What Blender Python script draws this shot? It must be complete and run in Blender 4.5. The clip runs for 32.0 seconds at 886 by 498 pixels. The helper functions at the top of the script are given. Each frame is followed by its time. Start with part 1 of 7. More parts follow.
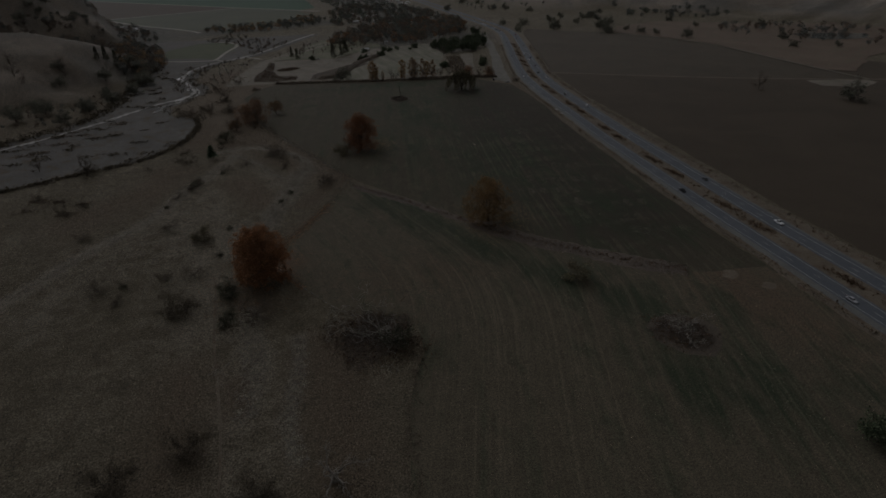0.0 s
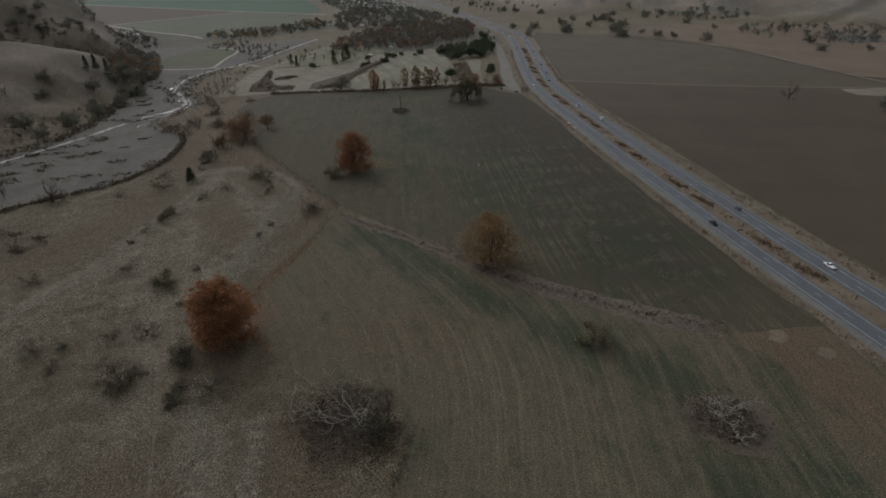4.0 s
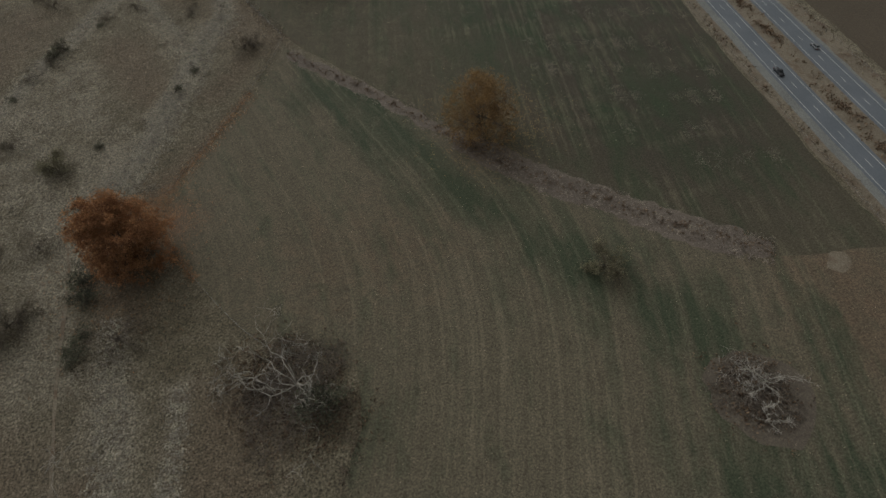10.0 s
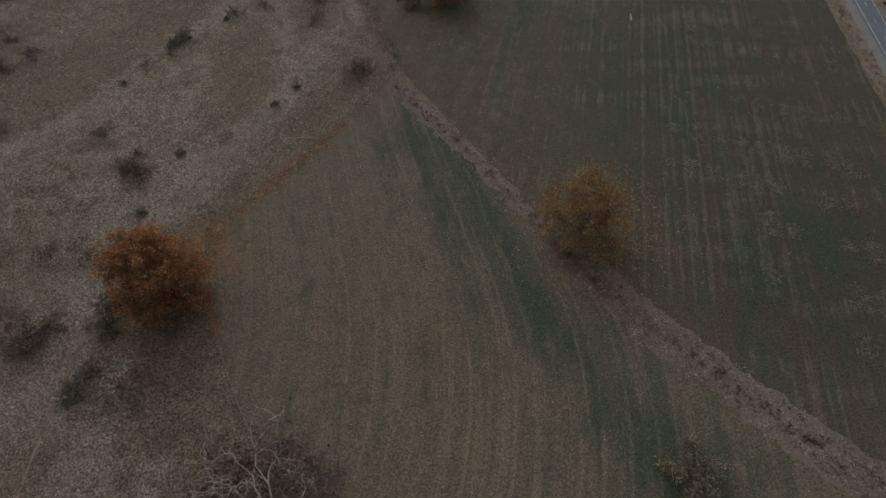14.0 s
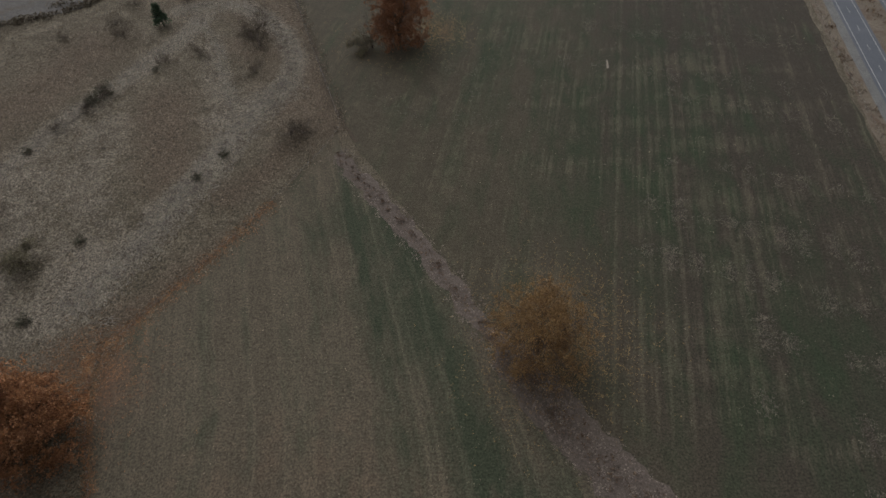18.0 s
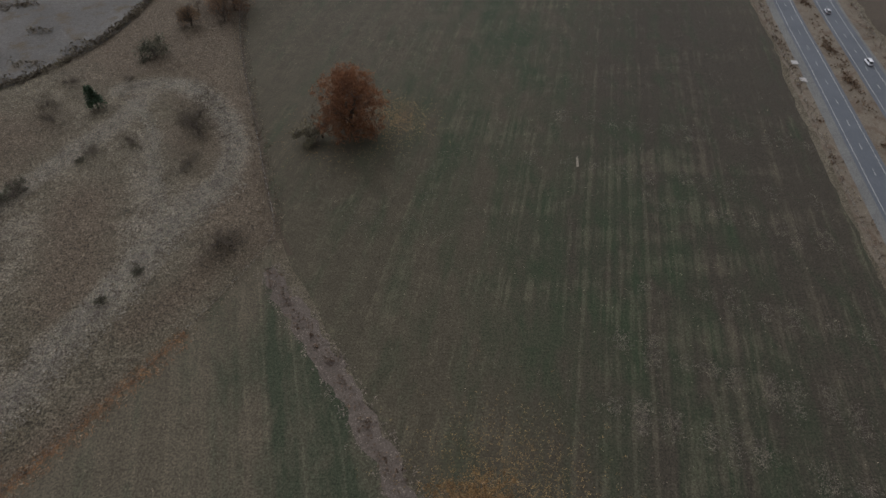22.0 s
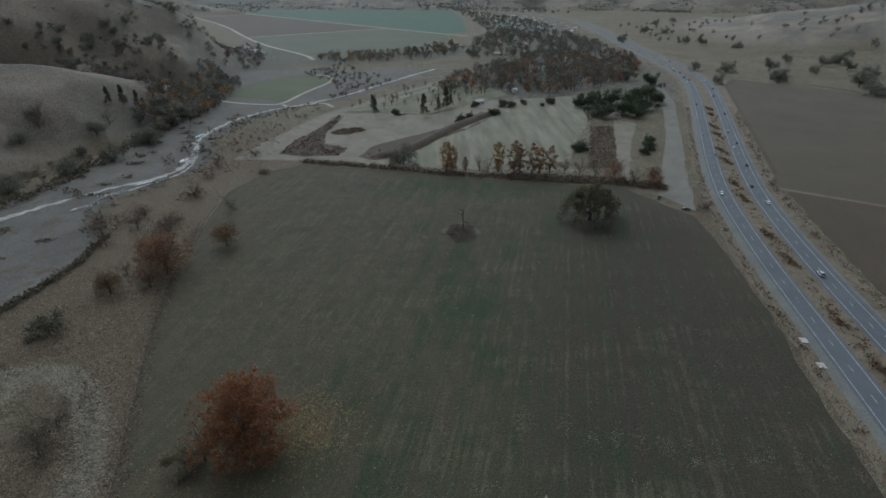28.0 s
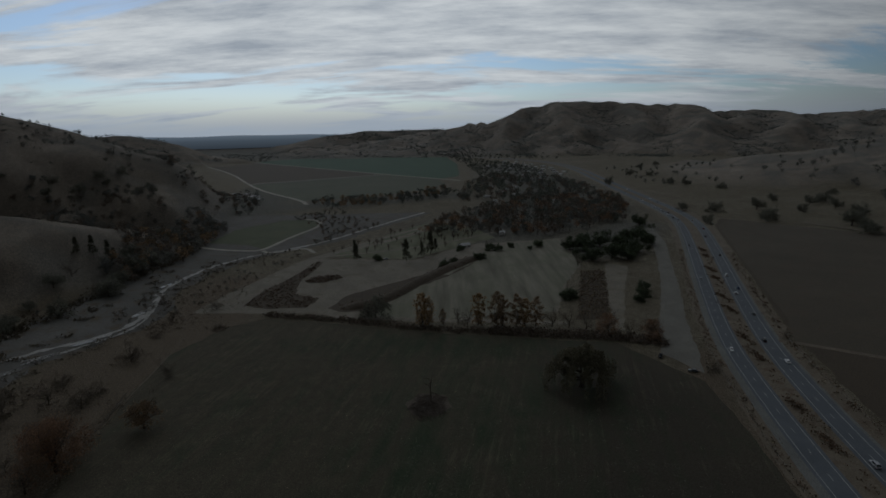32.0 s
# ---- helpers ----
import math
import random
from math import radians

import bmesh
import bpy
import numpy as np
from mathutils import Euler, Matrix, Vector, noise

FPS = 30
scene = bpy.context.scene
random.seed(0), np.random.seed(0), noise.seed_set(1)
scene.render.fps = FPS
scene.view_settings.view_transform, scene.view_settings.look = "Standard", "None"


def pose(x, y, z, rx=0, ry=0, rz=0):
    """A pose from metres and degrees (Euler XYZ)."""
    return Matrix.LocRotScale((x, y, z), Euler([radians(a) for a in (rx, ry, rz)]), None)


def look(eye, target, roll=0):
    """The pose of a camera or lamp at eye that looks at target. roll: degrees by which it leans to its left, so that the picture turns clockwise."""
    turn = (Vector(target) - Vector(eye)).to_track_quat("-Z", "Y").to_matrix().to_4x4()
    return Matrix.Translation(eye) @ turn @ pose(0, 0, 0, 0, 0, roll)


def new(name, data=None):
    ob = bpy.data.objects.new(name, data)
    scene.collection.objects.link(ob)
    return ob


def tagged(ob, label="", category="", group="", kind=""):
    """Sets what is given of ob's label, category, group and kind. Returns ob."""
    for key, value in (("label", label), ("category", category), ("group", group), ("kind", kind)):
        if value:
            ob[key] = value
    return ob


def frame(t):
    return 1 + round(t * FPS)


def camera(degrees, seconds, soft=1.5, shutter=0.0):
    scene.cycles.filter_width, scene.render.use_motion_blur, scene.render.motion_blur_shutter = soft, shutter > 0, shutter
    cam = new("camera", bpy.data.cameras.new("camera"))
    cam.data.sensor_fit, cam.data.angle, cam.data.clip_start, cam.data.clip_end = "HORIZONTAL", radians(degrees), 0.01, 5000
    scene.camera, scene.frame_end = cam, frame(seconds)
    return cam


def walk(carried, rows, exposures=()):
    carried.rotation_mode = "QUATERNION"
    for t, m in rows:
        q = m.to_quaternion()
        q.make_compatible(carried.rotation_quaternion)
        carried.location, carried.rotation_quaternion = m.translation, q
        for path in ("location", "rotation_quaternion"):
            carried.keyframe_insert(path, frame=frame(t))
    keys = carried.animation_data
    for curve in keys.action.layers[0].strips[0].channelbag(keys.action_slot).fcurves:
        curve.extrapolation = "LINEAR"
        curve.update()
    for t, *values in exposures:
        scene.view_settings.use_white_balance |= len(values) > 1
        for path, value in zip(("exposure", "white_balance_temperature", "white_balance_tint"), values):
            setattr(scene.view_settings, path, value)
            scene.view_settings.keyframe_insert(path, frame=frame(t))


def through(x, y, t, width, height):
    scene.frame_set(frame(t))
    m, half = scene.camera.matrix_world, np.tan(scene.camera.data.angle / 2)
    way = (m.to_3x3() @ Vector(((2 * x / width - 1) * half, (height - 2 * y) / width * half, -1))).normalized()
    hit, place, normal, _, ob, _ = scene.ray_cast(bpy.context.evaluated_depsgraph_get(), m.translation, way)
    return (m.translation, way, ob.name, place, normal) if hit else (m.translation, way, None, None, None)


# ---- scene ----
# The flight: seconds, place in metres, heading to the left of +y, pitch and roll in degrees.
FLIGHT = [
    (0.0, -80.06, -177.83, 123.33, -18.19, -29.71, -0.91),
    (0.5, -77.69, -173.43, 123.49, -18.02, -29.73, -1.01),
    (1.0, -75.28, -168.98, 123.65, -17.77, -29.70, -1.07),
    (1.5, -72.85, -164.48, 123.81, -17.50, -29.66, -1.15),
    (2.0, -70.39, -160.01, 123.99, -17.41, -29.66, -1.08),
    (2.5, -67.92, -155.55, 124.12, -17.21, -29.68, -1.18),
    (3.0, -65.49, -151.11, 124.15, -17.02, -29.68, -1.25),
    (3.5, -63.20, -146.71, 124.10, -16.91, -29.64, -1.31),
    (5.5, -54.94, -128.83, 123.00, -16.75, -29.42, -1.48),
    (6.0, -52.66, -124.35, 122.58, -16.69, -32.70, -1.53),
    (6.5, -50.24, -119.77, 122.20, -16.53, -43.58, -1.63),
    (7.0, -47.80, -114.98, 122.07, -16.36, -52.24, -1.68),
    (7.5, -45.42, -110.04, 122.17, -16.23, -52.41, -1.79),
    (8.0, -43.07, -105.01, 122.46, -16.13, -52.62, -1.80),
    (8.5, -40.73, -99.94, 122.83, -16.06, -52.86, -1.83),
    (9.0, -38.36, -94.86, 123.20, -16.02, -53.10, -1.82),
    (9.5, -35.99, -89.83, 123.48, -16.01, -53.29, -1.84),
    (10.0, -33.66, -84.89, 123.67, -16.03, -53.44, -1.84),
    (10.5, -31.46, -80.00, 123.76, -16.04, -53.54, -1.78),
    (11.0, -29.42, -75.11, 123.67, -16.12, -53.60, -1.67),
    (11.5, -27.56, -70.18, 123.33, -14.04, -53.64, -1.62),
    (12.0, -25.80, -65.14, 122.68, -5.14, -53.65, -1.82),
    (12.5, -24.10, -60.12, 122.03, 1.97, -53.53, -1.41),
    (13.0, -22.32, -55.29, 121.55, 2.34, -53.48, -1.33),
    (13.5, -20.43, -50.67, 121.25, 2.18, -53.39, -1.43),
    (14.0, -18.45, -46.13, 121.06, 1.60, -53.34, -1.47),
    (14.5, -16.43, -41.55, 120.87, 1.32, -53.30, -1.52),
    (16.5, -7.84, -22.00, 119.50, 1.31, -53.18, -1.68),
    (17.0, -5.76, -17.23, 119.32, 1.37, -53.20, -1.72),
    (17.5, -3.74, -12.54, 119.23, 1.39, -53.23, -1.76),
    (18.0, -1.84, -7.94, 119.22, 1.33, -53.22, -1.72),
    (18.5, -0.05, -3.41, 119.31, 1.23, -53.24, -1.63),
    (19.0, 1.63, 1.03, 119.51, 0.96, -53.20, -1.37),
    (19.5, 3.28, 5.38, 119.86, 0.70, -53.25, -1.20),
    (20.0, 4.97, 9.68, 120.31, 0.21, -52.98, -0.34),
    (20.5, 6.90, 14.18, 120.70, 0.05, -53.02, -0.19),
    (21.0, 9.04, 18.85, 120.97, 0.09, -52.58, -0.18),
    (21.5, 11.24, 23.71, 121.08, 0.20, -51.75, -0.23),
    (22.0, 13.37, 28.58, 121.10, 0.34, -49.90, -0.30),
    (22.5, 15.36, 33.42, 121.06, 0.42, -48.05, -0.37),
    (23.0, 17.17, 38.25, 120.98, 0.44, -46.17, -0.41),
    (23.5, 18.82, 43.14, 120.89, 0.34, -44.28, -0.32),
    (24.0, 20.41, 48.08, 120.83, 0.27, -42.49, -0.29),
    (24.5, 21.99, 53.04, 120.79, 0.18, -40.71, -0.19),
    (25.0, 23.57, 57.83, 120.77, 0.16, -38.88, -0.16),
    (25.5, 25.22, 62.47, 120.76, 0.14, -37.00, -0.13),
    (27.5, 33.15, 81.20, 120.67, 0.23, -29.75, -0.29),
    (28.0, 35.53, 86.11, 120.62, 0.31, -27.86, -0.46),
    (28.5, 37.99, 90.92, 120.54, 0.36, -26.00, -0.60),
    (29.0, 40.46, 95.57, 120.44, 0.40, -24.09, -0.68),
    (29.5, 42.85, 100.15, 120.36, 0.43, -22.18, -0.84),
    (30.0, 45.12, 104.82, 120.41, 0.42, -20.37, -0.94),
    (30.5, 47.27, 109.69, 120.58, 0.50, -18.50, -0.90),
    (31.0, 49.35, 114.64, 120.79, 0.49, -16.62, -0.88),
    (31.5, 51.43, 119.55, 120.97, 0.50, -14.81, -1.00),
    (32.0, 53.51, 124.44, 121.14, 0.42, -13.01, -1.20),
]
cam = camera(82.0, 32.0, soft=1.6)


def flown(x, y, z, heading, pitch, roll):
    """A pose from the heading, pitch and roll of a camera in flight."""
    return pose(x, y, z, 90 + pitch, 0, heading) @ pose(0, 0, 0, 0, 0, roll)


EXPOSURE = [(0.0, -2.65, 5900, 15), (0.5, -2.2, 5900, 15), (1.0, -1.82, 5900, 15), (2.0, -1.16, 5850, 14), (3.5, -1.0, 5900, 13), (6.0, -0.98, 5950, 12), (7.0, -0.88, 6100, 10), (9.0, -0.84, 6100, 8), (12.0, -0.79, 6050, 10), (14.0, -0.77, 6000, 14),
            (17.0, -0.68, 5950, 16), (22.0, -0.61, 5800, 16), (25.0, -0.59, 5600, 11), (27.5, -0.59, 5350, 6), (28.5, -0.81, 5300, 6), (30.0, -1.72, 5350, 6), (31.0, -2.36, 5450, 7), (32.0, -2.8, 5500, 8)]
walk(cam, [(row[0], flown(*row[1:])) for row in FLIGHT], EXPOSURE)

# ---- light: bright broken overcast, the sun behind thin cloud ahead of the flight ----
SUN_HEIGHT, SUN_TURN = 40.0, -20.0
world = bpy.data.worlds.new("sky")
scene.world = world
world.use_nodes = True
wt = world.node_tree
wt.nodes.clear()


def wnode(kind, **values):
    n = wt.nodes.new(kind)
    for key, value in values.items():
        n.inputs[key].default_value = value
    return n


w_out = wnode("ShaderNodeOutputWorld")
w_bg = wnode("ShaderNodeBackground")
w_bg.inputs["Strength"].default_value = 0.1
w_sky = wt.nodes.new("ShaderNodeTexSky")
w_sky.sky_type = "NISHITA"
w_sky.sun_disc = False
w_sky.sun_elevation, w_sky.sun_rotation = radians(SUN_HEIGHT), radians(SUN_TURN)
w_sky.dust_density, w_sky.air_density, w_sky.ozone_density = 0.7, 1.0, 1.8
w_tc = wt.nodes.new("ShaderNodeTexCoord")
w_sep = wt.nodes.new("ShaderNodeSeparateXYZ")
wt.links.new(w_tc.outputs["Generated"], w_sep.inputs[0])
w_up = wt.nodes.new("ShaderNodeMath")
w_up.operation = "MAXIMUM"
w_up.inputs[1].default_value = 0.0
wt.links.new(w_sep.outputs["Z"], w_up.inputs[0])
w_add = wt.nodes.new("ShaderNodeMath")
w_add.operation = "ADD"
w_add.inputs[1].default_value = 0.15
wt.links.new(w_up.outputs[0], w_add.inputs[0])
w_div = wt.nodes.new("ShaderNodeVectorMath")
w_div.operation = "DIVIDE"
w_comb = wt.nodes.new("ShaderNodeCombineXYZ")
for k in range(3):
    wt.links.new(w_add.outputs[0], w_comb.inputs[k])
wt.links.new(w_tc.outputs["Generated"], w_div.inputs[0])
wt.links.new(w_comb.outputs[0], w_div.inputs[1])
w_map = wt.nodes.new("ShaderNodeMapping")
w_map.inputs["Scale"].default_value = (0.5, 1.25, 0.0)
w_map.inputs["Rotation"].default_value = (0, 0, 0.12)
w_map.inputs["Location"].default_value = (3.1, 0.4, 0.0)
wt.links.new(w_div.outputs[0], w_map.inputs[0])
w_n = wnode("ShaderNodeTexNoise", Scale=1.1, Detail=10.0, Roughness=0.6, Distortion=0.6)
wt.links.new(w_map.outputs[0], w_n.inputs["Vector"])
w_ramp = wt.nodes.new("ShaderNodeValToRGB")
w_ramp.color_ramp.elements[0].position, w_ramp.color_ramp.elements[0].color = 0.46, (0, 0, 0, 1)
w_ramp.color_ramp.elements[1].position, w_ramp.color_ramp.elements[1].color = 0.55, (1, 1, 1, 1)
w_deck = wt.nodes.new("ShaderNodeMapRange")
w_deck.interpolation_type = "SMOOTHSTEP"
for _key, _value in (("From Min", 0.07), ("From Max", 0.2), ("To Min", 0.0), ("To Max", 0.16)):
    w_deck.inputs[_key].default_value = _value
wt.links.new(w_sep.outputs["Z"], w_deck.inputs["Value"])
w_cover = wt.nodes.new("ShaderNodeMath")
w_cover.operation = "ADD"
wt.links.new(w_n.outputs["Fac"], w_cover.inputs[0])
wt.links.new(w_deck.outputs[0], w_cover.inputs[1])
wt.links.new(w_cover.outputs[0], w_ramp.inputs[0])
w_n2 = wnode("ShaderNodeTexNoise", Scale=2.0, Detail=10.0, Roughness=0.66)
wt.links.new(w_map.outputs[0], w_n2.inputs["Vector"])
w_cloud = wt.nodes.new("ShaderNodeValToRGB")
w_cloud.color_ramp.elements[0].position, w_cloud.color_ramp.elements[0].color = 0.34, (5.6, 5.6, 5.5, 1)
w_cloud.color_ramp.elements[1].position, w_cloud.color_ramp.elements[1].color = 0.6, (10.6, 10.0, 8.9, 1)
wt.links.new(w_n2.outputs["Fac"], w_cloud.inputs[0])
w_mix = wt.nodes.new("ShaderNodeMix")
w_mix.data_type = "RGBA"
wt.links.new(w_ramp.outputs[0], w_mix.inputs["Factor"])
wt.links.new(w_sky.outputs[0], w_mix.inputs[6])
wt.links.new(w_cloud.outputs[0], w_mix.inputs[7])
# the cloud is thin and bright towards the sun, thick and grey overhead and behind
w_dot = wt.nodes.new("ShaderNodeVectorMath")
w_dot.operation = "DOT_PRODUCT"
wt.links.new(w_tc.outputs["Generated"], w_dot.inputs[0])
w_dot.inputs[1].default_value = (math.sin(radians(SUN_TURN)) * 0.97, math.cos(radians(SUN_TURN)) * 0.97, 0.24)
w_glow = wt.nodes.new("ShaderNodeMapRange")
w_glow.interpolation_type = "SMOOTHSTEP"
for _key, _value in (("From Min", 0.1), ("From Max", 1.0), ("To Min", 0.5), ("To Max", 4.1)):
    w_glow.inputs[_key].default_value = _value
wt.links.new(w_dot.outputs["Value"], w_glow.inputs["Value"])
w_lit = wt.nodes.new("ShaderNodeVectorMath")
w_lit.operation = "SCALE"
w_low = wt.nodes.new("ShaderNodeMapRange")
w_low.interpolation_type = "SMOOTHSTEP"
for _key, _value in (("From Min", 0.005), ("From Max", 0.075), ("To Min", 0.96), ("To Max", 0.0)):
    w_low.inputs[_key].default_value = _value
wt.links.new(w_sep.outputs["Z"], w_low.inputs["Value"])
w_haze = wt.nodes.new("ShaderNodeMix")
w_haze.data_type = "RGBA"
wt.links.new(w_low.outputs[0], w_haze.inputs["Factor"])
wt.links.new(w_mix.outputs[2], w_haze.inputs[6])
w_haze.inputs[7].default_value = (5.6, 5.8, 5.85, 1)
wt.links.new(w_haze.outputs[2], w_lit.inputs[0])
wt.links.new(w_glow.outputs[0], w_lit.inputs["Scale"])
wt.links.new(w_lit.outputs[0], w_bg.inputs["Color"])
wt.links.new(w_bg.outputs[0], w_out.inputs[0])

sun_data = bpy.data.lights.new("sun", "SUN")
sun_data.energy, sun_data.angle, sun_data.color = 1.1, radians(14), (1.0, 0.96, 0.9)
sun = new("sun", sun_data)
_e, _a = radians(SUN_HEIGHT), radians(SUN_TURN)
sun.matrix_world = look((0, 0, 300), (-300 * math.sin(_a) * math.cos(_e), -300 * math.cos(_a) * math.cos(_e), 300 - 300 * math.sin(_e)))


# ---- materials ----
def nodes_of(name, rough=0.9):
    m = bpy.data.materials.new(name)
    m.use_nodes = True
    nt = m.node_tree
    b = nt.nodes["Principled BSDF"]
    b.inputs["Roughness"].default_value = rough
    b.inputs["Specular IOR Level"].default_value = 0.2
    return m, nt, b


def add(nt, kind, **values):
    n = nt.nodes.new(kind)
    for key, value in values.items():
        n.inputs[key].default_value = value
    return n


def mapped(nt, scale=(1, 1, 1), turn=0.0, kind="Object"):
    tc = nt.nodes.new("ShaderNodeTexCoord")
    mp = add(nt, "ShaderNodeMapping", Scale=scale, Rotation=(0, 0, radians(turn)))
    nt.links.new(tc.outputs[kind], mp.inputs["Vector"])
    return mp.outputs[0]


def noisy(nt, vector, scale, detail=5.0, rough=0.6, distortion=0.0):
    n = add(nt, "ShaderNodeTexNoise", Scale=scale, Detail=detail, Roughness=rough, Distortion=distortion)
    nt.links.new(vector, n.inputs["Vector"])
    return n.outputs["Fac"]


def ramp(nt, fac, stops):
    r = nt.nodes.new("ShaderNodeValToRGB")
    e = r.color_ramp.elements
    while len(e) < len(stops):
        e.new(0.5)
    for k, (at, c) in enumerate(stops):
        e[k].position = at
        e[k].color = (*c, 1) if len(c) == 3 else c
    nt.links.new(fac, r.inputs[0])
    return r.outputs[0]


def mixed(nt, fac, a, b, blend="MIX"):
    m = nt.nodes.new("ShaderNodeMix")
    m.data_type, m.blend_type = "RGBA", blend
    for socket, value in ((m.inputs["Factor"], fac), (m.inputs[6], a), (m.inputs[7], b)):
        if isinstance(value, (int, float)):
            socket.default_value = value
        elif isinstance(value, tuple):
            socket.default_value = (*value, 1)
        else:
            nt.links.new(value, socket)
    return m.outputs[2]


def summed(nt, a, b, kind="ADD"):
    m = nt.nodes.new("ShaderNodeMath")
    m.operation = kind
    for k, value in enumerate((a, b)):
        if isinstance(value, (int, float)):
            m.inputs[k].default_value = value
        else:
            nt.links.new(value, m.inputs[k])
    return m.outputs[0]


def bumped(nt, b, height, strength=0.4, distance=0.1):
    n = add(nt, "ShaderNodeBump", Strength=strength, Distance=distance)
    nt.links.new(height, n.inputs["Height"])
    nt.links.new(n.outputs[0], b.inputs["Normal"])


def grained(nt, v, c, scale=3.0, amount=0.35):
    """Multiplies a colour by fine grain, clod by clod."""
    g = ramp(nt, noisy(nt, v, scale, 4, 0.75), [(0.36, (1 - amount,) * 3), (0.5, (1.0, 1.0, 1.0)), (0.64, (1 + amount,) * 3)])
    return mixed(nt, 1.0, c, g, "MULTIPLY")


def two_scale(name, dark, light, small=1.0, large=0.05, rough=0.9, bump=0.3, stain=None, random_tint=0.0, metal=0.0):
    """A surface that varies at two scales between two colours, with fine relief."""
    m, nt, b = nodes_of(name, rough)
    b.inputs["Metallic"].default_value = metal
    v = mapped(nt)
    fine, broad = noisy(nt, v, small, 6, 0.65), noisy(nt, v, large, 4, 0.55, 0.6)
    c = ramp(nt, summed(nt, summed(nt, fine, 0.55, "MULTIPLY"), summed(nt, broad, 0.45, "MULTIPLY")), [(0.32, dark), (0.68, light)])
    if stain:
        c = mixed(nt, ramp(nt, noisy(nt, v, large * 3.1, 5, 0.6), [(0.52, (0, 0, 0)), (0.66, (1, 1, 1))]), c, stain)
    if random_tint:
        oi = nt.nodes.new("ShaderNodeObjectInfo")
        hs = add(nt, "ShaderNodeHueSaturation")
        nt.links.new(summed(nt, summed(nt, oi.outputs["Random"], random_tint, "MULTIPLY"), 1.0 - random_tint / 2), hs.inputs["Value"])
        nt.links.new(c, hs.inputs["Color"])
        c = hs.outputs[0]
    if small < 1.3:
        c = grained(nt, v, c, small * 2.5, 0.3)
    nt.links.new(c, b.inputs["Base Color"])
    if bump:
        bumped(nt, b, fine, bump, 0.4 / max(small, 0.5))
    return m


def leafy(name, dark, light, through=0.25, tint=0.25):
    """Foliage: each leaf cluster has its own tone, and lets some light through."""
    m, nt, b = nodes_of(name, 0.75)
    g = nt.nodes.new("ShaderNodeNewGeometry")
    c = ramp(nt, g.outputs["Random Per Island"], [(0.0, dark), (0.75, light), (1.0, tuple(min(1, x * 1.35) for x in light))])
    oi = nt.nodes.new("ShaderNodeObjectInfo")
    hs = add(nt, "ShaderNodeHueSaturation")
    nt.links.new(summed(nt, summed(nt, oi.outputs["Random"], tint, "MULTIPLY"), 1.0 - tint / 2), hs.inputs["Value"])
    mottle = ramp(nt, noisy(nt, mapped(nt), 0.32, 4, 0.6), [(0.36, (0.66, 0.64, 0.64)), (0.5, (1.0, 1.0, 1.0)), (0.64, (1.26, 1.28, 1.22))])
    nt.links.new(mixed(nt, 1.0, c, mottle, "MULTIPLY"), hs.inputs["Color"])
    nt.links.new(hs.outputs[0], b.inputs["Base Color"])
    t = nt.nodes.new("ShaderNodeBsdfTranslucent")
    nt.links.new(hs.outputs[0], t.inputs["Color"])
    ms = add(nt, "ShaderNodeMixShader", Fac=through)
    nt.links.new(b.outputs[0], ms.inputs[1])
    nt.links.new(t.outputs[0], ms.inputs[2])
    nt.links.new(ms.outputs[0], nt.nodes["Material Output"].inputs["Surface"])
    return m


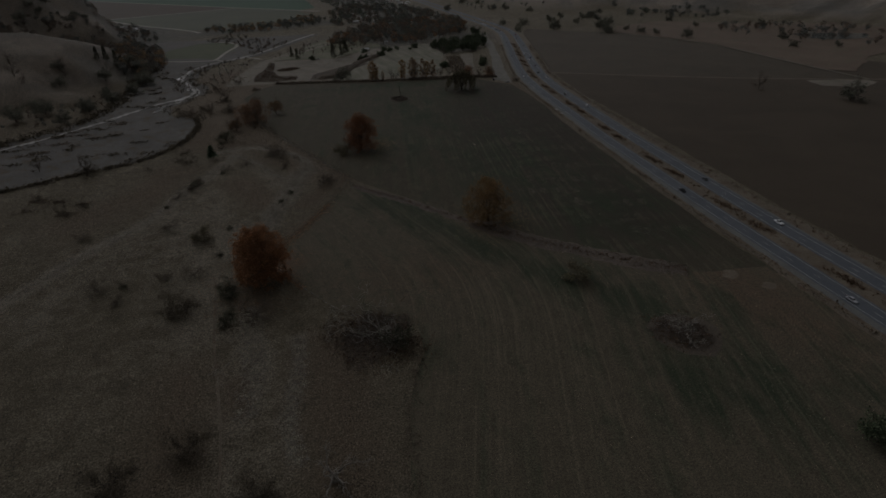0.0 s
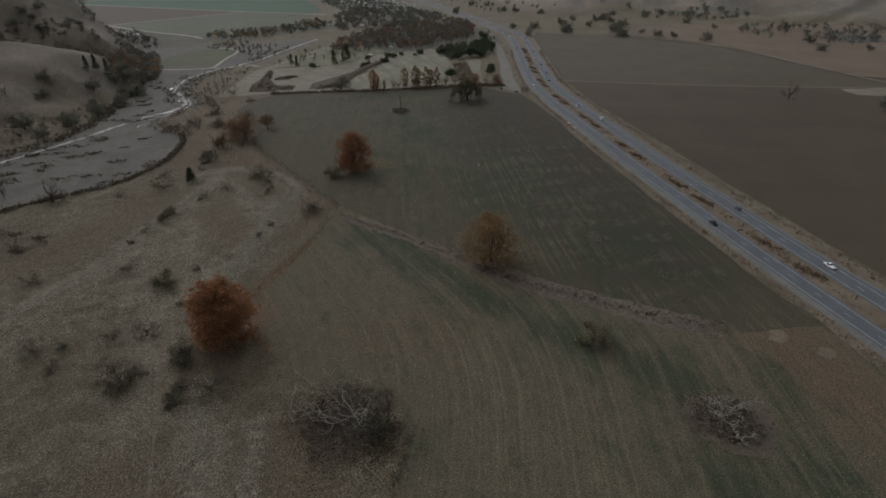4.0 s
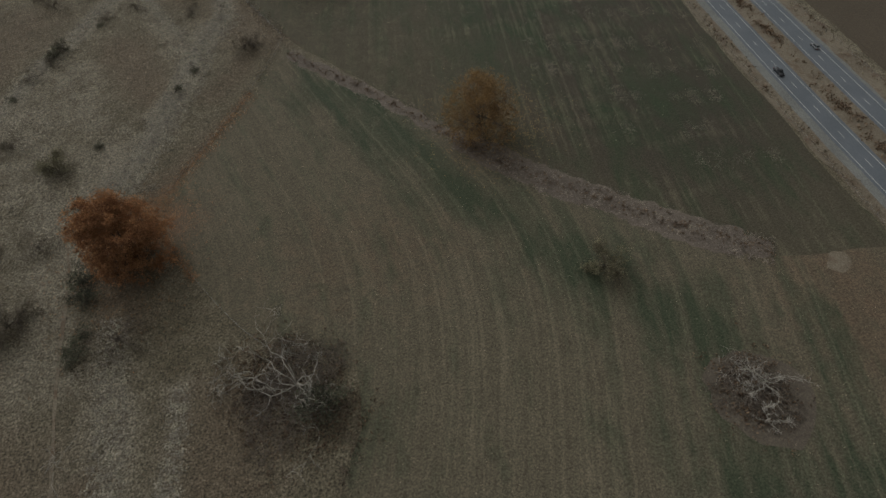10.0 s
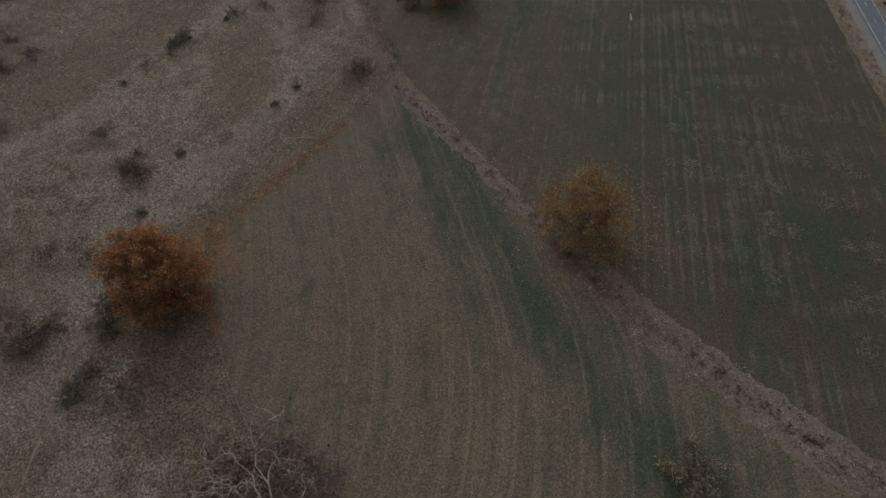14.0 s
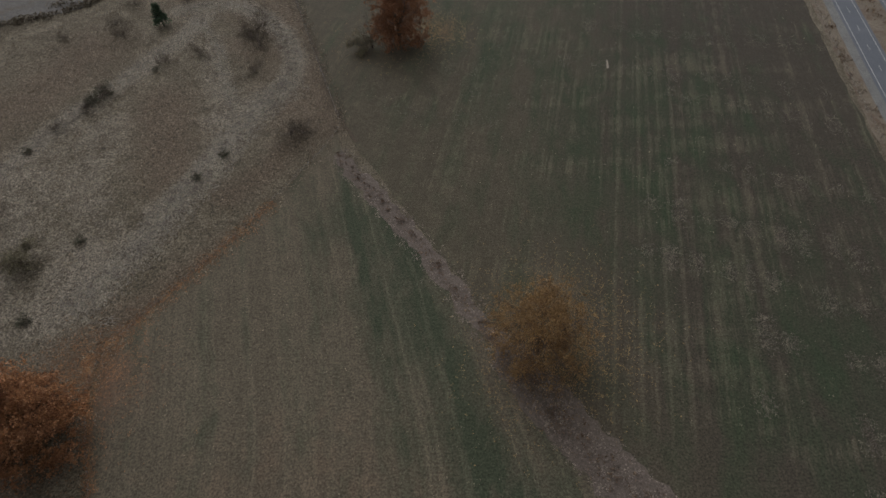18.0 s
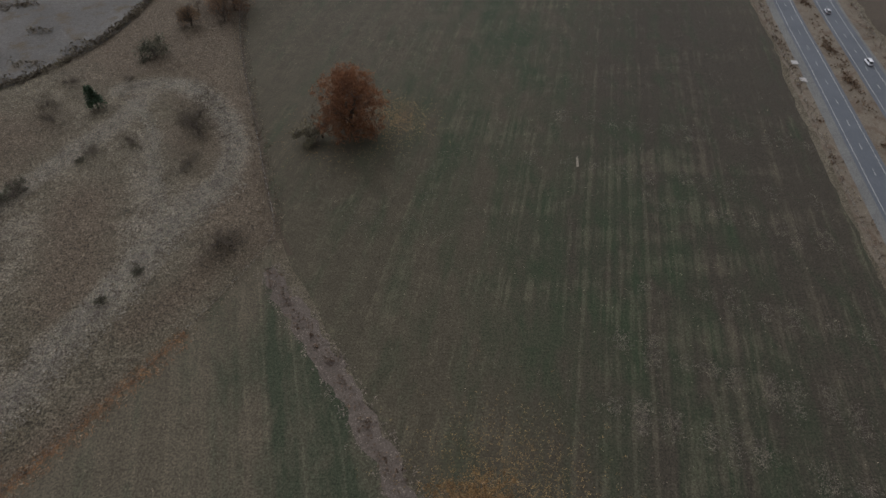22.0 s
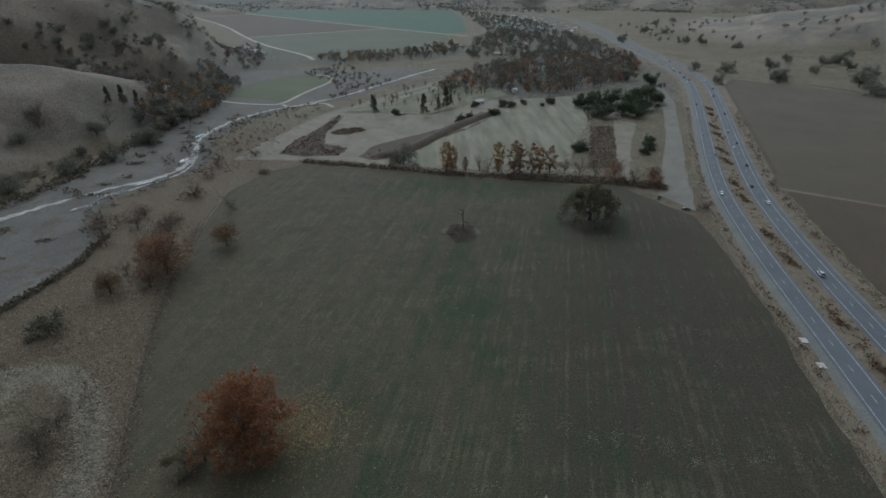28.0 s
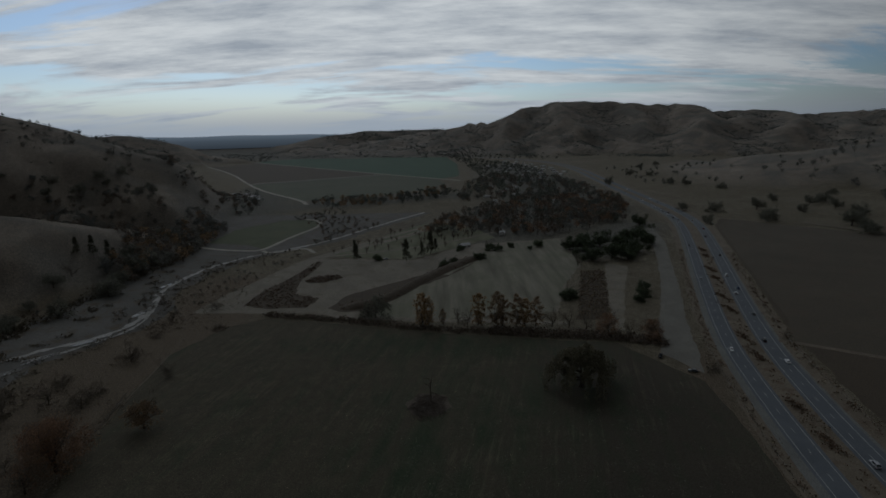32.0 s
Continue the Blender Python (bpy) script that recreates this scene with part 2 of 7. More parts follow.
def crop_material(name, brown, pale, green, rust, period, cross=0.0, drill=1.9):
    """A sown field: soil and stubble, green where the crop has come up, drill rows, pale strips of straw, cross passes."""
    m, nt, b = nodes_of(name, 0.95)
    v = mapped(nt)
    at = nt.nodes.new("ShaderNodeAttribute")
    at.attribute_name = "zone"
    sep = nt.nodes.new("ShaderNodeSeparateColor")
    nt.links.new(at.outputs["Color"], sep.inputs[0])
    fine, mid, broad = noisy(nt, v, 2.2, 6, 0.7), noisy(nt, v, 0.2, 5, 0.62, 0.5), noisy(nt, v, 0.03, 5, 0.6, 0.8)

    def row_noise(width, seed):
        n = add(nt, "ShaderNodeTexNoise", Scale=1.0, Detail=2.0, Roughness=0.6)
        n.noise_dimensions = "2D"
        c = nt.nodes.new("ShaderNodeCombineXYZ")
        nt.links.new(summed(nt, summed(nt, at.outputs["Alpha"], summed(nt, mid, 1.2, "MULTIPLY")), 1.0 / width, "MULTIPLY"), c.inputs[0])
        nt.links.new(summed(nt, summed(nt, broad, 2.4, "MULTIPLY"), seed), c.inputs[1])
        nt.links.new(c.outputs[0], n.inputs["Vector"])
        return n.outputs["Fac"]

    rows, thin = row_noise(period, 3.0), row_noise(period * 0.28, 11.0)
    tone = summed(nt, summed(nt, summed(nt, fine, 0.36, "MULTIPLY"), summed(nt, rows, 0.16, "MULTIPLY")), summed(nt, summed(nt, mid, 0.28, "MULTIPLY"), summed(nt, thin, 0.08 if cross else 0.2, "MULTIPLY")))
    c = ramp(nt, tone, [(0.38, brown), (0.62, pale)])
    c = mixed(nt, ramp(nt, summed(nt, sep.outputs[1], summed(nt, mid, 0.5, "SUBTRACT")), [(0.1, (0, 0, 0)), (0.8, (0.7, 0.7, 0.7))]), c, mixed(nt, fine, tuple(0.7 * x for x in rust), tuple(1.2 * x for x in rust)))
    patch = noisy(nt, mapped(nt, (1, 0.45, 1), 8), 0.1, 4, 0.6, 0.6)
    g = summed(nt, sep.outputs[0], summed(nt, summed(nt, rows, 0.5, "SUBTRACT"), drill, "MULTIPLY"))
    g = summed(nt, g, summed(nt, summed(nt, patch, 0.5, "SUBTRACT"), 2.0, "MULTIPLY"))
    g = summed(nt, g, summed(nt, summed(nt, fine, 0.5, "SUBTRACT"), 0.6, "MULTIPLY"))
    c = mixed(nt, ramp(nt, g, [(0.1, (0, 0, 0)), (1.0, (0.9, 0.9, 0.9))]), c, mixed(nt, fine, tuple(0.65 * x for x in green), tuple(1.3 * x for x in green)))
    s = summed(nt, thin, summed(nt, sep.outputs[2], 0.16, "MULTIPLY"))
    if cross:
        w = noisy(nt, mapped(nt, (0.02, 1.0 / cross, 1), -7), 1.0, 2, 0.5)
        s = summed(nt, s, summed(nt, summed(nt, w, 0.5, "SUBTRACT"), 0.9, "MULTIPLY"))
        s = summed(nt, s, summed(nt, summed(nt, mid, 0.5, "SUBTRACT"), 0.5, "MULTIPLY"))
    straw = ramp(nt, s, [(0.62, (0, 0, 0)), (0.9, (0.3, 0.3, 0.3))])
    c = mixed(nt, straw, c, tuple(1.5 * x for x in pale))
    c = grained(nt, v, grained(nt, v, c, 2.0, 0.46), 0.8, 0.13)
    nt.links.new(c, b.inputs["Base Color"])
    bumped(nt, b, summed(nt, fine, rows), 0.5, 0.25)
    return m


MAT = {}
def grassland():
    """Dry grass: pale where it is worn short, brown where it is rank, dark litter under woods."""
    m, nt, b = nodes_of("grassland", 0.95)
    v = mapped(nt)
    at = nt.nodes.new("ShaderNodeAttribute")
    at.attribute_name = "zone"
    sep = nt.nodes.new("ShaderNodeSeparateColor")
    nt.links.new(at.outputs["Color"], sep.inputs[0])
    fine, mid, broad = noisy(nt, v, 1.7, 7, 0.74), noisy(nt, v, 0.14, 6, 0.62, 0.6), noisy(nt, v, 0.012, 5, 0.6, 0.8)
    c = ramp(nt, summed(nt, summed(nt, fine, 0.5, "MULTIPLY"), summed(nt, mid, 0.5, "MULTIPLY")), [(0.36, (0.068, 0.058, 0.041)), (0.5, (0.12, 0.104, 0.073)), (0.64, (0.185, 0.161, 0.117))])
    c = mixed(nt, ramp(nt, broad, [(0.4, (0, 0, 0)), (0.62, (0.6, 0.6, 0.6))]), c, (0.085, 0.072, 0.046))
    wear = summed(nt, summed(nt, sep.outputs[0], summed(nt, summed(nt, mid, 0.5, "SUBTRACT"), 1.5, "MULTIPLY")), summed(nt, summed(nt, fine, 0.5, "SUBTRACT"), 1.5, "MULTIPLY"))
    c = mixed(nt, ramp(nt, wear, [(0.18, (0, 0, 0)), (0.85, (0.92, 0.92, 0.92))]), c, ramp(nt, fine, [(0.36, (0.115, 0.1, 0.075)), (0.64, (0.225, 0.2, 0.157))]))
    rank = summed(nt, sep.outputs[1], summed(nt, summed(nt, mid, 0.5, "SUBTRACT"), 1.2, "MULTIPLY"))
    c = mixed(nt, ramp(nt, rank, [(0.15, (0, 0, 0)), (0.8, (0.85, 0.85, 0.85))]), c, ramp(nt, fine, [(0.36, (0.076, 0.059, 0.04)), (0.64, (0.136, 0.108, 0.076))]))
    c = mixed(nt, summed(nt, sep.outputs[2], 0.8, "MULTIPLY"), c, ramp(nt, mid, [(0.4, (0.058, 0.058, 0.05)), (0.62, (0.1, 0.1, 0.088))]))
    c = mixed(nt, summed(nt, at.outputs["Alpha"], 0.85, "MULTIPLY"), c, ramp(nt, summed(nt, summed(nt, fine, 0.35, "MULTIPLY"), summed(nt, broad, 0.65, "MULTIPLY")), [(0.36, (0.125, 0.106, 0.088)), (0.62, (0.25, 0.215, 0.178))]))
    brush = noisy(nt, mapped(nt, (1, 1, 0.35)), 0.0075, 8, 0.66, 0.9)
    brush = summed(nt, ramp(nt, brush, [(0.46, (0, 0, 0)), (0.58, (0.75, 0.75, 0.75))]), at.outputs["Alpha"], "MULTIPLY")
    # brush tone lifted towards grey, some haze put into its colour
    c = mixed(nt, brush, c, (0.105, 0.103, 0.092))
    c = grained(nt, v, grained(nt, v, c, 1.8, 0.7), 0.7, 0.26)
    nt.links.new(c, b.inputs["Base Color"])
    bumped(nt, b, summed(nt, fine, mid), 1.0, 0.7)
    return m


MAT["grassland"] = grassland()
MAT["pale_grass"] = two_scale("pale_grass", (0.13, 0.115, 0.085), (0.27, 0.24, 0.19), 1.1, 0.06, bump=0.4)
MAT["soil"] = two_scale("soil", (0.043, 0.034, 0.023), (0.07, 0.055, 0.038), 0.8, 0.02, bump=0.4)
MAT["soil_olive"] = two_scale("soil_olive", (0.05, 0.042, 0.03), (0.082, 0.069, 0.049), 0.7, 0.02, bump=0.4, stain=(0.072, 0.056, 0.04))
MAT["rust_pasture"] = two_scale("rust_pasture", (0.085, 0.062, 0.046), (0.15, 0.115, 0.085), 0.5, 0.015, bump=0.4, stain=(0.11, 0.095, 0.065))
MAT["field_south"] = crop_material("field_south", (0.062, 0.053, 0.036), (0.1, 0.087, 0.06), (0.031, 0.04, 0.023), (0.1, 0.062, 0.04), 5.5)
MAT["field_north"] = crop_material("field_north", (0.05, 0.044, 0.029), (0.087, 0.076, 0.051), (0.027, 0.039, 0.02), (0.034, 0.029, 0.022), 6.0, 13.0, 1.3)
MAT["ditch_soil"] = two_scale("ditch_soil", (0.066, 0.054, 0.044), (0.124, 0.103, 0.085), 0.8, 0.05, bump=0.4)
MAT["brush_earth"] = two_scale("brush_earth", (0.052, 0.043, 0.033), (0.098, 0.082, 0.064), 1.2, 0.08, bump=0.5)
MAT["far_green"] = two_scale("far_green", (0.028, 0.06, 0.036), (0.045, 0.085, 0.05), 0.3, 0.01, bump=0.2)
MAT["far_olive"] = two_scale("far_olive", (0.05, 0.058, 0.036), (0.085, 0.09, 0.06), 0.3, 0.01, bump=0.2)
MAT["meadow"] = two_scale("meadow", (0.045, 0.055, 0.028), (0.085, 0.09, 0.05), 0.6, 0.03, bump=0.3)
MAT["asphalt"] = two_scale("asphalt", (0.068, 0.076, 0.086), (0.1, 0.11, 0.124), 1.5, 0.08, 0.85, 0.1)
MAT["gravel"] = two_scale("gravel", (0.088, 0.09, 0.086), (0.155, 0.155, 0.146), 1.2, 0.08, bump=0.3)
MAT["pull_out"] = two_scale("pull_out", (0.095, 0.09, 0.078), (0.17, 0.162, 0.142), 1.0, 0.06, bump=0.3)
MAT["dirt"] = two_scale("dirt", (0.08, 0.066, 0.048), (0.16, 0.135, 0.1), 1.0, 0.06, bump=0.4, stain=(0.09, 0.065, 0.045))
MAT["pale_dirt"] = two_scale("pale_dirt", (0.1, 0.09, 0.07), (0.2, 0.18, 0.146), 0.5, 0.03, bump=0.2, stain=(0.12, 0.105, 0.075))
MAT["river_gravel"] = two_scale("river_gravel", (0.058, 0.055, 0.049), (0.115, 0.11, 0.1), 0.6, 0.03, bump=0.5, stain=(0.075, 0.06, 0.04))
MAT["track_dust"] = two_scale("track_dust", (0.2, 0.185, 0.155), (0.34, 0.32, 0.28), 0.4, 0.03, bump=0.2)
MAT["white_rock"] = two_scale("white_rock", (0.16, 0.155, 0.145), (0.38, 0.37, 0.35), 0.7, 0.1, bump=0.4)
MAT["paint"] = two_scale("road_paint", (0.26, 0.26, 0.25), (0.46, 0.46, 0.44), 3.0, 0.2, 0.7, 0)
def striped(name, dark, light, turn, width, green):
    """Bare ground mown or dragged in soft strips."""
    m, nt, b = nodes_of(name, 0.95)
    v = mapped(nt)
    fine, broad = noisy(nt, v, 0.9, 6, 0.7), noisy(nt, v, 0.03, 4, 0.6)
    band = noisy(nt, mapped(nt, (1.0 / width, 0.012, 1), turn), 1.0, 3, 0.55)
    c = ramp(nt, summed(nt, summed(nt, band, 0.6, "MULTIPLY"), summed(nt, fine, 0.4, "MULTIPLY")), [(0.36, dark), (0.64, light)])
    c = mixed(nt, ramp(nt, broad, [(0.45, (0, 0, 0)), (0.65, (0.6, 0.6, 0.6))]), c, green)
    nt.links.new(c, b.inputs["Base Color"])
    bumped(nt, b, fine, 0.4, 0.2)
    return m


MAT["striped_lot"] = striped("striped_lot", (0.085, 0.084, 0.06), (0.205, 0.19, 0.152), 33, 9.0, (0.11, 0.115, 0.075))
MAT["camp_lawn"] = striped("camp_lawn", (0.085, 0.085, 0.055), (0.17, 0.165, 0.115), 60, 14.0, (0.075, 0.085, 0.045))
MAT["bark"] = two_scale("bark", (0.04, 0.032, 0.025), (0.1, 0.082, 0.066), 3.0, 0.3, bump=0.5)
MAT["dead_wood"] = two_scale("dead_wood", (0.12, 0.109, 0.093), (0.36, 0.335, 0.292), 2.0, 0.3, bump=0.4)
MAT["twig"] = two_scale("twig", (0.07, 0.058, 0.048), (0.15, 0.126, 0.104), 2.0, 0.3, bump=0.2)
MAT["leaf_red"] = leafy("leaf_red", (0.145, 0.077, 0.039), (0.32, 0.165, 0.08), 0.4)
MAT["leaf_rust"] = leafy("leaf_rust", (0.12, 0.058, 0.03), (0.27, 0.13, 0.064), 0.35)
MAT["leaf_yellow"] = leafy("leaf_yellow", (0.14, 0.09, 0.042), (0.3, 0.19, 0.085), 0.35)
MAT["leaf_tan"] = leafy("leaf_tan", (0.12, 0.085, 0.05), (0.25, 0.17, 0.1))
MAT["leaf_olive"] = leafy("leaf_olive", (0.085, 0.078, 0.05), (0.17, 0.152, 0.1), 0.3)
MAT["leaf_green"] = leafy("leaf_green", (0.036, 0.048, 0.029), (0.09, 0.108, 0.064))
MAT["leaf_dark"] = leafy("leaf_dark", (0.045, 0.048, 0.033), (0.1, 0.1, 0.068))


# ---- helpers for meshes ----
def data_of(name, verts, faces, mat, smooth=False):
    me = bpy.data.meshes.new(name)
    if isinstance(faces, np.ndarray):
        v, f = np.asarray(verts, np.float32), np.asarray(faces, np.int32)
        me.vertices.add(len(v))
        me.vertices.foreach_set("co", v.ravel())
        me.loops.add(f.size)
        me.loops.foreach_set("vertex_index", f.ravel())
        me.polygons.add(len(f))
        me.polygons.foreach_set("loop_start", np.arange(0, f.size, f.shape[1], dtype=np.int32))
        me.update(calc_edges=True)
    else:
        me.from_pydata([tuple(v) for v in verts], [], [tuple(f) for f in faces])
    me.materials.append(MAT[mat])
    if smooth:
        me.polygons.foreach_set("use_smooth", [True] * len(me.polygons))
    me.update()
    return me


def part(name, data, parent, label="", m=None):
    ob = new(name, data)
    ob.parent = parent
    if m is not None:
        ob.matrix_basis = m
    return tagged(ob, label)


def thing(name, at, label, category, group="", kind=""):
    ob = new(name)
    ob.empty_display_size = 0.5
    ob.matrix_basis = at if isinstance(at, Matrix) else Matrix.Translation(at)
    return tagged(ob, label, category, group, kind)


def structure(name, data, label, category, kind="structure"):
    return tagged(new(name, data), label, category, "", kind)


def lines_at(points, step):
    """Points every step metres along a line of points, smoothed at its corners."""
    p = np.array(points, float)
    for _ in range(2):
        q = [p[0]]
        for a, b in zip(p[:-1], p[1:]):
            q += [a * 0.75 + b * 0.25, a * 0.25 + b * 0.75]
        p = np.array(q + [p[-1]])
    s = np.r_[0, np.cumsum(np.linalg.norm(np.diff(p[:, :2], axis=0), axis=1))]
    at = np.linspace(0, s[-1], max(2, int(round(s[-1] / step)) + 1))
    return np.stack([np.interp(at, s, p[:, k]) for k in range(p.shape[1])], 1)


def sides(line):
    d = np.gradient(line[:, :2], axis=0)
    d /= np.linalg.norm(d, axis=1, keepdims=True)
    return np.stack([d[:, 1], -d[:, 0]], 1)


# ---- the lie of the land ----
SCARP_Y = [100, 150, 195, 206, 221, 250, 300, 330, 350, 380, 412, 440, 470, 492, 520, 570, 612, 640, 668, 705, 790, 900, 1100]
SCARP_X = [-420, -330, -240, -205, -171, -151, -143, -148, -170, -176, -158, -145, -145, -154, -163, -160, -146, -126, -96, -66, -26, 32, 80]
FOOT_Y = [-300, 0, 200, 290, 330, 365, 402, 461, 524, 632, 760, 900, 1050, 1300]
FOOT_X = [-700, -560, -400, -300, -255, -236, -228, -224, -228, -212, -250, -290, -330, -450]
ROAD_Y = [-240, 0, 230, 400, 504, 760, 1029, 1312, 1772, 2094, 2400, 3000]
ROAD_X = [112, 140, 177, 214, 253, 352, 388, 412, 456, 432, 300, 0]
EDGE_Y = [-300, -110, -14, -4, 16, 31, 46, 80, 100, 134, 142, 172, 217, 263, 310, 345, 460]
EDGE_X = [-110, -68, -62, -70, -81, -88, -94, -71, -58, -41, -42, -53, -69, -85, -97, -103, -80]
RIDGES = [
    ([(-900, 150, 110), (-560, 400, 80), (-330, 565, 51), (-305, 590, 40), (-262, 622, 20)], 150),
    ([(-1100, 350, 230), (-720, 690, 185), (-528, 811, 149), (-491, 841, 136), (-460, 864, 123), (-437, 879, 104), (-392, 907, 81), (-345, 960, 40)], 260),
    ([(-2200, 1500, 260), (-1408, 2275, 127), (-1322, 2331, 137), (-1220, 2391, 115), (-1150, 2440, 60)], 330),
    ([(45, 3524, 132), (395, 3507, 190), (575, 3484, 252), (730, 3456, 289), (1068, 3370, 284), (1282, 3295, 256), (1427, 3235, 256),
      (1586, 3160, 209), (1790, 3047, 206), (1906, 2975, 174), (2096, 2842, 180), (2231, 2736, 187), (2900, 2000, 260), (3300, 900, 280)], 1000),
    ([(-955, 4304, 96), (-731, 4352, 122), (-614, 4372, 137), (-323, 4408, 140), (38, 4424, 138)], 420),
    ([(690, 1490, 9), (804, 1423, 30), (879, 1377, 56), (947, 1329, 66), (1021, 1271, 80), (1350, 950, 120), (1600, 300, 150)], 430),
]


def smooth01(a, b, v):
    t = np.clip((v - a) / (b - a), 0, 1)
    return t * t * (3 - 2 * t)


def waves(x, y, scale, seed):
    """A soft wavy field made of a few sines, between -1 and 1."""
    r = np.random.RandomState(seed)
    out = 0
    for k in range(7):
        a, f, p = r.uniform(0, 6.28), r.uniform(0.6, 1.9) / scale, r.uniform(0, 6.28)
        out = out + np.sin(6.283 * f * (x * np.cos(a) + y * np.sin(a)) + p)
    return out / 4.0


def spurs(x, y):
    """Spurs and gullies running down from the mountain's crest: 1 on a spur, 0 in a gully."""
    s = (0.92 * x - 0.39 * y) / 340 + 0.3 * waves(x, y, 900, 63) + 0.14 * waves(x, y, 320, 64)
    return 0.5 - 0.5 * np.cos(6.283 * s)


def land(x, y):
    x, y = np.asarray(x, float), np.asarray(y, float)
    z = np.zeros(np.broadcast(x, y).shape)
    scarp, foot = np.interp(y, SCARP_Y, SCARP_X), np.interp(y, FOOT_Y, FOOT_X)
    bed = smooth01(0, -9, x - scarp) * (1 - smooth01(1150, 1500, y)) * smooth01(60, 140, y)
    z = z - 2.6 * bed
    for line, width in RIDGES:
        p = np.array(line, float)
        best, full = np.zeros_like(z), np.ones_like(z)
        fold = 0.3 if width < 200 else 1.0
        spur = 1 + 0.2 * waves(x, y, width * 0.9, int(width)) + 0.12 * fold * waves(x, y, width * 0.33, int(width) + 1) + 0.06 * fold * waves(x, y, width * 0.13, int(width) + 2)
        for a, b in zip(p[:-1], p[1:]):
            d = b[:2] - a[:2]
            s = np.clip(((x - a[0]) * d[0] + (y - a[1]) * d[1]) / (d @ d), 0, 1)
            off = np.hypot(x - a[0] - s * d[0], y - a[1] - s * d[1])
            u = np.clip(off / (width * np.maximum(spur, 0.4)), 0, 1)
            crest = a[2] + s * (b[2] - a[2])
            rise = crest * (1 - u) ** 1.25 * (1 + 0.35 * u)
            full = np.where(rise > best, crest, full)
            best = np.maximum(best, rise)
        if p[0, 0] > 0:
            best = best * np.maximum(smooth01(40, 420, x - np.interp(y, ROAD_Y, ROAD_X)), smooth01(2500, 3300, y))
        if width == 1000:
            u = np.clip(best / full, 0, 1)
            best = best * (1 - u * (1 - u) * (1.55 * (1 - spurs(x, y)) - 0.3) - 0.14 * u * (1 - u) * waves(x, y, 170, 62))
        if width < 300:
            best = best * smooth01(-20, 70, foot - x)
        z = np.maximum(z, np.where(best > 0.4, best - 0.4, -9))
    rise = smooth01(0, 60, foot - x) * 6.0
    z = z + rise * smooth01(150, 330, y) * (1 - smooth01(850, 1050, y))
    far = np.hypot(x, y - 100)
    z = np.maximum(z, 26 * smooth01(4200, 5000, far) * (1 + 0.2 * waves(x, y, 900, 5)))
    hummock = smooth01(-4, -16, x - np.interp(y, EDGE_Y, EDGE_X)) * smooth01(40, 110, y) * (1 - smooth01(240, 300, y)) * (1 - bed) * smooth01(-240, -200, x)
    z = z + hummock * (0.9 + 0.5 * waves(x, y, 45, 11))
    return z


def put(x, y, dz=0.0):
    return (x, y, float(land(x, y)) + dz)


def steps(lo, hi, fine, reach):
    """Even steps between lo and hi, growing towards reach on both sides."""
    mid = list(np.arange(lo, hi + 0.01, fine))
    out, s, v = [], fine, hi
    while v < reach:
        s = min(s * 1.12, 44.0)
        v += s
        out.append(v)
    left, s, v = [], fine, lo
    while v > -reach:
        s = min(s * 1.12, 44.0)
        v -= s
        left.append(v)
    return np.array(left[::-1] + mid + out)


gx, gy = steps(-300, 160, 3.6, 5200), steps(-240, 660, 3.6, 5200)
GX, GY = np.meshgrid(gx, gy)
GZ = land(GX, GY)
nx, ny = len(gx), len(gy)
gv = np.stack([GX, GY, GZ], -1).reshape(-1, 3)
gi = np.arange(nx * ny).reshape(ny, nx)
gf = np.stack([gi[:-1, :-1], gi[:-1, 1:], gi[1:, 1:], gi[1:, :-1]], -1).reshape(-1, 4)
ground = structure("ground", data_of("ground", gv, gf, "grassland", True), "dry winter grassland in a valley between bare hills", "ground")


def near(x, y, line, reach):
    """How near a place is to a line: 1 on it, 0 past the reach."""
    best = np.zeros_like(x)
    for (x1, y1), (x2, y2) in zip(line[:-1], line[1:]):
        t = np.clip(((x - x1) * (x2 - x1) + (y - y1) * (y2 - y1)) / ((x2 - x1) ** 2 + (y2 - y1) ** 2), 0, 1)
        best = np.maximum(best, np.clip(1 - np.hypot(x - x1 - t * (x2 - x1), y - y1 - t * (y2 - y1)) / reach, 0, 1))
    return best


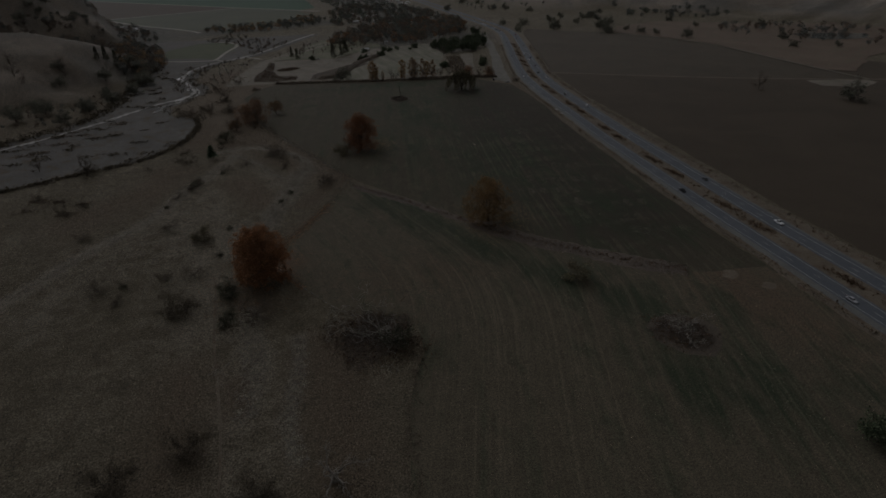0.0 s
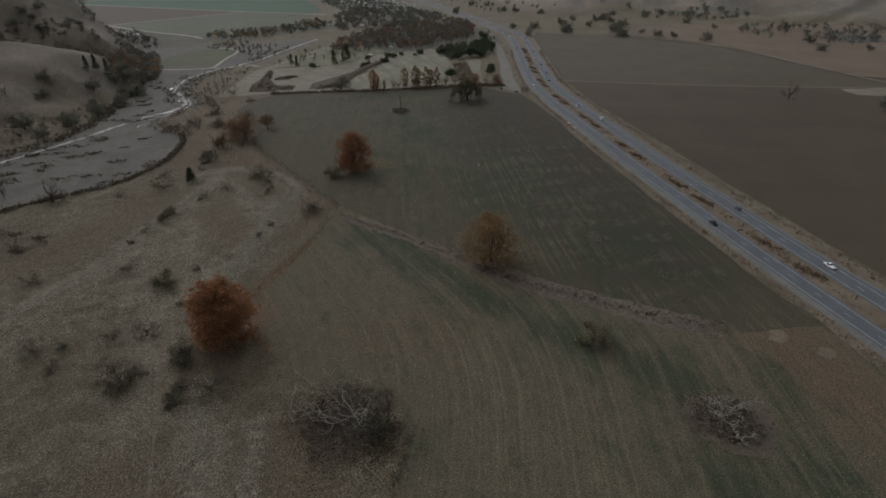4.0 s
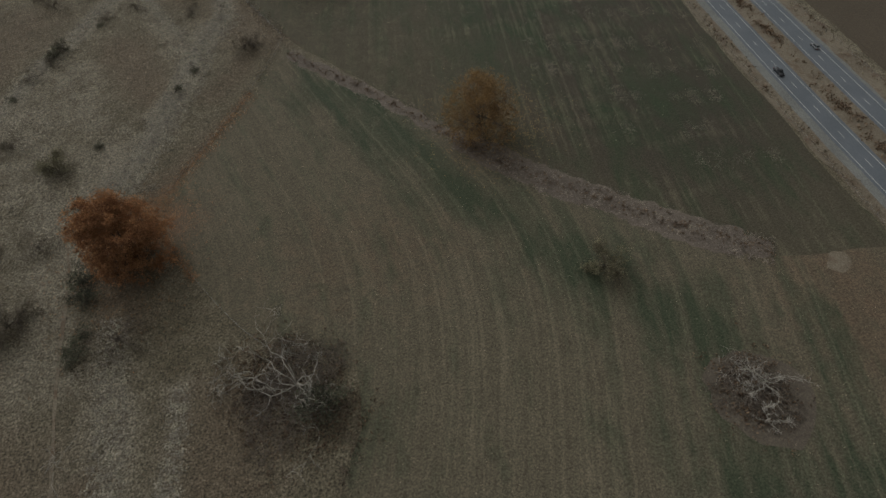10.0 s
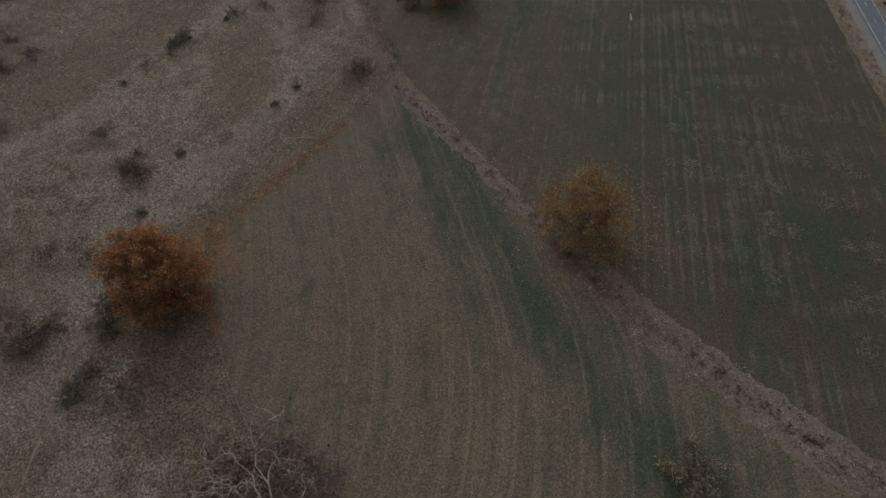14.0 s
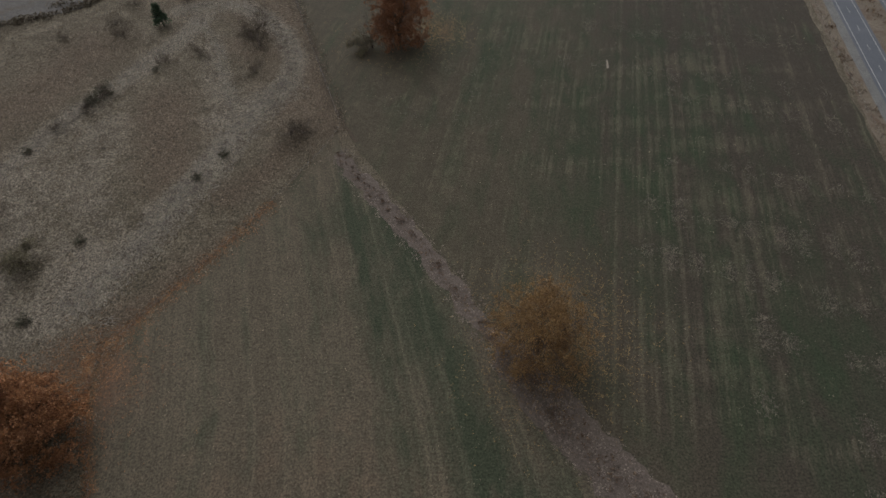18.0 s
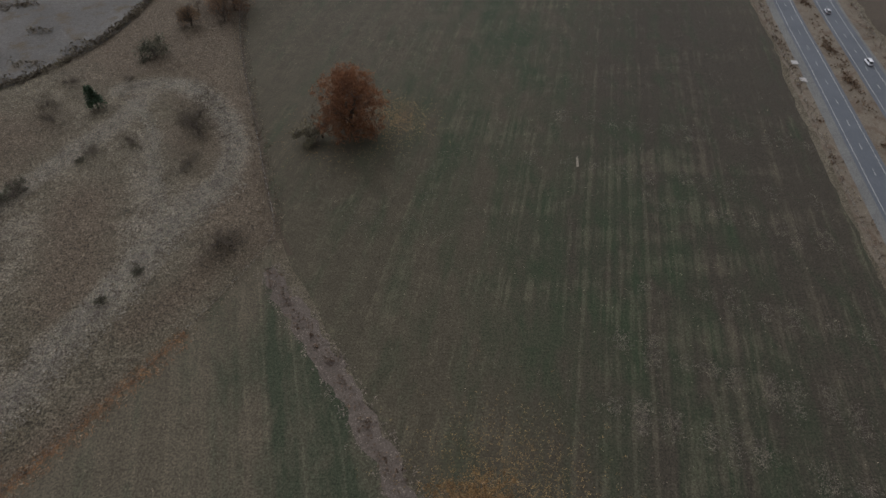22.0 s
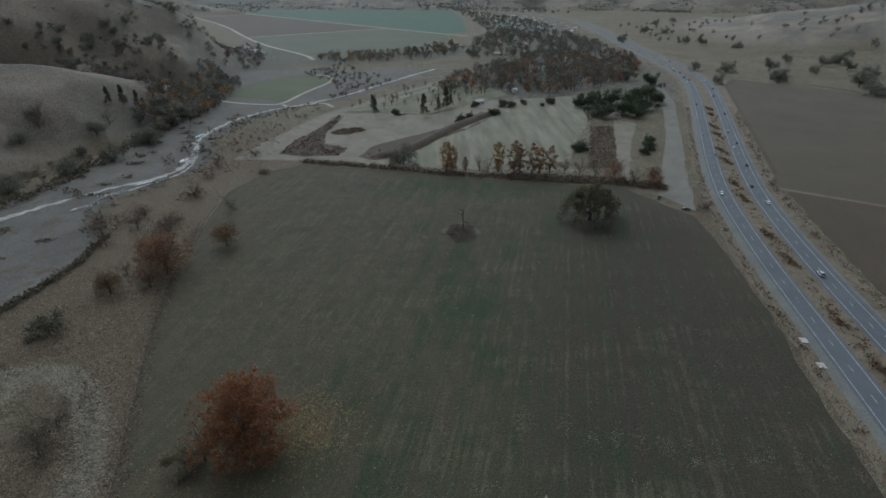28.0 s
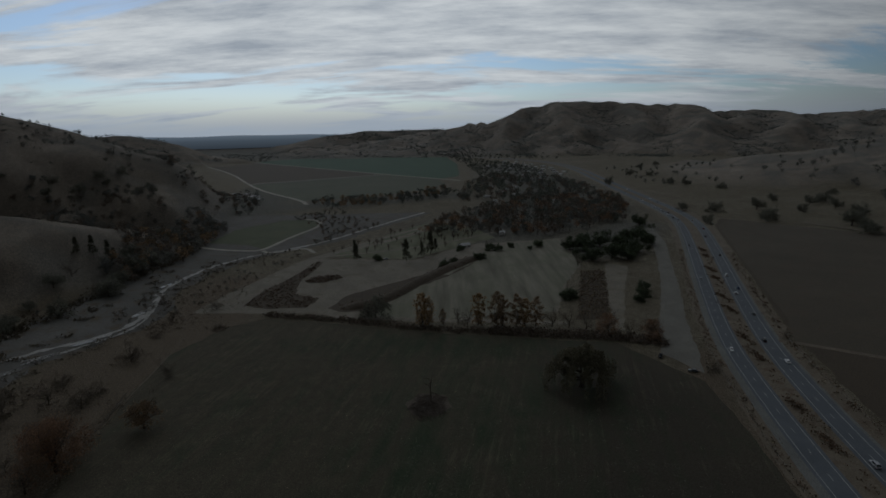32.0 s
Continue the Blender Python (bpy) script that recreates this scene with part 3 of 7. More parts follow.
RIM = [(-122, 217), (-109, 222), (-95, 221), (-83, 211), (-72, 197), (-64, 180), (-63, 163), (-71, 148), (-78, 135), (-82, 116), (-90, 96), (-97, 76), (-106, 62)]
WORN = [(-111, 210), (-115, 191), (-123, 179), (-129, 165), (-142, 139), (-151, 113), (-178, 80), (-205, 40)]
_gx, _gy = gv[:, 0], gv[:, 1]
_pale = np.maximum.reduce([near(_gx, _gy, [(-122, 217), (-109, 222), (-95, 221), (-83, 211), (-72, 197), (-64, 180), (-63, 163), (-71, 148), (-78, 135), (-82, 116), (-90, 96), (-97, 76), (-106, 62)], 9) * 1.2,
                           near(_gx, _gy, [(-111, 210), (-115, 191), (-123, 179), (-129, 165), (-142, 139), (-151, 113), (-178, 80), (-205, 40)], 9),
                           near(_gx, _gy, [(-128, 140), (-125, 121), (-120, 104), (-104, 85), (-108, 62)], 18) * 0.65, near(_gx, _gy, [(-99, 186), (-92, 163), (-82, 146)], 9) * 0.8, near(_gx, _gy, [(-71, 152), (-84, 140)], 12), near(_gx, _gy, [(-122, 4), (-124, 40), (-134, 85), (-140, 110)], 30) * 0.7,
                           near(_gx, _gy, [(-108, 80), (-110, 62)], 20), near(_gx, _gy, [(-100, -20), (-110, -60), (-106, -84), (-118, -110)], 22) * 0.45, near(_gx, _gy, [(-102, 4), (-104, -24)], 10) * 0.8, near(_gx, _gy, [(-115, -4), (-108, -9), (-100, -14), (-97, -22), (-101, -40), (-105, -52)], 5), near(_gx, _gy, [(-85, -18), (-86, -32), (-88, -44), (-92, -57), (-90, -75)], 6) * 0.9, near(_gx, _gy, [(-175, 60), (-150, 100), (-190, 20)], 30) * 0.5])
_brown = np.maximum.reduce([near(_gx, _gy, [(-50, 140), (-60, 172), (-74, 205), (-96, 240), (-112, 310), (-118, 350), (-115, 400), (-108, 450)], 26) * 1.1, near(_gx, _gy, [(-118, 262), (-122, 330), (-132, 380), (-120, 440), (-122, 520)], 60) * 1.5,
                            near(_gx, _gy, [(190, 380), (172, 330), (168, 280)], 16), near(_gx, _gy, [(-66, 80), (-100, 45)], 14), near(_gx, _gy, [(-108, 150), (-100, 128), (-94, 112)], 17) * 1.1, near(_gx, _gy, [(-72, 102), (-61, 116), (-52, 138)], 9),
                            near(_gx, _gy, [(-75, -30), (-78, -80), (-85, -150)], 22), near(_gx, _gy, [(-124, -30), (-126, -58), (-132, -100)], 24) * 0.8, near(_gx, _gy, [(-150, 185), (-160, 150), (-190, 120)], 30) * 0.9, near(_gx, _gy, [(-92, 190), (-80, 178)], 12) * 0.8, near(_gx, _gy, [(-105, 20), (-98, 8)], 12), near(_gx, _gy, [(-107, -36), (-106, -48)], 6) * 1.3])
_wooded = np.maximum.reduce([near(_gx, _gy, [(120, 760), (230, 900), (260, 1100), (260, 1500), (270, 1900)], 150), near(_gx, _gy, [(-235, 560), (-255, 700), (-280, 840)], 60), near(_gx, _gy, [(-215, 990), (60, 1110)], 70),
                             near(_gx, _gy, [(210, 640), (290, 760)], 60), near(_gx, _gy, [(-330, 1300), (-280, 900)], 110)])
_brown = np.maximum(_brown, 0.45 * smooth01(-205, -235, _gx) * smooth01(250, 330, _gy) * (1 - smooth01(640, 740, _gy)))
_wooded = np.maximum(_wooded, 0.7 * smooth01(0.05, 0.5, waves(_gx, _gy, 420, 71) + 0.7 * waves(_gx, _gy, 140, 72)) * smooth01(25, 70, gv[:, 2]) * smooth01(1500, 2000, _gy))
_wooded = np.maximum(_wooded, 0.8 * smooth01(2450, 2900, _gy) * (1 - smooth01(30, 90, gv[:, 2])))
_wooded = np.maximum(_wooded, 0.75 * smooth01(0.5, 0.15, spurs(_gx, _gy)) * smooth01(0, 500, _gx) * smooth01(35, 80, gv[:, 2]) * smooth01(2300, 2700, _gy + 0.4 * _gx))
_rim = np.maximum(near(_gx, _gy, RIM, 8), 0.9 * near(_gx, _gy, WORN, 8)) * 1.5
_pale, _brown = np.maximum(_pale, _rim), _brown * (1 - 0.95 * np.clip(_rim, 0, 1))
_zone = np.ones((len(gv), 4))
_zone[:, 0], _zone[:, 1], _zone[:, 2] = _pale, _brown, np.clip(_wooded * 1.6, 0, 1)
_zone[:, 3] = smooth01(2, 14, gv[:, 2]) * (1 - 0.3 * (_gx < -180) * (_gy < 1000) * (1 - smooth01(40, 120, gv[:, 2])))
ground.data.color_attributes.new("zone", "FLOAT_COLOR", "POINT").data.foreach_set("color", _zone.ravel())


def ground_z(x, y):
    """The height of the ground sheet itself."""
    x, y = np.asarray(x, float), np.asarray(y, float)
    i, j = np.clip(np.searchsorted(gx, x) - 1, 0, nx - 2), np.clip(np.searchsorted(gy, y) - 1, 0, ny - 2)
    u, v = np.clip((x - gx[i]) / (gx[i + 1] - gx[i]), 0, 1), np.clip((y - gy[j]) / (gy[j + 1] - gy[j]), 0, 1)
    return (GZ[j, i] * (1 - u) + GZ[j, i + 1] * u) * (1 - v) + (GZ[j + 1, i] * (1 - u) + GZ[j + 1, i + 1] * u) * v


def ragged(poly, amount, step, seed):
    """The outline of a patch, with an uneven edge."""
    r = np.random.RandomState(seed)
    out = []
    for a, b in zip(poly, poly[1:] + poly[:1]):
        a, b = np.array(a, float), np.array(b, float)
        n = max(1, int(np.linalg.norm(b - a) / step))
        d = (b - a) / max(np.linalg.norm(b - a), 1e-6)
        for k in range(n):
            p = a + (b - a) * k / n
            if k:
                p = p + np.array([d[1], -d[0]]) * r.uniform(-amount, amount)
            out.append(tuple(p))
    return out


def sheet(name, poly, mat, lift, label, category, cell=0.0, zones=None, rag=1.2, step=6.0, seed=1, drape=False):
    """A flat patch of ground with a ragged outline, cut into cells where it carries zones or follows the land."""
    bm = bmesh.new()
    edge = ragged(poly, rag, step, seed) if rag else poly
    bm.faces.new([bm.verts.new((x, y, lift)) for x, y in edge])
    bmesh.ops.triangulate(bm, faces=bm.faces[:])
    if cell:
        xs, ys = [p[0] for p in edge], [p[1] for p in edge]
        for axis, lo, hi in ((0, min(xs), max(xs)), (1, min(ys), max(ys))):
            for v in np.arange(lo + cell, hi, cell):
                at, no = [0, 0, 0], [0, 0, 0]
                at[axis], no[axis] = v, 1
                bmesh.ops.bisect_plane(bm, geom=bm.verts[:] + bm.edges[:] + bm.faces[:], plane_co=at, plane_no=no)
    bmesh.ops.triangulate(bm, faces=bm.faces[:])
    me = bpy.data.meshes.new(name)
    if drape:
        z = land(np.array([v.co.x for v in bm.verts]), np.array([v.co.y for v in bm.verts]))
        for v, h in zip(bm.verts, z):
            v.co.z = h + lift
    bm.normal_update()
    for f in bm.faces:
        if f.normal.z < 0:
            f.normal_flip()
    bm.to_mesh(me)
    bm.free()
    me.materials.append(MAT[mat])
    if zones:
        at = me.color_attributes.new("zone", "FLOAT_COLOR", "POINT")
        co = np.empty(len(me.vertices) * 3)
        me.vertices.foreach_get("co", co)
        co = co.reshape(-1, 3)
        val = np.ones((len(co), 4))
        val[:] = zones(co[:, 0], co[:, 1])
        at.data.foreach_set("color", val.ravel())
    return structure(name, me, label, category)


def blobs(x, y, spots):
    out = np.zeros_like(x)
    for cx, cy, a, b, turn, w in spots:
        c, s = math.cos(radians(turn)), math.sin(radians(turn))
        u, v = ((x - cx) * c + (y - cy) * s) / a, (-(x - cx) * s + (y - cy) * c) / b
        out = np.maximum(out, w * np.exp(-(u * u + v * v)))
    return out


def strip(name, line, left, right, mat, lift, label, category, step=6.0, rag=0.0, seed=3, drape=False):
    """A band along a line, from left to right metres off it (to its right is plus)."""
    p = lines_at(line, step)
    n = sides(p)
    r = np.random.RandomState(seed)
    a = p[:, :2] + n * (left + r.uniform(-rag, rag, len(p))[:, None])
    b = p[:, :2] + n * (right + r.uniform(-rag, rag, len(p))[:, None])
    za = land(a[:, 0], a[:, 1]) + lift if drape else np.full(len(p), lift)
    zb = land(b[:, 0], b[:, 1]) + lift if drape else np.full(len(p), lift)
    verts = [(*q, z) for q, z in zip(a, za)] + [(*q, z) for q, z in zip(b, zb)]
    k = len(p)
    return structure(name, data_of(name, verts, [(i, k + i, k + i + 1, i + 1) for i in range(k - 1)], mat), label, category)


# ---- fields ----
DITCH = [(-40, 122), (-14, 88), (12, 48), (32, 20), (50, 3), (66, -14), (84, -28)]


def drill_line(y):
    """How far a drill row of the southern field lies to the east at y: it bends with the field's edge."""
    t = np.clip((y + 45) / 80, 0, 1)
    return 0.42 * y - 0.7 * (40 * t * t + np.maximum(y - 35, 0))


def south_zones(x, y):
    green = blobs(x, y, [(-24, 88, 28, 15, -54, 1.05), (-14, 58, 40, 12, -54, 0.95), (8, 20, 32, 12, -52, 1.0), (25, -8, 24, 12, -60, 0.9), (46, -40, 26, 13, -70, 1.0), (42, -82, 16, 32, -8, 0.9),
                         (58, -90, 50, 14, -75, 0.8), (75, -55, 22, 12, -60, 0.6), (95, -130, 60, 16, -75, 0.6), (-58, -45, 26, 14, 60, 0.35), (-45, -110, 30, 12, 80, 0.35)])
    rust = blobs(x, y, [(98, -50, 24, 60, 0, 0.5), (-30, 10, 40, 25, 0, 0.3), (-92, 40, 14, 10, 0, 1.0)])
    straw = blobs(x, y, [(0, -30, 40, 60, 0, 0.7), (70, -120, 40, 70, 0, 0.7)])
    return np.stack([green, rust, straw, x - drill_line(y)], -1)


def north_zones(x, y):
    green = blobs(x, y, [(25, 190, 50, 80, 12, 0.55), (44, 270, 26, 85, 8, 0.8), (52, 400, 85, 24, 0, 0.75), (70, 330, 70, 60, 0, 0.5), (65, 130, 60, 80, 0, 0.6), (85, 50, 45, 60, 0, 0.55), (-30, 330, 50, 50, 0, 0.25)])
    rust = blobs(x, y, [(120, 190, 62, 150, -8, 1.25), (92, 60, 55, 75, 0, 1.1), (70, 130, 40, 60, 0, 0.8), (140, 330, 50, 80, 0, 0.9)])
    straw = blobs(x, y, [(80, 130, 55, 80, 0, 1.0), (60, 60, 45, 50, 0, 0.8), (-55, 330, 30, 60, 0, 0.6), (-5, 130, 22, 30, 0, 0.4)])
    return np.stack([green, rust, straw, x - 0.22 * y], -1)


sheet("field_south", [(-41, 133), (-58, 100), (-71, 80), (-93, 47), (-88, 31), (-81, 16), (-70, -4), (-62, -14), (-50, -16), (-41, -26), (-43, -42), (-50, -54), (-56, -70), (-66, -110), (-80, -160), (-96, -236),
                      (110, -236), (118, -60), (120, -38), (100, -34), (84, -30), (66, -16), (50, 1), (32, 18), (11, 46), (-14, 86), (-36, 117)],
      "field_south", 0.05, "sown field with brown stubble and dark green drill bands", "field", 7.0, south_zones, 0.6)
sheet("field_north", [(-39, 136), (-47, 155), (-52, 171), (-69, 216), (-85, 262), (-96, 310), (-101, 345), (-106, 392), (-90, 436), (-68, 450), (0, 432), (40, 420), (80, 413), (116, 405), (150, 400), (166, 372), (178, 352), (176, 322), (172, 290),
                      (165, 244), (160, 229), (150, 174), (141, 113), (137, 90), (130, 41), (123, -8), (121, -44), (84, -40), (66, -11), (50, 6), (33, 23), (13, 51), (-12, 91), (-32, 122)],
      "field_north", 0.03, "sown field, green in the middle and brown towards the road", "field", 7.0, north_zones, 0.6)
C1 = [(112, -240), (131, -75), (138.5, -10), (144.5, 35), (153.5, 92), (160, 137), (167, 175), (177.5, 230), (187.5, 287), (199, 340), (214.5, 400), (253.5, 504), (300, 622), (352, 760), (372, 850), (388, 1029), (412, 1312), (456, 1772), (432, 2094), (300, 2400), (60, 2700), (-250, 3050)]
sheet("field_east", [(196, 100), (207, 160), (225, 280), (240, 345), (262, 420), (308, 540), (388, 750), (420, 800), (520, 655), (593, 480), (640, 380), (700, 200), (650, -240), (160, -240), (172, -60), (182, 20)],
      "soil", 0.05, "bare ploughed brown field beside the highway", "field", 0, None, 1.0)
sheet("field_olive", [(246, 400), (321, 351), (390, 309), (458, 272), (527, 240), (551, 234), (557, 283), (572, 373), (590, 490), (571, 590), (536, 676), (430, 790), (391, 750), (311, 540), (269, 428)], "soil_olive", 0.12, "olive-brown sown field beside the ploughed one", "field", 30.0, None, 0.3, 25)
sheet("rust_pasture", [(600, 757), (741, 799), (834, 712), (1060, 589), (959, 400), (700, 330), (580, 260), (562, 283), (578, 373), (598, 492), (578, 600), (545, 690)], "rust_pasture", 0.5, "dry rust-brown pasture beyond the fields", "pasture", 25.0, None, 3, 12, 4, True)
strip("field_track", [(243, 398), (257, 391), (321, 348), (390, 306), (458, 269), (527, 237), (553, 226), (640, 190)], -2.2, 2.2, "dirt", 0.17, "pale dirt track across the ploughed field", "track")
strip("field_track", [(500, 760), (538, 681), (573, 593), (594, 492), (574, 373), (559, 283), (553, 226)], -2.5, 2.5, "pale_dirt", 0.65, "pale dirt track between field and pasture", "track", 6, 0.3, drape=True)
strip("field_track", [(594, 490), (713, 527), (828, 563), (921, 566), (995, 542)], -2.5, 2.5, "dirt", 0.8, "dirt track over the pasture", "track", 6, 0.3, drape=True)
sheet("track_apron", [(486, 247), (478, 222), (510, 199), (548, 212), (548, 226), (520, 238)], "pale_dirt", 0.08, "pale bare earth where tracks meet", "track", 0, None, 1.5)

# ---- highway ----
strip("road_verge_west", C1, -14.0, -3.5, "dirt", 0.06, "dirt verge with dry weeds along the highway", "verge", 7, 1.0)
strip("median", C1, 3.4, 17.5, "dirt", 0.065, "dry dirt median with brown weeds between the carriageways", "median", 7, 0.3)
strip("road_verge_east", C1, 23.0, 36.0, "dirt", 0.07, "dirt verge with a wire fence along the highway", "verge", 7, 1.0)
strip("shoulder_west", C1, -8.6, -3.3, "gravel", 0.1, "grey gravel shoulder", "shoulder", 7, 0.25)
strip("shoulder_east", C1, 23.5, 28.0, "gravel", 0.1, "grey gravel shoulder", "shoulder", 7, 0.35)
strip("road_west", C1, -5.0, 5.0, "asphalt", 0.14, "two-lane grey asphalt carriageway", "road", 7)
strip("road_east", C1, 15.3, 26.5, "asphalt", 0.14, "two-lane grey asphalt carriageway", "road", 7)
for off in (-3.6, 3.6, 16.9, 24.1):
    strip("edge_line", C1[:16], off - 0.09, off + 0.09, "paint", 0.155, "white painted edge line", "road marking", 7)
_line = lines_at(C1[:15], 14.63)
_dash = data_of("dash", [(-0.08, -1.83, 0), (0.08, -1.83, 0), (0.08, 1.83, 0), (-0.08, 1.83, 0)], [(0, 1, 2, 3)], "paint")
_n = sides(_line)
for off in (0.0, 20.5):
    for p, n in zip(_line, _n):
        d = tagged(new("lane_dash", _dash), "white painted lane dash on asphalt", "road marking", "lane dashes", "structure")
        d.matrix_basis = Matrix.Translation((p[0] + n[0] * off, p[1] + n[1] * off, 0.156)) @ Matrix.Rotation(math.atan2(n[1], n[0]), 4, "Z")

# ---- the distance: ring of low far hills, bright haze painted as glow, all round ----
_m, _nt, _b = nodes_of("haze_glow", 1.0)
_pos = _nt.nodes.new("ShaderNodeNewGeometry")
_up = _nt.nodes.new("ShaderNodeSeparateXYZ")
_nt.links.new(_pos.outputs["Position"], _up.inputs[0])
# haze painted as emission, paler with height
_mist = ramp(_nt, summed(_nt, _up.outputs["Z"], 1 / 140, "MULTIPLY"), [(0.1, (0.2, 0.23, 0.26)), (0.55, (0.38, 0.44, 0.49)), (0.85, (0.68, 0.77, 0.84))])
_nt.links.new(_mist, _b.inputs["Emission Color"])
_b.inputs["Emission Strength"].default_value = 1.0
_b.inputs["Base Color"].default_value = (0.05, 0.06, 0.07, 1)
MAT["haze_glow"] = _m
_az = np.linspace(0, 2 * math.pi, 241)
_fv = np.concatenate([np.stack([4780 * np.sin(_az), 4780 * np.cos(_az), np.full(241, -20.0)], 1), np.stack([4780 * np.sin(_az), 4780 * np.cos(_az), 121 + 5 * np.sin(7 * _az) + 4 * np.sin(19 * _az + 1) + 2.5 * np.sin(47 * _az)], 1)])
structure("backdrop", data_of("backdrop", _fv, np.array([(k, k + 1, k + 242, k + 241) for k in range(240)]), "haze_glow"), "glowing backdrop ring painted as misty blue far hills", "backdrop")

# ---- river and lot ----
STREAM = [(-420, 190), (-278, 289), (-249, 318), (-222, 352), (-205, 378), (-186, 403), (-172, 412), (-158, 430), (-157, 460), (-168, 492), (-178, 520), (-176, 570), (-160, 612), (-140, 640), (-108, 668), (-80, 705), (-40, 790), (20, 900)]
_a = [(x + 1, y) for x, y in zip(SCARP_X, SCARP_Y) if 140 <= y <= 920]
_b = [(x - 4, y) for x, y in zip(FOOT_X, FOOT_Y) if 180 <= y <= 910]
sheet("riverbed", _a + _b[::-1], "river_gravel", 0.08, "wide dry gravel riverbed", "riverbed", 9.0, None, 3.0, 7, 5, True)
strip("stream", STREAM, -2.0, 2.0, "white_rock", 0.25, "pale washed stones along the thin stream", "stream", 3.5, 1.7, 4, True)
strip("stream", [(-186, 388), (-172, 396), (-160, 414), (-150, 436), (-156, 466), (-170, 500)], -1.3, 1.3, "white_rock", 0.27, "pale washed stones along a braid of the stream", "stream", 3.0, 1.1, 9, True)
sheet("dirt_lot", [(-114, 470), (-98, 530), (-76, 615), (-40, 612), (20, 603), (82, 668), (182, 690), (176, 575), (150, 520), (128, 452), (40, 440), (0, 446), (-36, 452), (-70, 460)],
      "pale_dirt", 0.06, "pale bare dirt lot with tyre tracks", "lot", 0, None, 2.5)
sheet("frontage_strip", [(170, 384), (188, 430), (218, 500), (248, 580), (274, 660), (296, 740), (306, 738), (289, 660), (262, 585), (234, 505), (206, 432), (192, 388), (182, 360)],
      "pull_out", 0.08, "pale gravel pull-out beside the highway", "pull-out", 0, None, 0.8)

# ---- far fields ----
sheet("field_far_brown", [(-985, 2310), (-851, 2495), (-135, 1640), (-442, 1412), (-640, 1790)], "soil", 0.4, "flat brown farm field far down the valley", "field", 0, None, 4)
sheet("field_far_green", [(-851, 2512), (-640, 2740), (60, 2600), (100, 2050), (92, 1530), (42, 1468), (-131, 1654)], "far_green", 0.4, "flat green farm field far down the valley", "field", 0, None, 4)
sheet("field_far_olive", [(-442, 1400), (-131, 1630), (36, 1448), (52, 1330), (10, 1215), (-60, 1140), (-130, 1085), (-212, 1066), (-300, 1180)], "far_olive", 0.4, "flat olive farm field far down the valley", "field", 0, None, 4)
strip("farm_track", [(-990, 2660), (-851, 2503), (-131, 1648), (41, 1458), (92, 1400)], -5, 5, "track_dust", 0.6, "straight pale farm track", "track", 20)
strip("farm_track", [(-442, 1406), (-131, 1636)], -3.5, 3.5, "track_dust", 0.65, "straight pale farm track", "track", 20)
strip("farm_track", [(-985, 2320), (-640, 1795), (-442, 1406), (-330, 1215), (-212, 1066), (-190, 1010)], -4, 4, "track_dust", 0.7, "pale farm track along the hill's foot", "track", 12, 0.5, drape=True)


# ---- trees and shrubs ----
def tubes(paths, ring=5):
    """Tapered tubes along paths of (x, y, z, radius)."""
    verts, faces = [], []
    for path in paths:
        p = np.array(path, float)
        d = np.gradient(p[:, :3], axis=0)
        d /= np.linalg.norm(d, axis=1, keepdims=True) + 1e-9
        base = len(verts)
        for q, t in zip(p, d):
            side = np.cross(t, (0.31, 0.95, 0.05) if abs(t[2]) > 0.5 else (0, 0, 1))
            side /= np.linalg.norm(side) + 1e-9
            up = np.cross(t, side)
            for k in range(ring):
                a = 2 * math.pi * k / ring
                verts.append(q[:3] + q[3] * (math.cos(a) * side + math.sin(a) * up))
        for i in range(len(p) - 1):
            for k in range(ring):
                a, b = base + i * ring + k, base + i * ring + (k + 1) % ring
                faces.append((a, b, b + ring, a + ring))
        faces.append(tuple(base + k for k in range(ring))[::-1])
        faces.append(tuple(base + (len(p) - 1) * ring + k for k in range(ring)))
    return verts, faces


def bough(r, start, way, length, radius, bend=0.35, droop=0.0, n=6):
    """One crooked limb from start."""
    p, d = np.array(start, float), np.array(way, float)
    d /= np.linalg.norm(d)
    out = [(*p, radius)]
    for k in range(1, n):
        d = d + r.normal(0, bend, 3) * 0.6 + np.array([0, 0, -droop])
        d /= np.linalg.norm(d)
        p = p + d * length / (n - 1)
        p[2] = max(p[2], 0.15)
        out.append((*p, radius * (1 - 0.85 * k / (n - 1))))
    return out


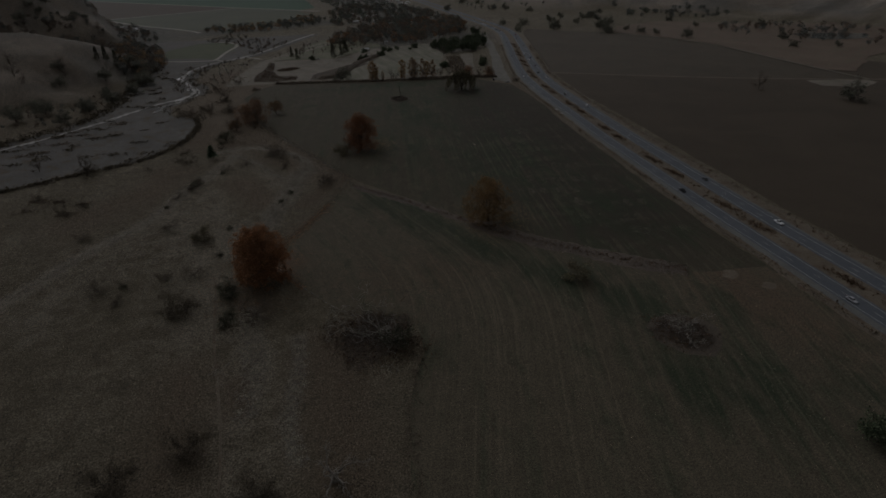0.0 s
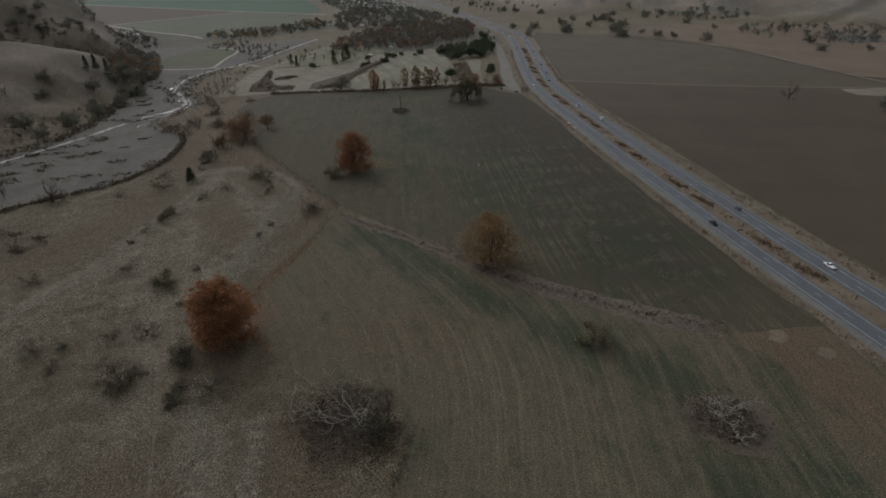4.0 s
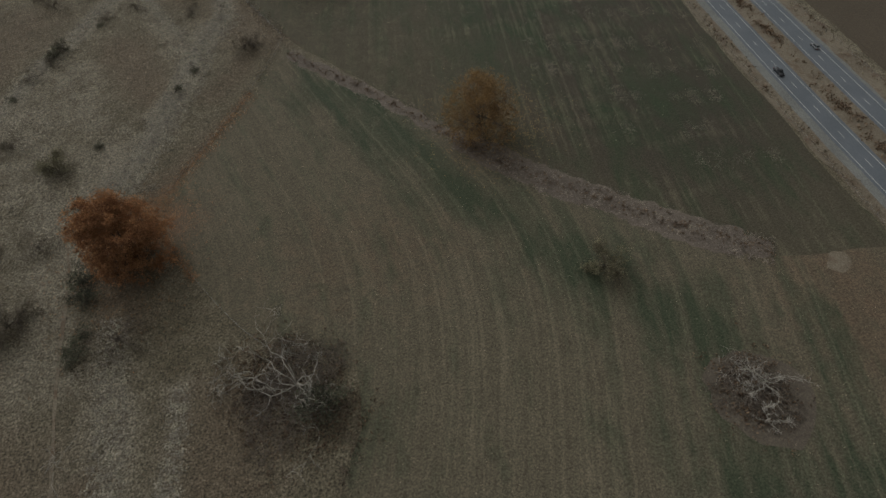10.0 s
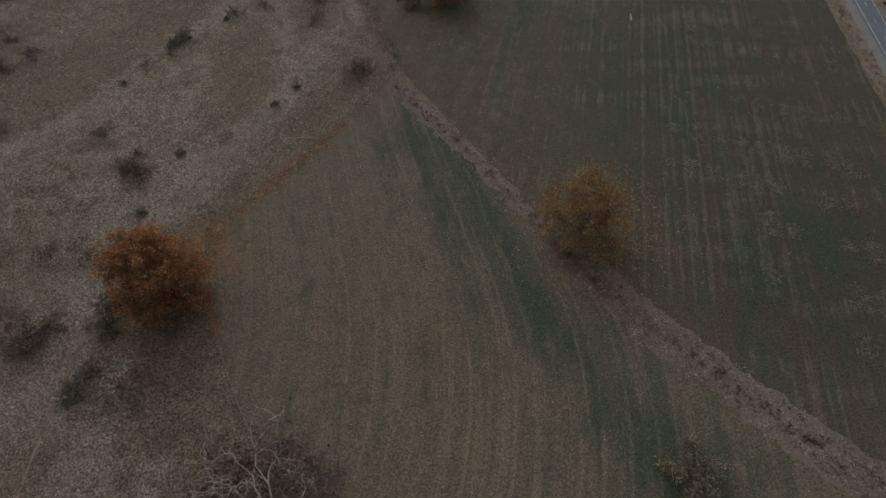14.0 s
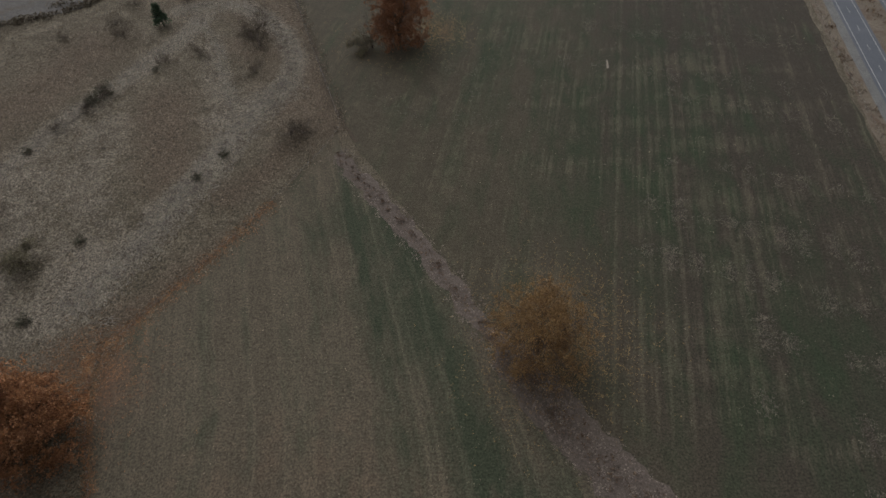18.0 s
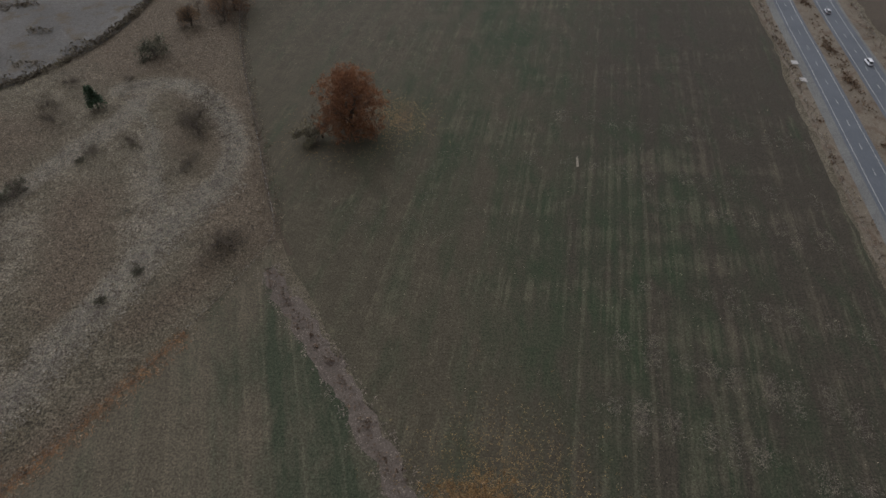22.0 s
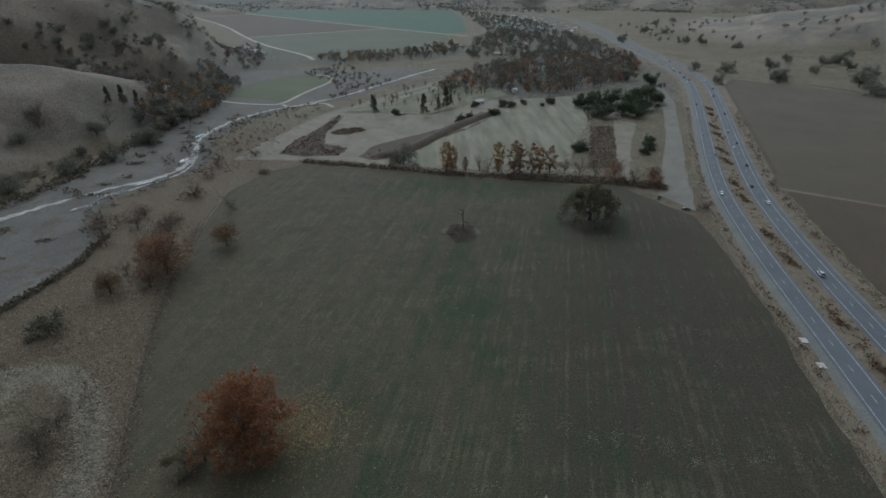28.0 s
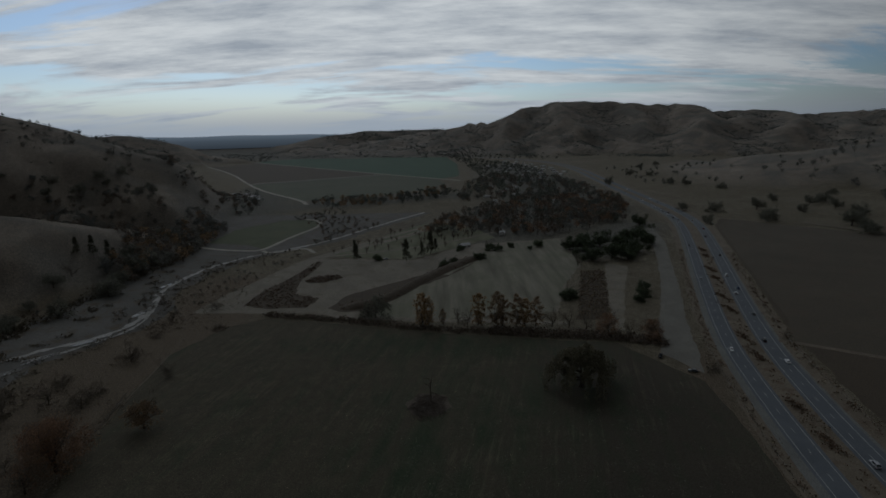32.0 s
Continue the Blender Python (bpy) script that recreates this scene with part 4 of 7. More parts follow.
def frame_of(seed, height, spread, limbs, bole=0.25, radius=0.4, twigs=4, droop=0.0, rise=0.7):
    """Trunk, limbs and twigs of a tree."""
    r = np.random.RandomState(seed)
    top = height * bole
    trunk = [(0, 0, -0.3, radius * 1.3), (r.normal(0, 0.15), r.normal(0, 0.15), top * 0.5, radius), (r.normal(0, 0.3), r.normal(0, 0.3), top, radius * 0.8),
             (r.normal(0, 0.6), r.normal(0, 0.6), top + height * 0.35, radius * 0.3)]
    big, small = [], []
    for k in range(limbs):
        a = 6.283 * (k + r.uniform(-0.3, 0.3)) / limbs
        lift = rise * r.uniform(0.35, 1.5)
        way = (math.cos(a), math.sin(a), lift)
        length = spread * r.uniform(0.7, 1.05) * math.hypot(1, lift * 0.5)
        z0 = top * r.uniform(0.75, 1.0) + r.uniform(0, 0.25) * height * (1 if lift > 0.6 else 0)
        b = bough(r, (0, 0, z0), way, length, radius * 0.5, 0.35, droop)
        big.append(b)
        for _ in range(twigs):
            q = b[r.randint(2, len(b))]
            w = np.array(b[-1][:3]) - np.array(b[0][:3])
            w = w / np.linalg.norm(w) + r.normal(0, 0.7, 3)
            small.append(bough(r, q[:3], w, length * r.uniform(0.25, 0.5), max(q[3] * 0.55, radius * 0.07), 0.5, droop, 4))
    return trunk, big, small


def leaves(r, centres, per, size, blob, squash=0.8, soft=False):
    """Clusters of small leaf sprays about the given points."""
    c = np.repeat(np.array(centres, float), per, axis=0)
    n = len(c)
    off = r.normal(0, 1, (n, 3))
    off /= np.linalg.norm(off, axis=1, keepdims=True)
    off *= (np.minimum(np.abs(r.normal(0, 0.5, (n, 1))), 1.05) if soft else r.uniform(0, 1, (n, 1)) ** 0.3) * blob
    off[:, 2] *= squash
    p = c + off
    p[:, 2] = np.maximum(p[:, 2], 0.25)
    u = r.normal(0, 1, (n, 3))
    u /= np.linalg.norm(u, axis=1, keepdims=True)
    v = np.cross(u, r.normal(0, 1, (n, 3)))
    v /= np.linalg.norm(v, axis=1, keepdims=True)
    s = size * r.uniform(0.55, 1.3, (n, 1))
    quad = np.stack([p - u * s, p + v * s * 0.6, p + u * s, p - v * s * 0.6], 1).reshape(-1, 3)
    return quad, np.arange(4 * n).reshape(-1, 4)


MAT["scrub"] = leafy("scrub", (0.058, 0.05, 0.036), (0.125, 0.106, 0.076), 0.2)
MAT["leaf_brown"] = leafy("leaf_brown", (0.085, 0.068, 0.054), (0.16, 0.128, 0.1), 0.2)
# winter oak grey, lifted further to put some haze into the colour
MAT["leaf_oak"] = leafy("leaf_oak", (0.085, 0.086, 0.07), (0.165, 0.164, 0.13), 0.35)
MAT["leaf_russet"] = leafy("leaf_russet", (0.12, 0.074, 0.045), (0.25, 0.15, 0.09), 0.35)
TREES = {}


def grow(key, seed, height, spread, limbs, leaf, count, size, blob, bark="bark", twig="", squash=0.85, extra=0, **how):
    """Meshes of one kind of tree: trunk with limbs, and crown of leaf sprays or bare twigs."""
    r = np.random.RandomState(seed + 500)
    trunk, big, small = frame_of(seed, height, spread, limbs, **how)
    made = {"trunk": data_of(key + "_trunk", *tubes([trunk] + big, 6), bark, True)}
    if leaf:
        tips = [q[:3] for b in big for q in b[2:]] + [q[:3] for b in small for q in b[1:]]
        for _ in range(extra):
            w = r.normal(0, 1, 3)
            w = w / np.linalg.norm(w) * (0.45 + 0.5 * r.uniform() ** 0.5)
            mid = height * 0.54
            az = math.atan2(w[1], w[0])
            w = w * (0.9 + 0.14 * math.sin(2 * az + seed) + 0.12 * math.sin(3 * az + 2.3 * seed + 3 * w[2]) + r.normal(0, 0.06))
            tips.append((w[0] * (spread - blob * 0.4), w[1] * (spread - blob * 0.4), max(blob * 0.45, mid + w[2] * (height - mid - blob * 0.4))))
        pick = [tips[k] for k in r.permutation(len(tips))]
        made["crown"] = data_of(key + "_crown", *leaves(r, pick, max(1, count // len(pick)), size, blob, squash), leaf)
    if twig:
        fine = list(small)
        for b in small:
            for _ in range(3):
                q = b[r.randint(1, len(b))]
                fine.append(bough(r, q[:3], r.normal(0, 1, 3) + (0, 0, 0.4), spread * r.uniform(0.12, 0.28), max(q[3] * 0.5, 0.035), 0.5, 0, 3))
        made["twig_mass"] = data_of(key + "_branches", *tubes(fine, 3), twig)
    TREES[key] = made


def plant(key, name, x, y, label, category="tree", scale=1.0, group="", tall=1.0, dz=0.0, turn=None):
    turn = (x * 12.9 + y * 78.2) % 360 if turn is None else turn
    m = Matrix.Translation(put(x, y, dz)) @ Matrix.Rotation(radians(turn), 4, "Z") @ Matrix.Diagonal((scale, scale, scale * tall, 1))
    t = thing(name, m, label, category, group)
    for pname, me in TREES[key].items():
        ob = part(pname, me, t)
        if pname == "twig_mass":
            tagged(ob, "", "", "", "stuff")
    return t


def lobed(key, seed, height, spread, leaf, lobes, clumps, per, size, clump=1.1, low=0.1, bole=0.16, radius=0.5, twig="", limbs=13, fill=2.0):
    """A broad tree whose crown is built of many leafy lobes, uneven in size and reach, with gaps and boughs between them."""
    r = np.random.RandomState(seed + 900)
    trunk, big, small = frame_of(seed, height, spread * 0.92, limbs, bole=bole, radius=radius, twigs=7, rise=1.25)
    c = []
    for k in range(lobes):
        u = low + (1 - low) * (k + r.uniform(0.1, 0.9)) / lobes
        wide = spread * (0.72 + 0.28 * u / 0.4 if u < 0.4 else ((1.06 - u) / 0.66) ** 0.62)
        az = k * 2.4 + r.normal(0, 0.4)
        reach, size_of = wide * r.uniform(0.3, 0.95), spread * r.uniform(0.2, 0.36)
        mid = np.array([reach * math.cos(az), reach * math.sin(az), height * (0.04 + 0.9 * u)])
        for _ in range(clumps):
            w = r.normal(0, 1, 3)
            w[2] = abs(w[2]) if r.uniform() < 0.6 else w[2]
            c.append(mid + w / np.linalg.norm(w) * size_of * r.uniform(0.4, 1.1) * np.array([1, 1, 0.85]))
    for _ in range(int(lobes * fill)):
        u, az, out = r.uniform(low * 0.6, 0.85), r.uniform(0, 6.283), r.uniform(0, 0.8) ** 0.6
        c.append(np.array([spread * out * math.cos(az), spread * out * math.sin(az), height * u]))
    c = [q for q in c if q[2] > 0.8]
    made = {"trunk": data_of(key + "_trunk", *tubes([trunk] + big, 6), "bark", True)}
    made["crown"] = data_of(key + "_crown", *leaves(r, c, per, size, clump * 1.5, 0.85, True), leaf)
    if twig:
        fine = list(small)
        for b in small:
            for _ in range(4):
                q = b[r.randint(1, len(b))]
                fine.append(bough(r, q[:3], r.normal(0, 1, 3) + (0, 0, 0.7), spread * r.uniform(0.12, 0.3), max(q[3] * 0.5, 0.035), 0.5, 0, 4))
        made["twig_mass"] = data_of(key + "_branches", *tubes(fine, 3), twig)
    TREES[key] = made


lobed("maple", 3, 25.5, 13.2, "leaf_red", 60, 14, 60, 0.24, 1.35, radius=0.6, low=0.04, fill=5.0)
lobed("poplar_gold", 4, 24, 14.2, "leaf_yellow", 44, 12, 50, 0.19, 1.6, low=0.03, twig="twig", fill=5.0)
lobed("rust_tree", 5, 26, 14.4, "leaf_rust", 54, 13, 54, 0.22, 1.4, low=0.02, twig="twig", fill=5.0)
lobed("rust_thin", 6, 15, 10.5, "leaf_russet", 34, 10, 26, 0.19, 1.6, low=0.04, twig="twig", radius=0.42, fill=4.0)
lobed("spreading_tree", 12, 9, 7.5, "leaf_tan", 18, 9, 26, 0.2, 1.1, low=0.4, bole=0.25, twig="twig", radius=0.4)


def weeping(key, seed, height, spread, leaf, count, size):
    """A broad oak whose leafy twigs hang in curtains from a wide uneven crown."""
    r = np.random.RandomState(seed)
    trunk, big, small = frame_of(seed, height, spread, 13, bole=0.2, radius=0.8, twigs=5, droop=0.12, rise=0.8)
    c = []
    for arm in range(15):
        turn, reach = 6.283 * arm / 15 * 1.0 + r.normal(0, 0.12), spread * r.uniform(0.72, 1.08)
        crest = height * r.uniform(0.8, 1.02)
        for _ in range(16):
            out = r.uniform(0.05, 1)
            az = turn + r.normal(0, 0.1)
            top = crest * (1 - 0.5 * out ** 2.4) + r.normal(0, 0.4)
            drop = r.uniform(1.2, 2.4) + r.uniform(3, 8) * max(0, out - 0.45) * 1.7
            for k in range(6):
                c.append((reach * out * math.cos(az) + r.normal(0, 0.2), reach * out * math.sin(az) + r.normal(0, 0.2), max(0.9, top - drop * k / 5)))
    TREES[key] = {"trunk": data_of(key + "_trunk", *tubes([trunk] + big, 6), "bark", True), "crown": data_of(key + "_crown", *leaves(r, c, count // len(c), size, 1.05, 1.0), leaf)}


weeping("valley_oak", 7, 18, 14.5, "leaf_olive", 34000, 0.3)
grow("small_olive", 8, 8, 6, 8, "leaf_olive", 3500, 0.24, 1.6, extra=20,  twig="twig", twigs=4, bole=0.2, radius=0.25)
grow("thorn_bush", 9, 6.5, 8, 15, "scrub", 4200, 0.22, 1.5, extra=34, twig="twig", twigs=7, bole=0.1, radius=0.2, rise=0.5)
grow("dark_bush", 10, 4, 3.4, 9, "leaf_dark", 1500, 0.2, 1.0, twig="twig", twigs=5, extra=22, bole=0.12, radius=0.16, rise=0.8)
for _k in range(3):
    grow("bare_shrub_%d" % _k, 20 + _k, 5.5, 4.6, 9, "scrub", 800, 0.16, 1.1, "twig", "twig", bole=0.12, radius=0.2, twigs=6, rise=0.7)
    grow("oak_%d" % _k, 30 + _k, 13, 9, 9, "leaf_oak", 3000, 0.42, 2.2, twigs=4, extra=44, bole=0.22, radius=0.45, rise=0.8)
for _k in range(3):
    grow("slim_tree_%d" % _k, 65 + _k, 13, 2.6, 7, "leaf_brown", 260, 0.3, 1.2, "bark", "", bole=0.2, radius=0.2, twigs=3, rise=2.2)
grow("bare_tree", 61, 10, 7, 9, "scrub", 1100, 0.16, 1.3, "bark", "twig", bole=0.2, radius=0.3, twigs=6, rise=0.9)
grow("green_bush", 62, 7, 6, 9, "leaf_green", 3000, 0.36, 1.9, twigs=3, extra=40, bole=0.1, radius=0.2, rise=0.7)
lobed("row_poplar", 63, 19, 5.2, "leaf_yellow", 22, 8, 26, 0.26, 0.9, low=0.0, bole=0.1, radius=0.3, limbs=8)
lobed("row_poplar_rust", 64, 19, 5.0, "leaf_tan", 20, 8, 24, 0.26, 0.95, low=0.0, bole=0.1, radius=0.3, limbs=8, twig="twig")


def conifer(key, seed, height, width, leaf, count, size):
    r = np.random.RandomState(seed)
    c = []
    for _ in range(60):
        u = r.uniform(0.04, 1) ** 0.8
        a = r.uniform(0, 6.283)
        w = width * (1 - u) * r.uniform(0.4, 1)
        c.append((w * math.cos(a), w * math.sin(a), height * (0.08 + 0.92 * u)))
    TREES[key] = {"trunk": data_of(key + "_trunk", *tubes([[(0, 0, -0.2, 0.2), (0, 0, height * 0.5, 0.12), (0, 0, height * 0.97, 0.03)]], 6), "bark", True),
                  "crown": data_of(key + "_crown", *leaves(r, c, count // 60, size, width * 0.35, 0.9), leaf)}


MAT["leaf_conifer"] = leafy("leaf_conifer", (0.028, 0.05, 0.028), (0.07, 0.11, 0.062))
conifer("young_conifer", 71, 8.5, 3.3, "leaf_conifer", 2400, 0.28)
conifer("cypress", 72, 22, 5.4, "leaf_dark", 1300, 0.6)

# ---- the large trees of the fields ----
plant("maple", "autumn_tree", -96, 28, "broad autumn tree with dense rust-red leaves by the fence", turn=20)
plant("poplar_gold", "autumn_tree", 20, 48, "golden autumn tree thinning at its edges on the ditch", scale=1.0, turn=80)
plant("rust_tree", "autumn_tree", -22, 190, "broad autumn tree with rust-orange leaves in the field", turn=140)
plant("bare_tree", "bare_tree", -33, 186, "leafless grey tree beside the rust-orange one", scale=1.1, turn=10)
plant("small_olive", "autumn_shrub", -38, 184, "low olive-gold shrub under the leafless tree", "shrub", 0.9)
plant("rust_thin", "autumn_tree", -94, 291, "thin rust-brown autumn tree at the field's edge", scale=1.35, turn=60)
plant("rust_thin", "autumn_tree", -103, 300, "thin rust-brown autumn tree at the field's edge", scale=1.0, turn=190)
plant("bare_tree", "bare_tree", -96, 279, "leafless grey-brown tree at the field's edge", scale=1.1, turn=30)
plant("spreading_tree", "autumn_tree", -77, 319, "low spreading tree with thin olive-brown leaves", scale=1.25)
plant("spreading_tree", "oak_tree", -111, 274, "small flat-topped oak on dry grass", scale=0.95, turn=70)
plant("valley_oak", "valley_oak", 117, 349, "large drooping valley oak with dull olive leaves", scale=1.2, tall=0.92)
plant("small_olive", "small_tree", 34, -18, "small sparse tree with olive-yellow leaves in the field", scale=1.05)
plant("thorn_bush", "thorn_bush", -130, 15, "wide dark thorn bush with bare tips on dry grass", "shrub", 1.0)
plant("thorn_bush", "thorn_bush", -120, -60, "wide dark thorn bush with bare tips on dry grass", "shrub", 0.9)
plant("thorn_bush", "thorn_bush", -139, -66, "wide dark thorn bush with bare tips on dry grass", "shrub", 0.9)
plant("dark_bush", "bush", -111, 0, "small dark evergreen bush beside a foot track", "shrub", 1.1)
plant("dark_bush", "bush", -110, 6, "small dark evergreen bush beside a foot track", "shrub", 0.7)
plant("dark_bush", "bush", -112, 25, "dark evergreen bush under the rust-red tree", "shrub", 1.2)
plant("dark_bush", "bush", -110, 17, "dark evergreen bush under the rust-red tree", "shrub", 1.1)
plant("bare_shrub_1", "bare_shrub", -100, 1, "wide leafless grey shrub below the rust-red tree", "shrub", 1.7)
plant("dark_bush", "bush", -51, -34, "low dark green bush among the dead limbs", "shrub", 1.7)
for _x, _y, _s in ((-78, 121, 0.55), (-84, 110, 0.5), (-112, 85, 0.5), (-116, 58, 0.55), (-133, 157, 0.9), (-135, 151, 0.85), (-147, 124, 0.5), (-118, 171, 0.5)):
    plant("dark_bush", "bush", _x, _y, "small dark tuft of brush on the hummock", "shrub", _s, "tufts on the hummock")
plant("thorn_bush", "thorn_bush", -102, -82, "dark brown thorn bush beside the fallen tree", "shrub", 0.75)
plant("dark_bush", "bush", -118, 245, "round grey-green bush on dry grass", "shrub", 2.1)
plant("green_bush", "bush", 70, -123, "dark green bush on the field's edge", "shrub", 1.1)
plant("young_conifer", "young_conifer", -126, 204, "small bright green conifer on dry grass", "tree", 1.15)
SHRUBS = [(-57, 131), (-53, 132), (-132, 153), (-136, 147), (-126, 42), (-138, 42), (-155, 30), (-165, 43), (-142, 94), (-193, 143), (-166, 195), (-203, 205), (-222, 166),
          (-84, 199), (-80, 187), (-103, 181), (-116, 176), (-140, 195), (-78, 169), (-145, 222), (-121, 223), (-201, 135), (-183, 98), (-142, 136), (-84, 192), (-147, 205), (-127, 15)]
for _i, (_x, _y) in enumerate(SHRUBS):
    _big = {(-84, 199): 1.6, (-80, 187): 1.4, (-84, 192): 1.4, (-57, 131): 1.4}.get((_x, _y), 0.7 + 0.6 * ((_i * 37) % 10) / 10)
    plant("bare_shrub_%d" % (_i % 3), "bare_shrub", _x, _y, "leafless grey-brown shrub on dry grass", "shrub", _big, "bare shrubs")
plant("small_olive", "small_tree", -125, 77, "small olive-yellow tree on pale grass", scale=0.95)
plant("dark_bush", "bush", -155, 42, "small dark bush on dry grass", "shrub", 0.6)
for _x, _y, _s in ((-150, 333, 0.9), (-134, 340, 1.0), (-116, 336, 0.8), (-122, 385, 1.0), (-113, 291, 0.7), (-204, 200, 0.8), (-140, 320, 0.8)):
    plant("bare_tree", "bare_tree", _x, _y, "leafless grey tree on the river terrace", "tree", _s, "bare trees")
plant("bare_tree", "field_tree", 404, 233, "lone dark tree in the ploughed field", "tree", 1.4)
plant("oak_0", "field_tree", 446, 167, "lone round oak in the ploughed field", "tree", 1.3)


# ---- dead trees and brush piles ----
def dead_tree(x, y, seed, spread, limbs, label, low=0.25, girth=0.13, twist=0.6):
    r = np.random.RandomState(seed)
    t = thing("dead_tree", put(x, y), label, "dead tree")
    part("trunk", data_of("dead_trunk", *tubes([[(0, 0, -0.3, girth * 4), (0.1, 0.1, 1.4, girth * 3.2), (0.3, 0.2, 2.4, girth * 1.6)]], 8), "dead_wood", True), t)
    for k in range(limbs):
        a = 6.283 * (k + r.uniform(-0.35, 0.35)) / limbs
        length = spread * r.uniform(0.65, 1.1)
        b = bough(r, (0.2 * math.cos(a), 0.2 * math.sin(a), r.uniform(1.2, 3.2)), (math.cos(a), math.sin(a), r.uniform(low, low + 0.3)), length, girth, twist, 0.03, 11)
        fine = [b]
        for _ in range(9):
            q = b[r.randint(2, 11)]
            w = np.array(b[-1][:3]) - np.array(b[2][:3])
            c = bough(r, q[:3], w / np.linalg.norm(w) + r.normal(0, 0.75, 3), length * r.uniform(0.18, 0.42), max(0.07, q[3] * 0.7), 0.55, 0.02, 6)
            fine.append(c)
            for _ in range(2):
                e = c[r.randint(2, 5)]
                fine.append(bough(r, e[:3], r.normal(0, 1, 3), length * 0.14, 0.06, 0.5, 0, 3))
        part("limb", data_of("dead_limb", *tubes(fine, 5), "dead_wood", True), t)
    return t


dead_tree(-56, -27, 81, 21, 10, "great dead tree with bleached sprawling limbs at the field's edge", 0.08, 0.16, 0.75)
dead_tree(-81, -83, 82, 11, 7, "fallen dead tree with bleached branches on dry grass", 0.15, 0.3)
dead_tree(54, -62, 83, 11, 7, "broken dead tree with pale limbs over a brush pile", 0.05, 0.11, 0.6)
dead_tree(49, -70, 86, 6, 5, "small broken dead tree on the brush pile", 0.05, 0.09, 0.6)
dead_tree(-66, -22, 84, 14, 8, "smaller dead tree with bleached limbs beside the great one", 0.12, 0.13, 0.75)


def snag(x, y, height, seed, label):
    """A dead trunk still standing, broken at the top, with a few stub limbs."""
    r = np.random.RandomState(seed)
    t = thing("dead_tree", put(x, y), label, "dead tree")
    trunk = bough(r, (0, 0, -0.2), (0.04, 0.02, 1), height, 0.6, 0.05, 0, 7)
    part("trunk", data_of("snag_trunk", *tubes([[(*q[:3], max(q[3] * 0.8, 0.2)) for q in trunk]], 8), "twig", True), t)
    for k, (u, a) in enumerate(((3, 0.3), (4, 2.9), (5, 4.4), (5, 0.9), (6, 3.3))):
        b = bough(r, trunk[u][:3], (math.cos(a), math.sin(a), 0.7), height * r.uniform(0.25, 0.42), 0.22, 0.4, 0, 6)
        part("limb", data_of("snag_limb", *tubes([b, bough(r, b[3][:3], r.normal(0, 1, 3) + (0, 0, 0.5), 1.4, 0.09, 0.4, 0, 4)], 5), "bark", True), t)


snag(45, 334, 12.5, 85, "thin dead tree standing in a ring of brush")


def brush(name, x, y, radius, count, seed, label, mat="twig", height=1.2, long=2.2):
    """A low heap of dead sticks."""
    r = np.random.RandomState(seed)
    paths = []
    for _ in range(count):
        a, d = r.uniform(0, 6.283), r.uniform(0, 1)
        d = radius * math.sqrt(d) * (0.72 + 0.2 * math.sin(2 * a + seed) + 0.16 * math.sin(5 * a + 2 * seed) + r.normal(0, 0.1))
        z = height * max(0.05, 1 - (d / radius) ** 2) * r.uniform(0.05, 1)
        b, l = r.uniform(0, 6.283), long * r.uniform(0.4, 1.2)
        px, py = d * math.cos(a), d * math.sin(a)
        paths.append([(px, py, z + 0.03, 0.06), (px + l * 0.5 * math.cos(b), py + l * 0.5 * math.sin(b), z + r.uniform(0, 0.5), 0.045), (px + l * math.cos(b + 0.3), py + l * math.sin(b + 0.3), z + r.uniform(-0.1, 0.5), 0.02)])
    ob = tagged(new(name, data_of(name, *tubes(paths, 3), mat)), label, "brush", "", "stuff")
    ob.location = put(x, y)
    return ob


sheet("brush_floor", [(41, -56), (47, -52), (56, -53), (63, -58), (66, -65), (61, -73), (53, -78), (45, -74), (40, -66)], "brush_earth", 0.064, "bare brown earth under the brush heap", "earth", 0, None, 1.0, 3.0)
brush("brush_pile", 52, -64, 11, 900, 91, "heap of dead brown brush in the field", "twig", 1.6, 2.6)
brush("brush_pile", 52, -60, 9, 160, 92, "bleached sticks on the brown brush heap", "dead_wood", 1.8, 3.0)
sheet("brush_floor", [(33, 335), (38, 325), (48, 324), (55, 332), (52, 343), (40, 345)], "brush_earth", 0.064, "bare brown earth under the brush heap", "earth", 0, None, 1.0, 3.0)
brush("brush_ring", 44, 333, 11.5, 1500, 93, "round heap of dead brush about a thin dead tree", "twig", 2.0, 2.4)
brush("brush_ring", 44, 332, 11, 160, 97, "bleached sticks on the round brush heap", "dead_wood", 2.0, 2.0)
brush("brush_under", -58, -27, 17, 2600, 94, "dark dead brush under the great dead tree", "twig", 1.4, 2.4)
brush("fallen_branch", -93, 58, 3, 9, 95, "bleached fallen branch on the leaf litter", "dead_wood", 0.3, 5.0)
brush("fallen_branch", -113, -27, 4, 14, 96, "bleached fallen log on dry grass", "dead_wood", 0.3, 6.0)


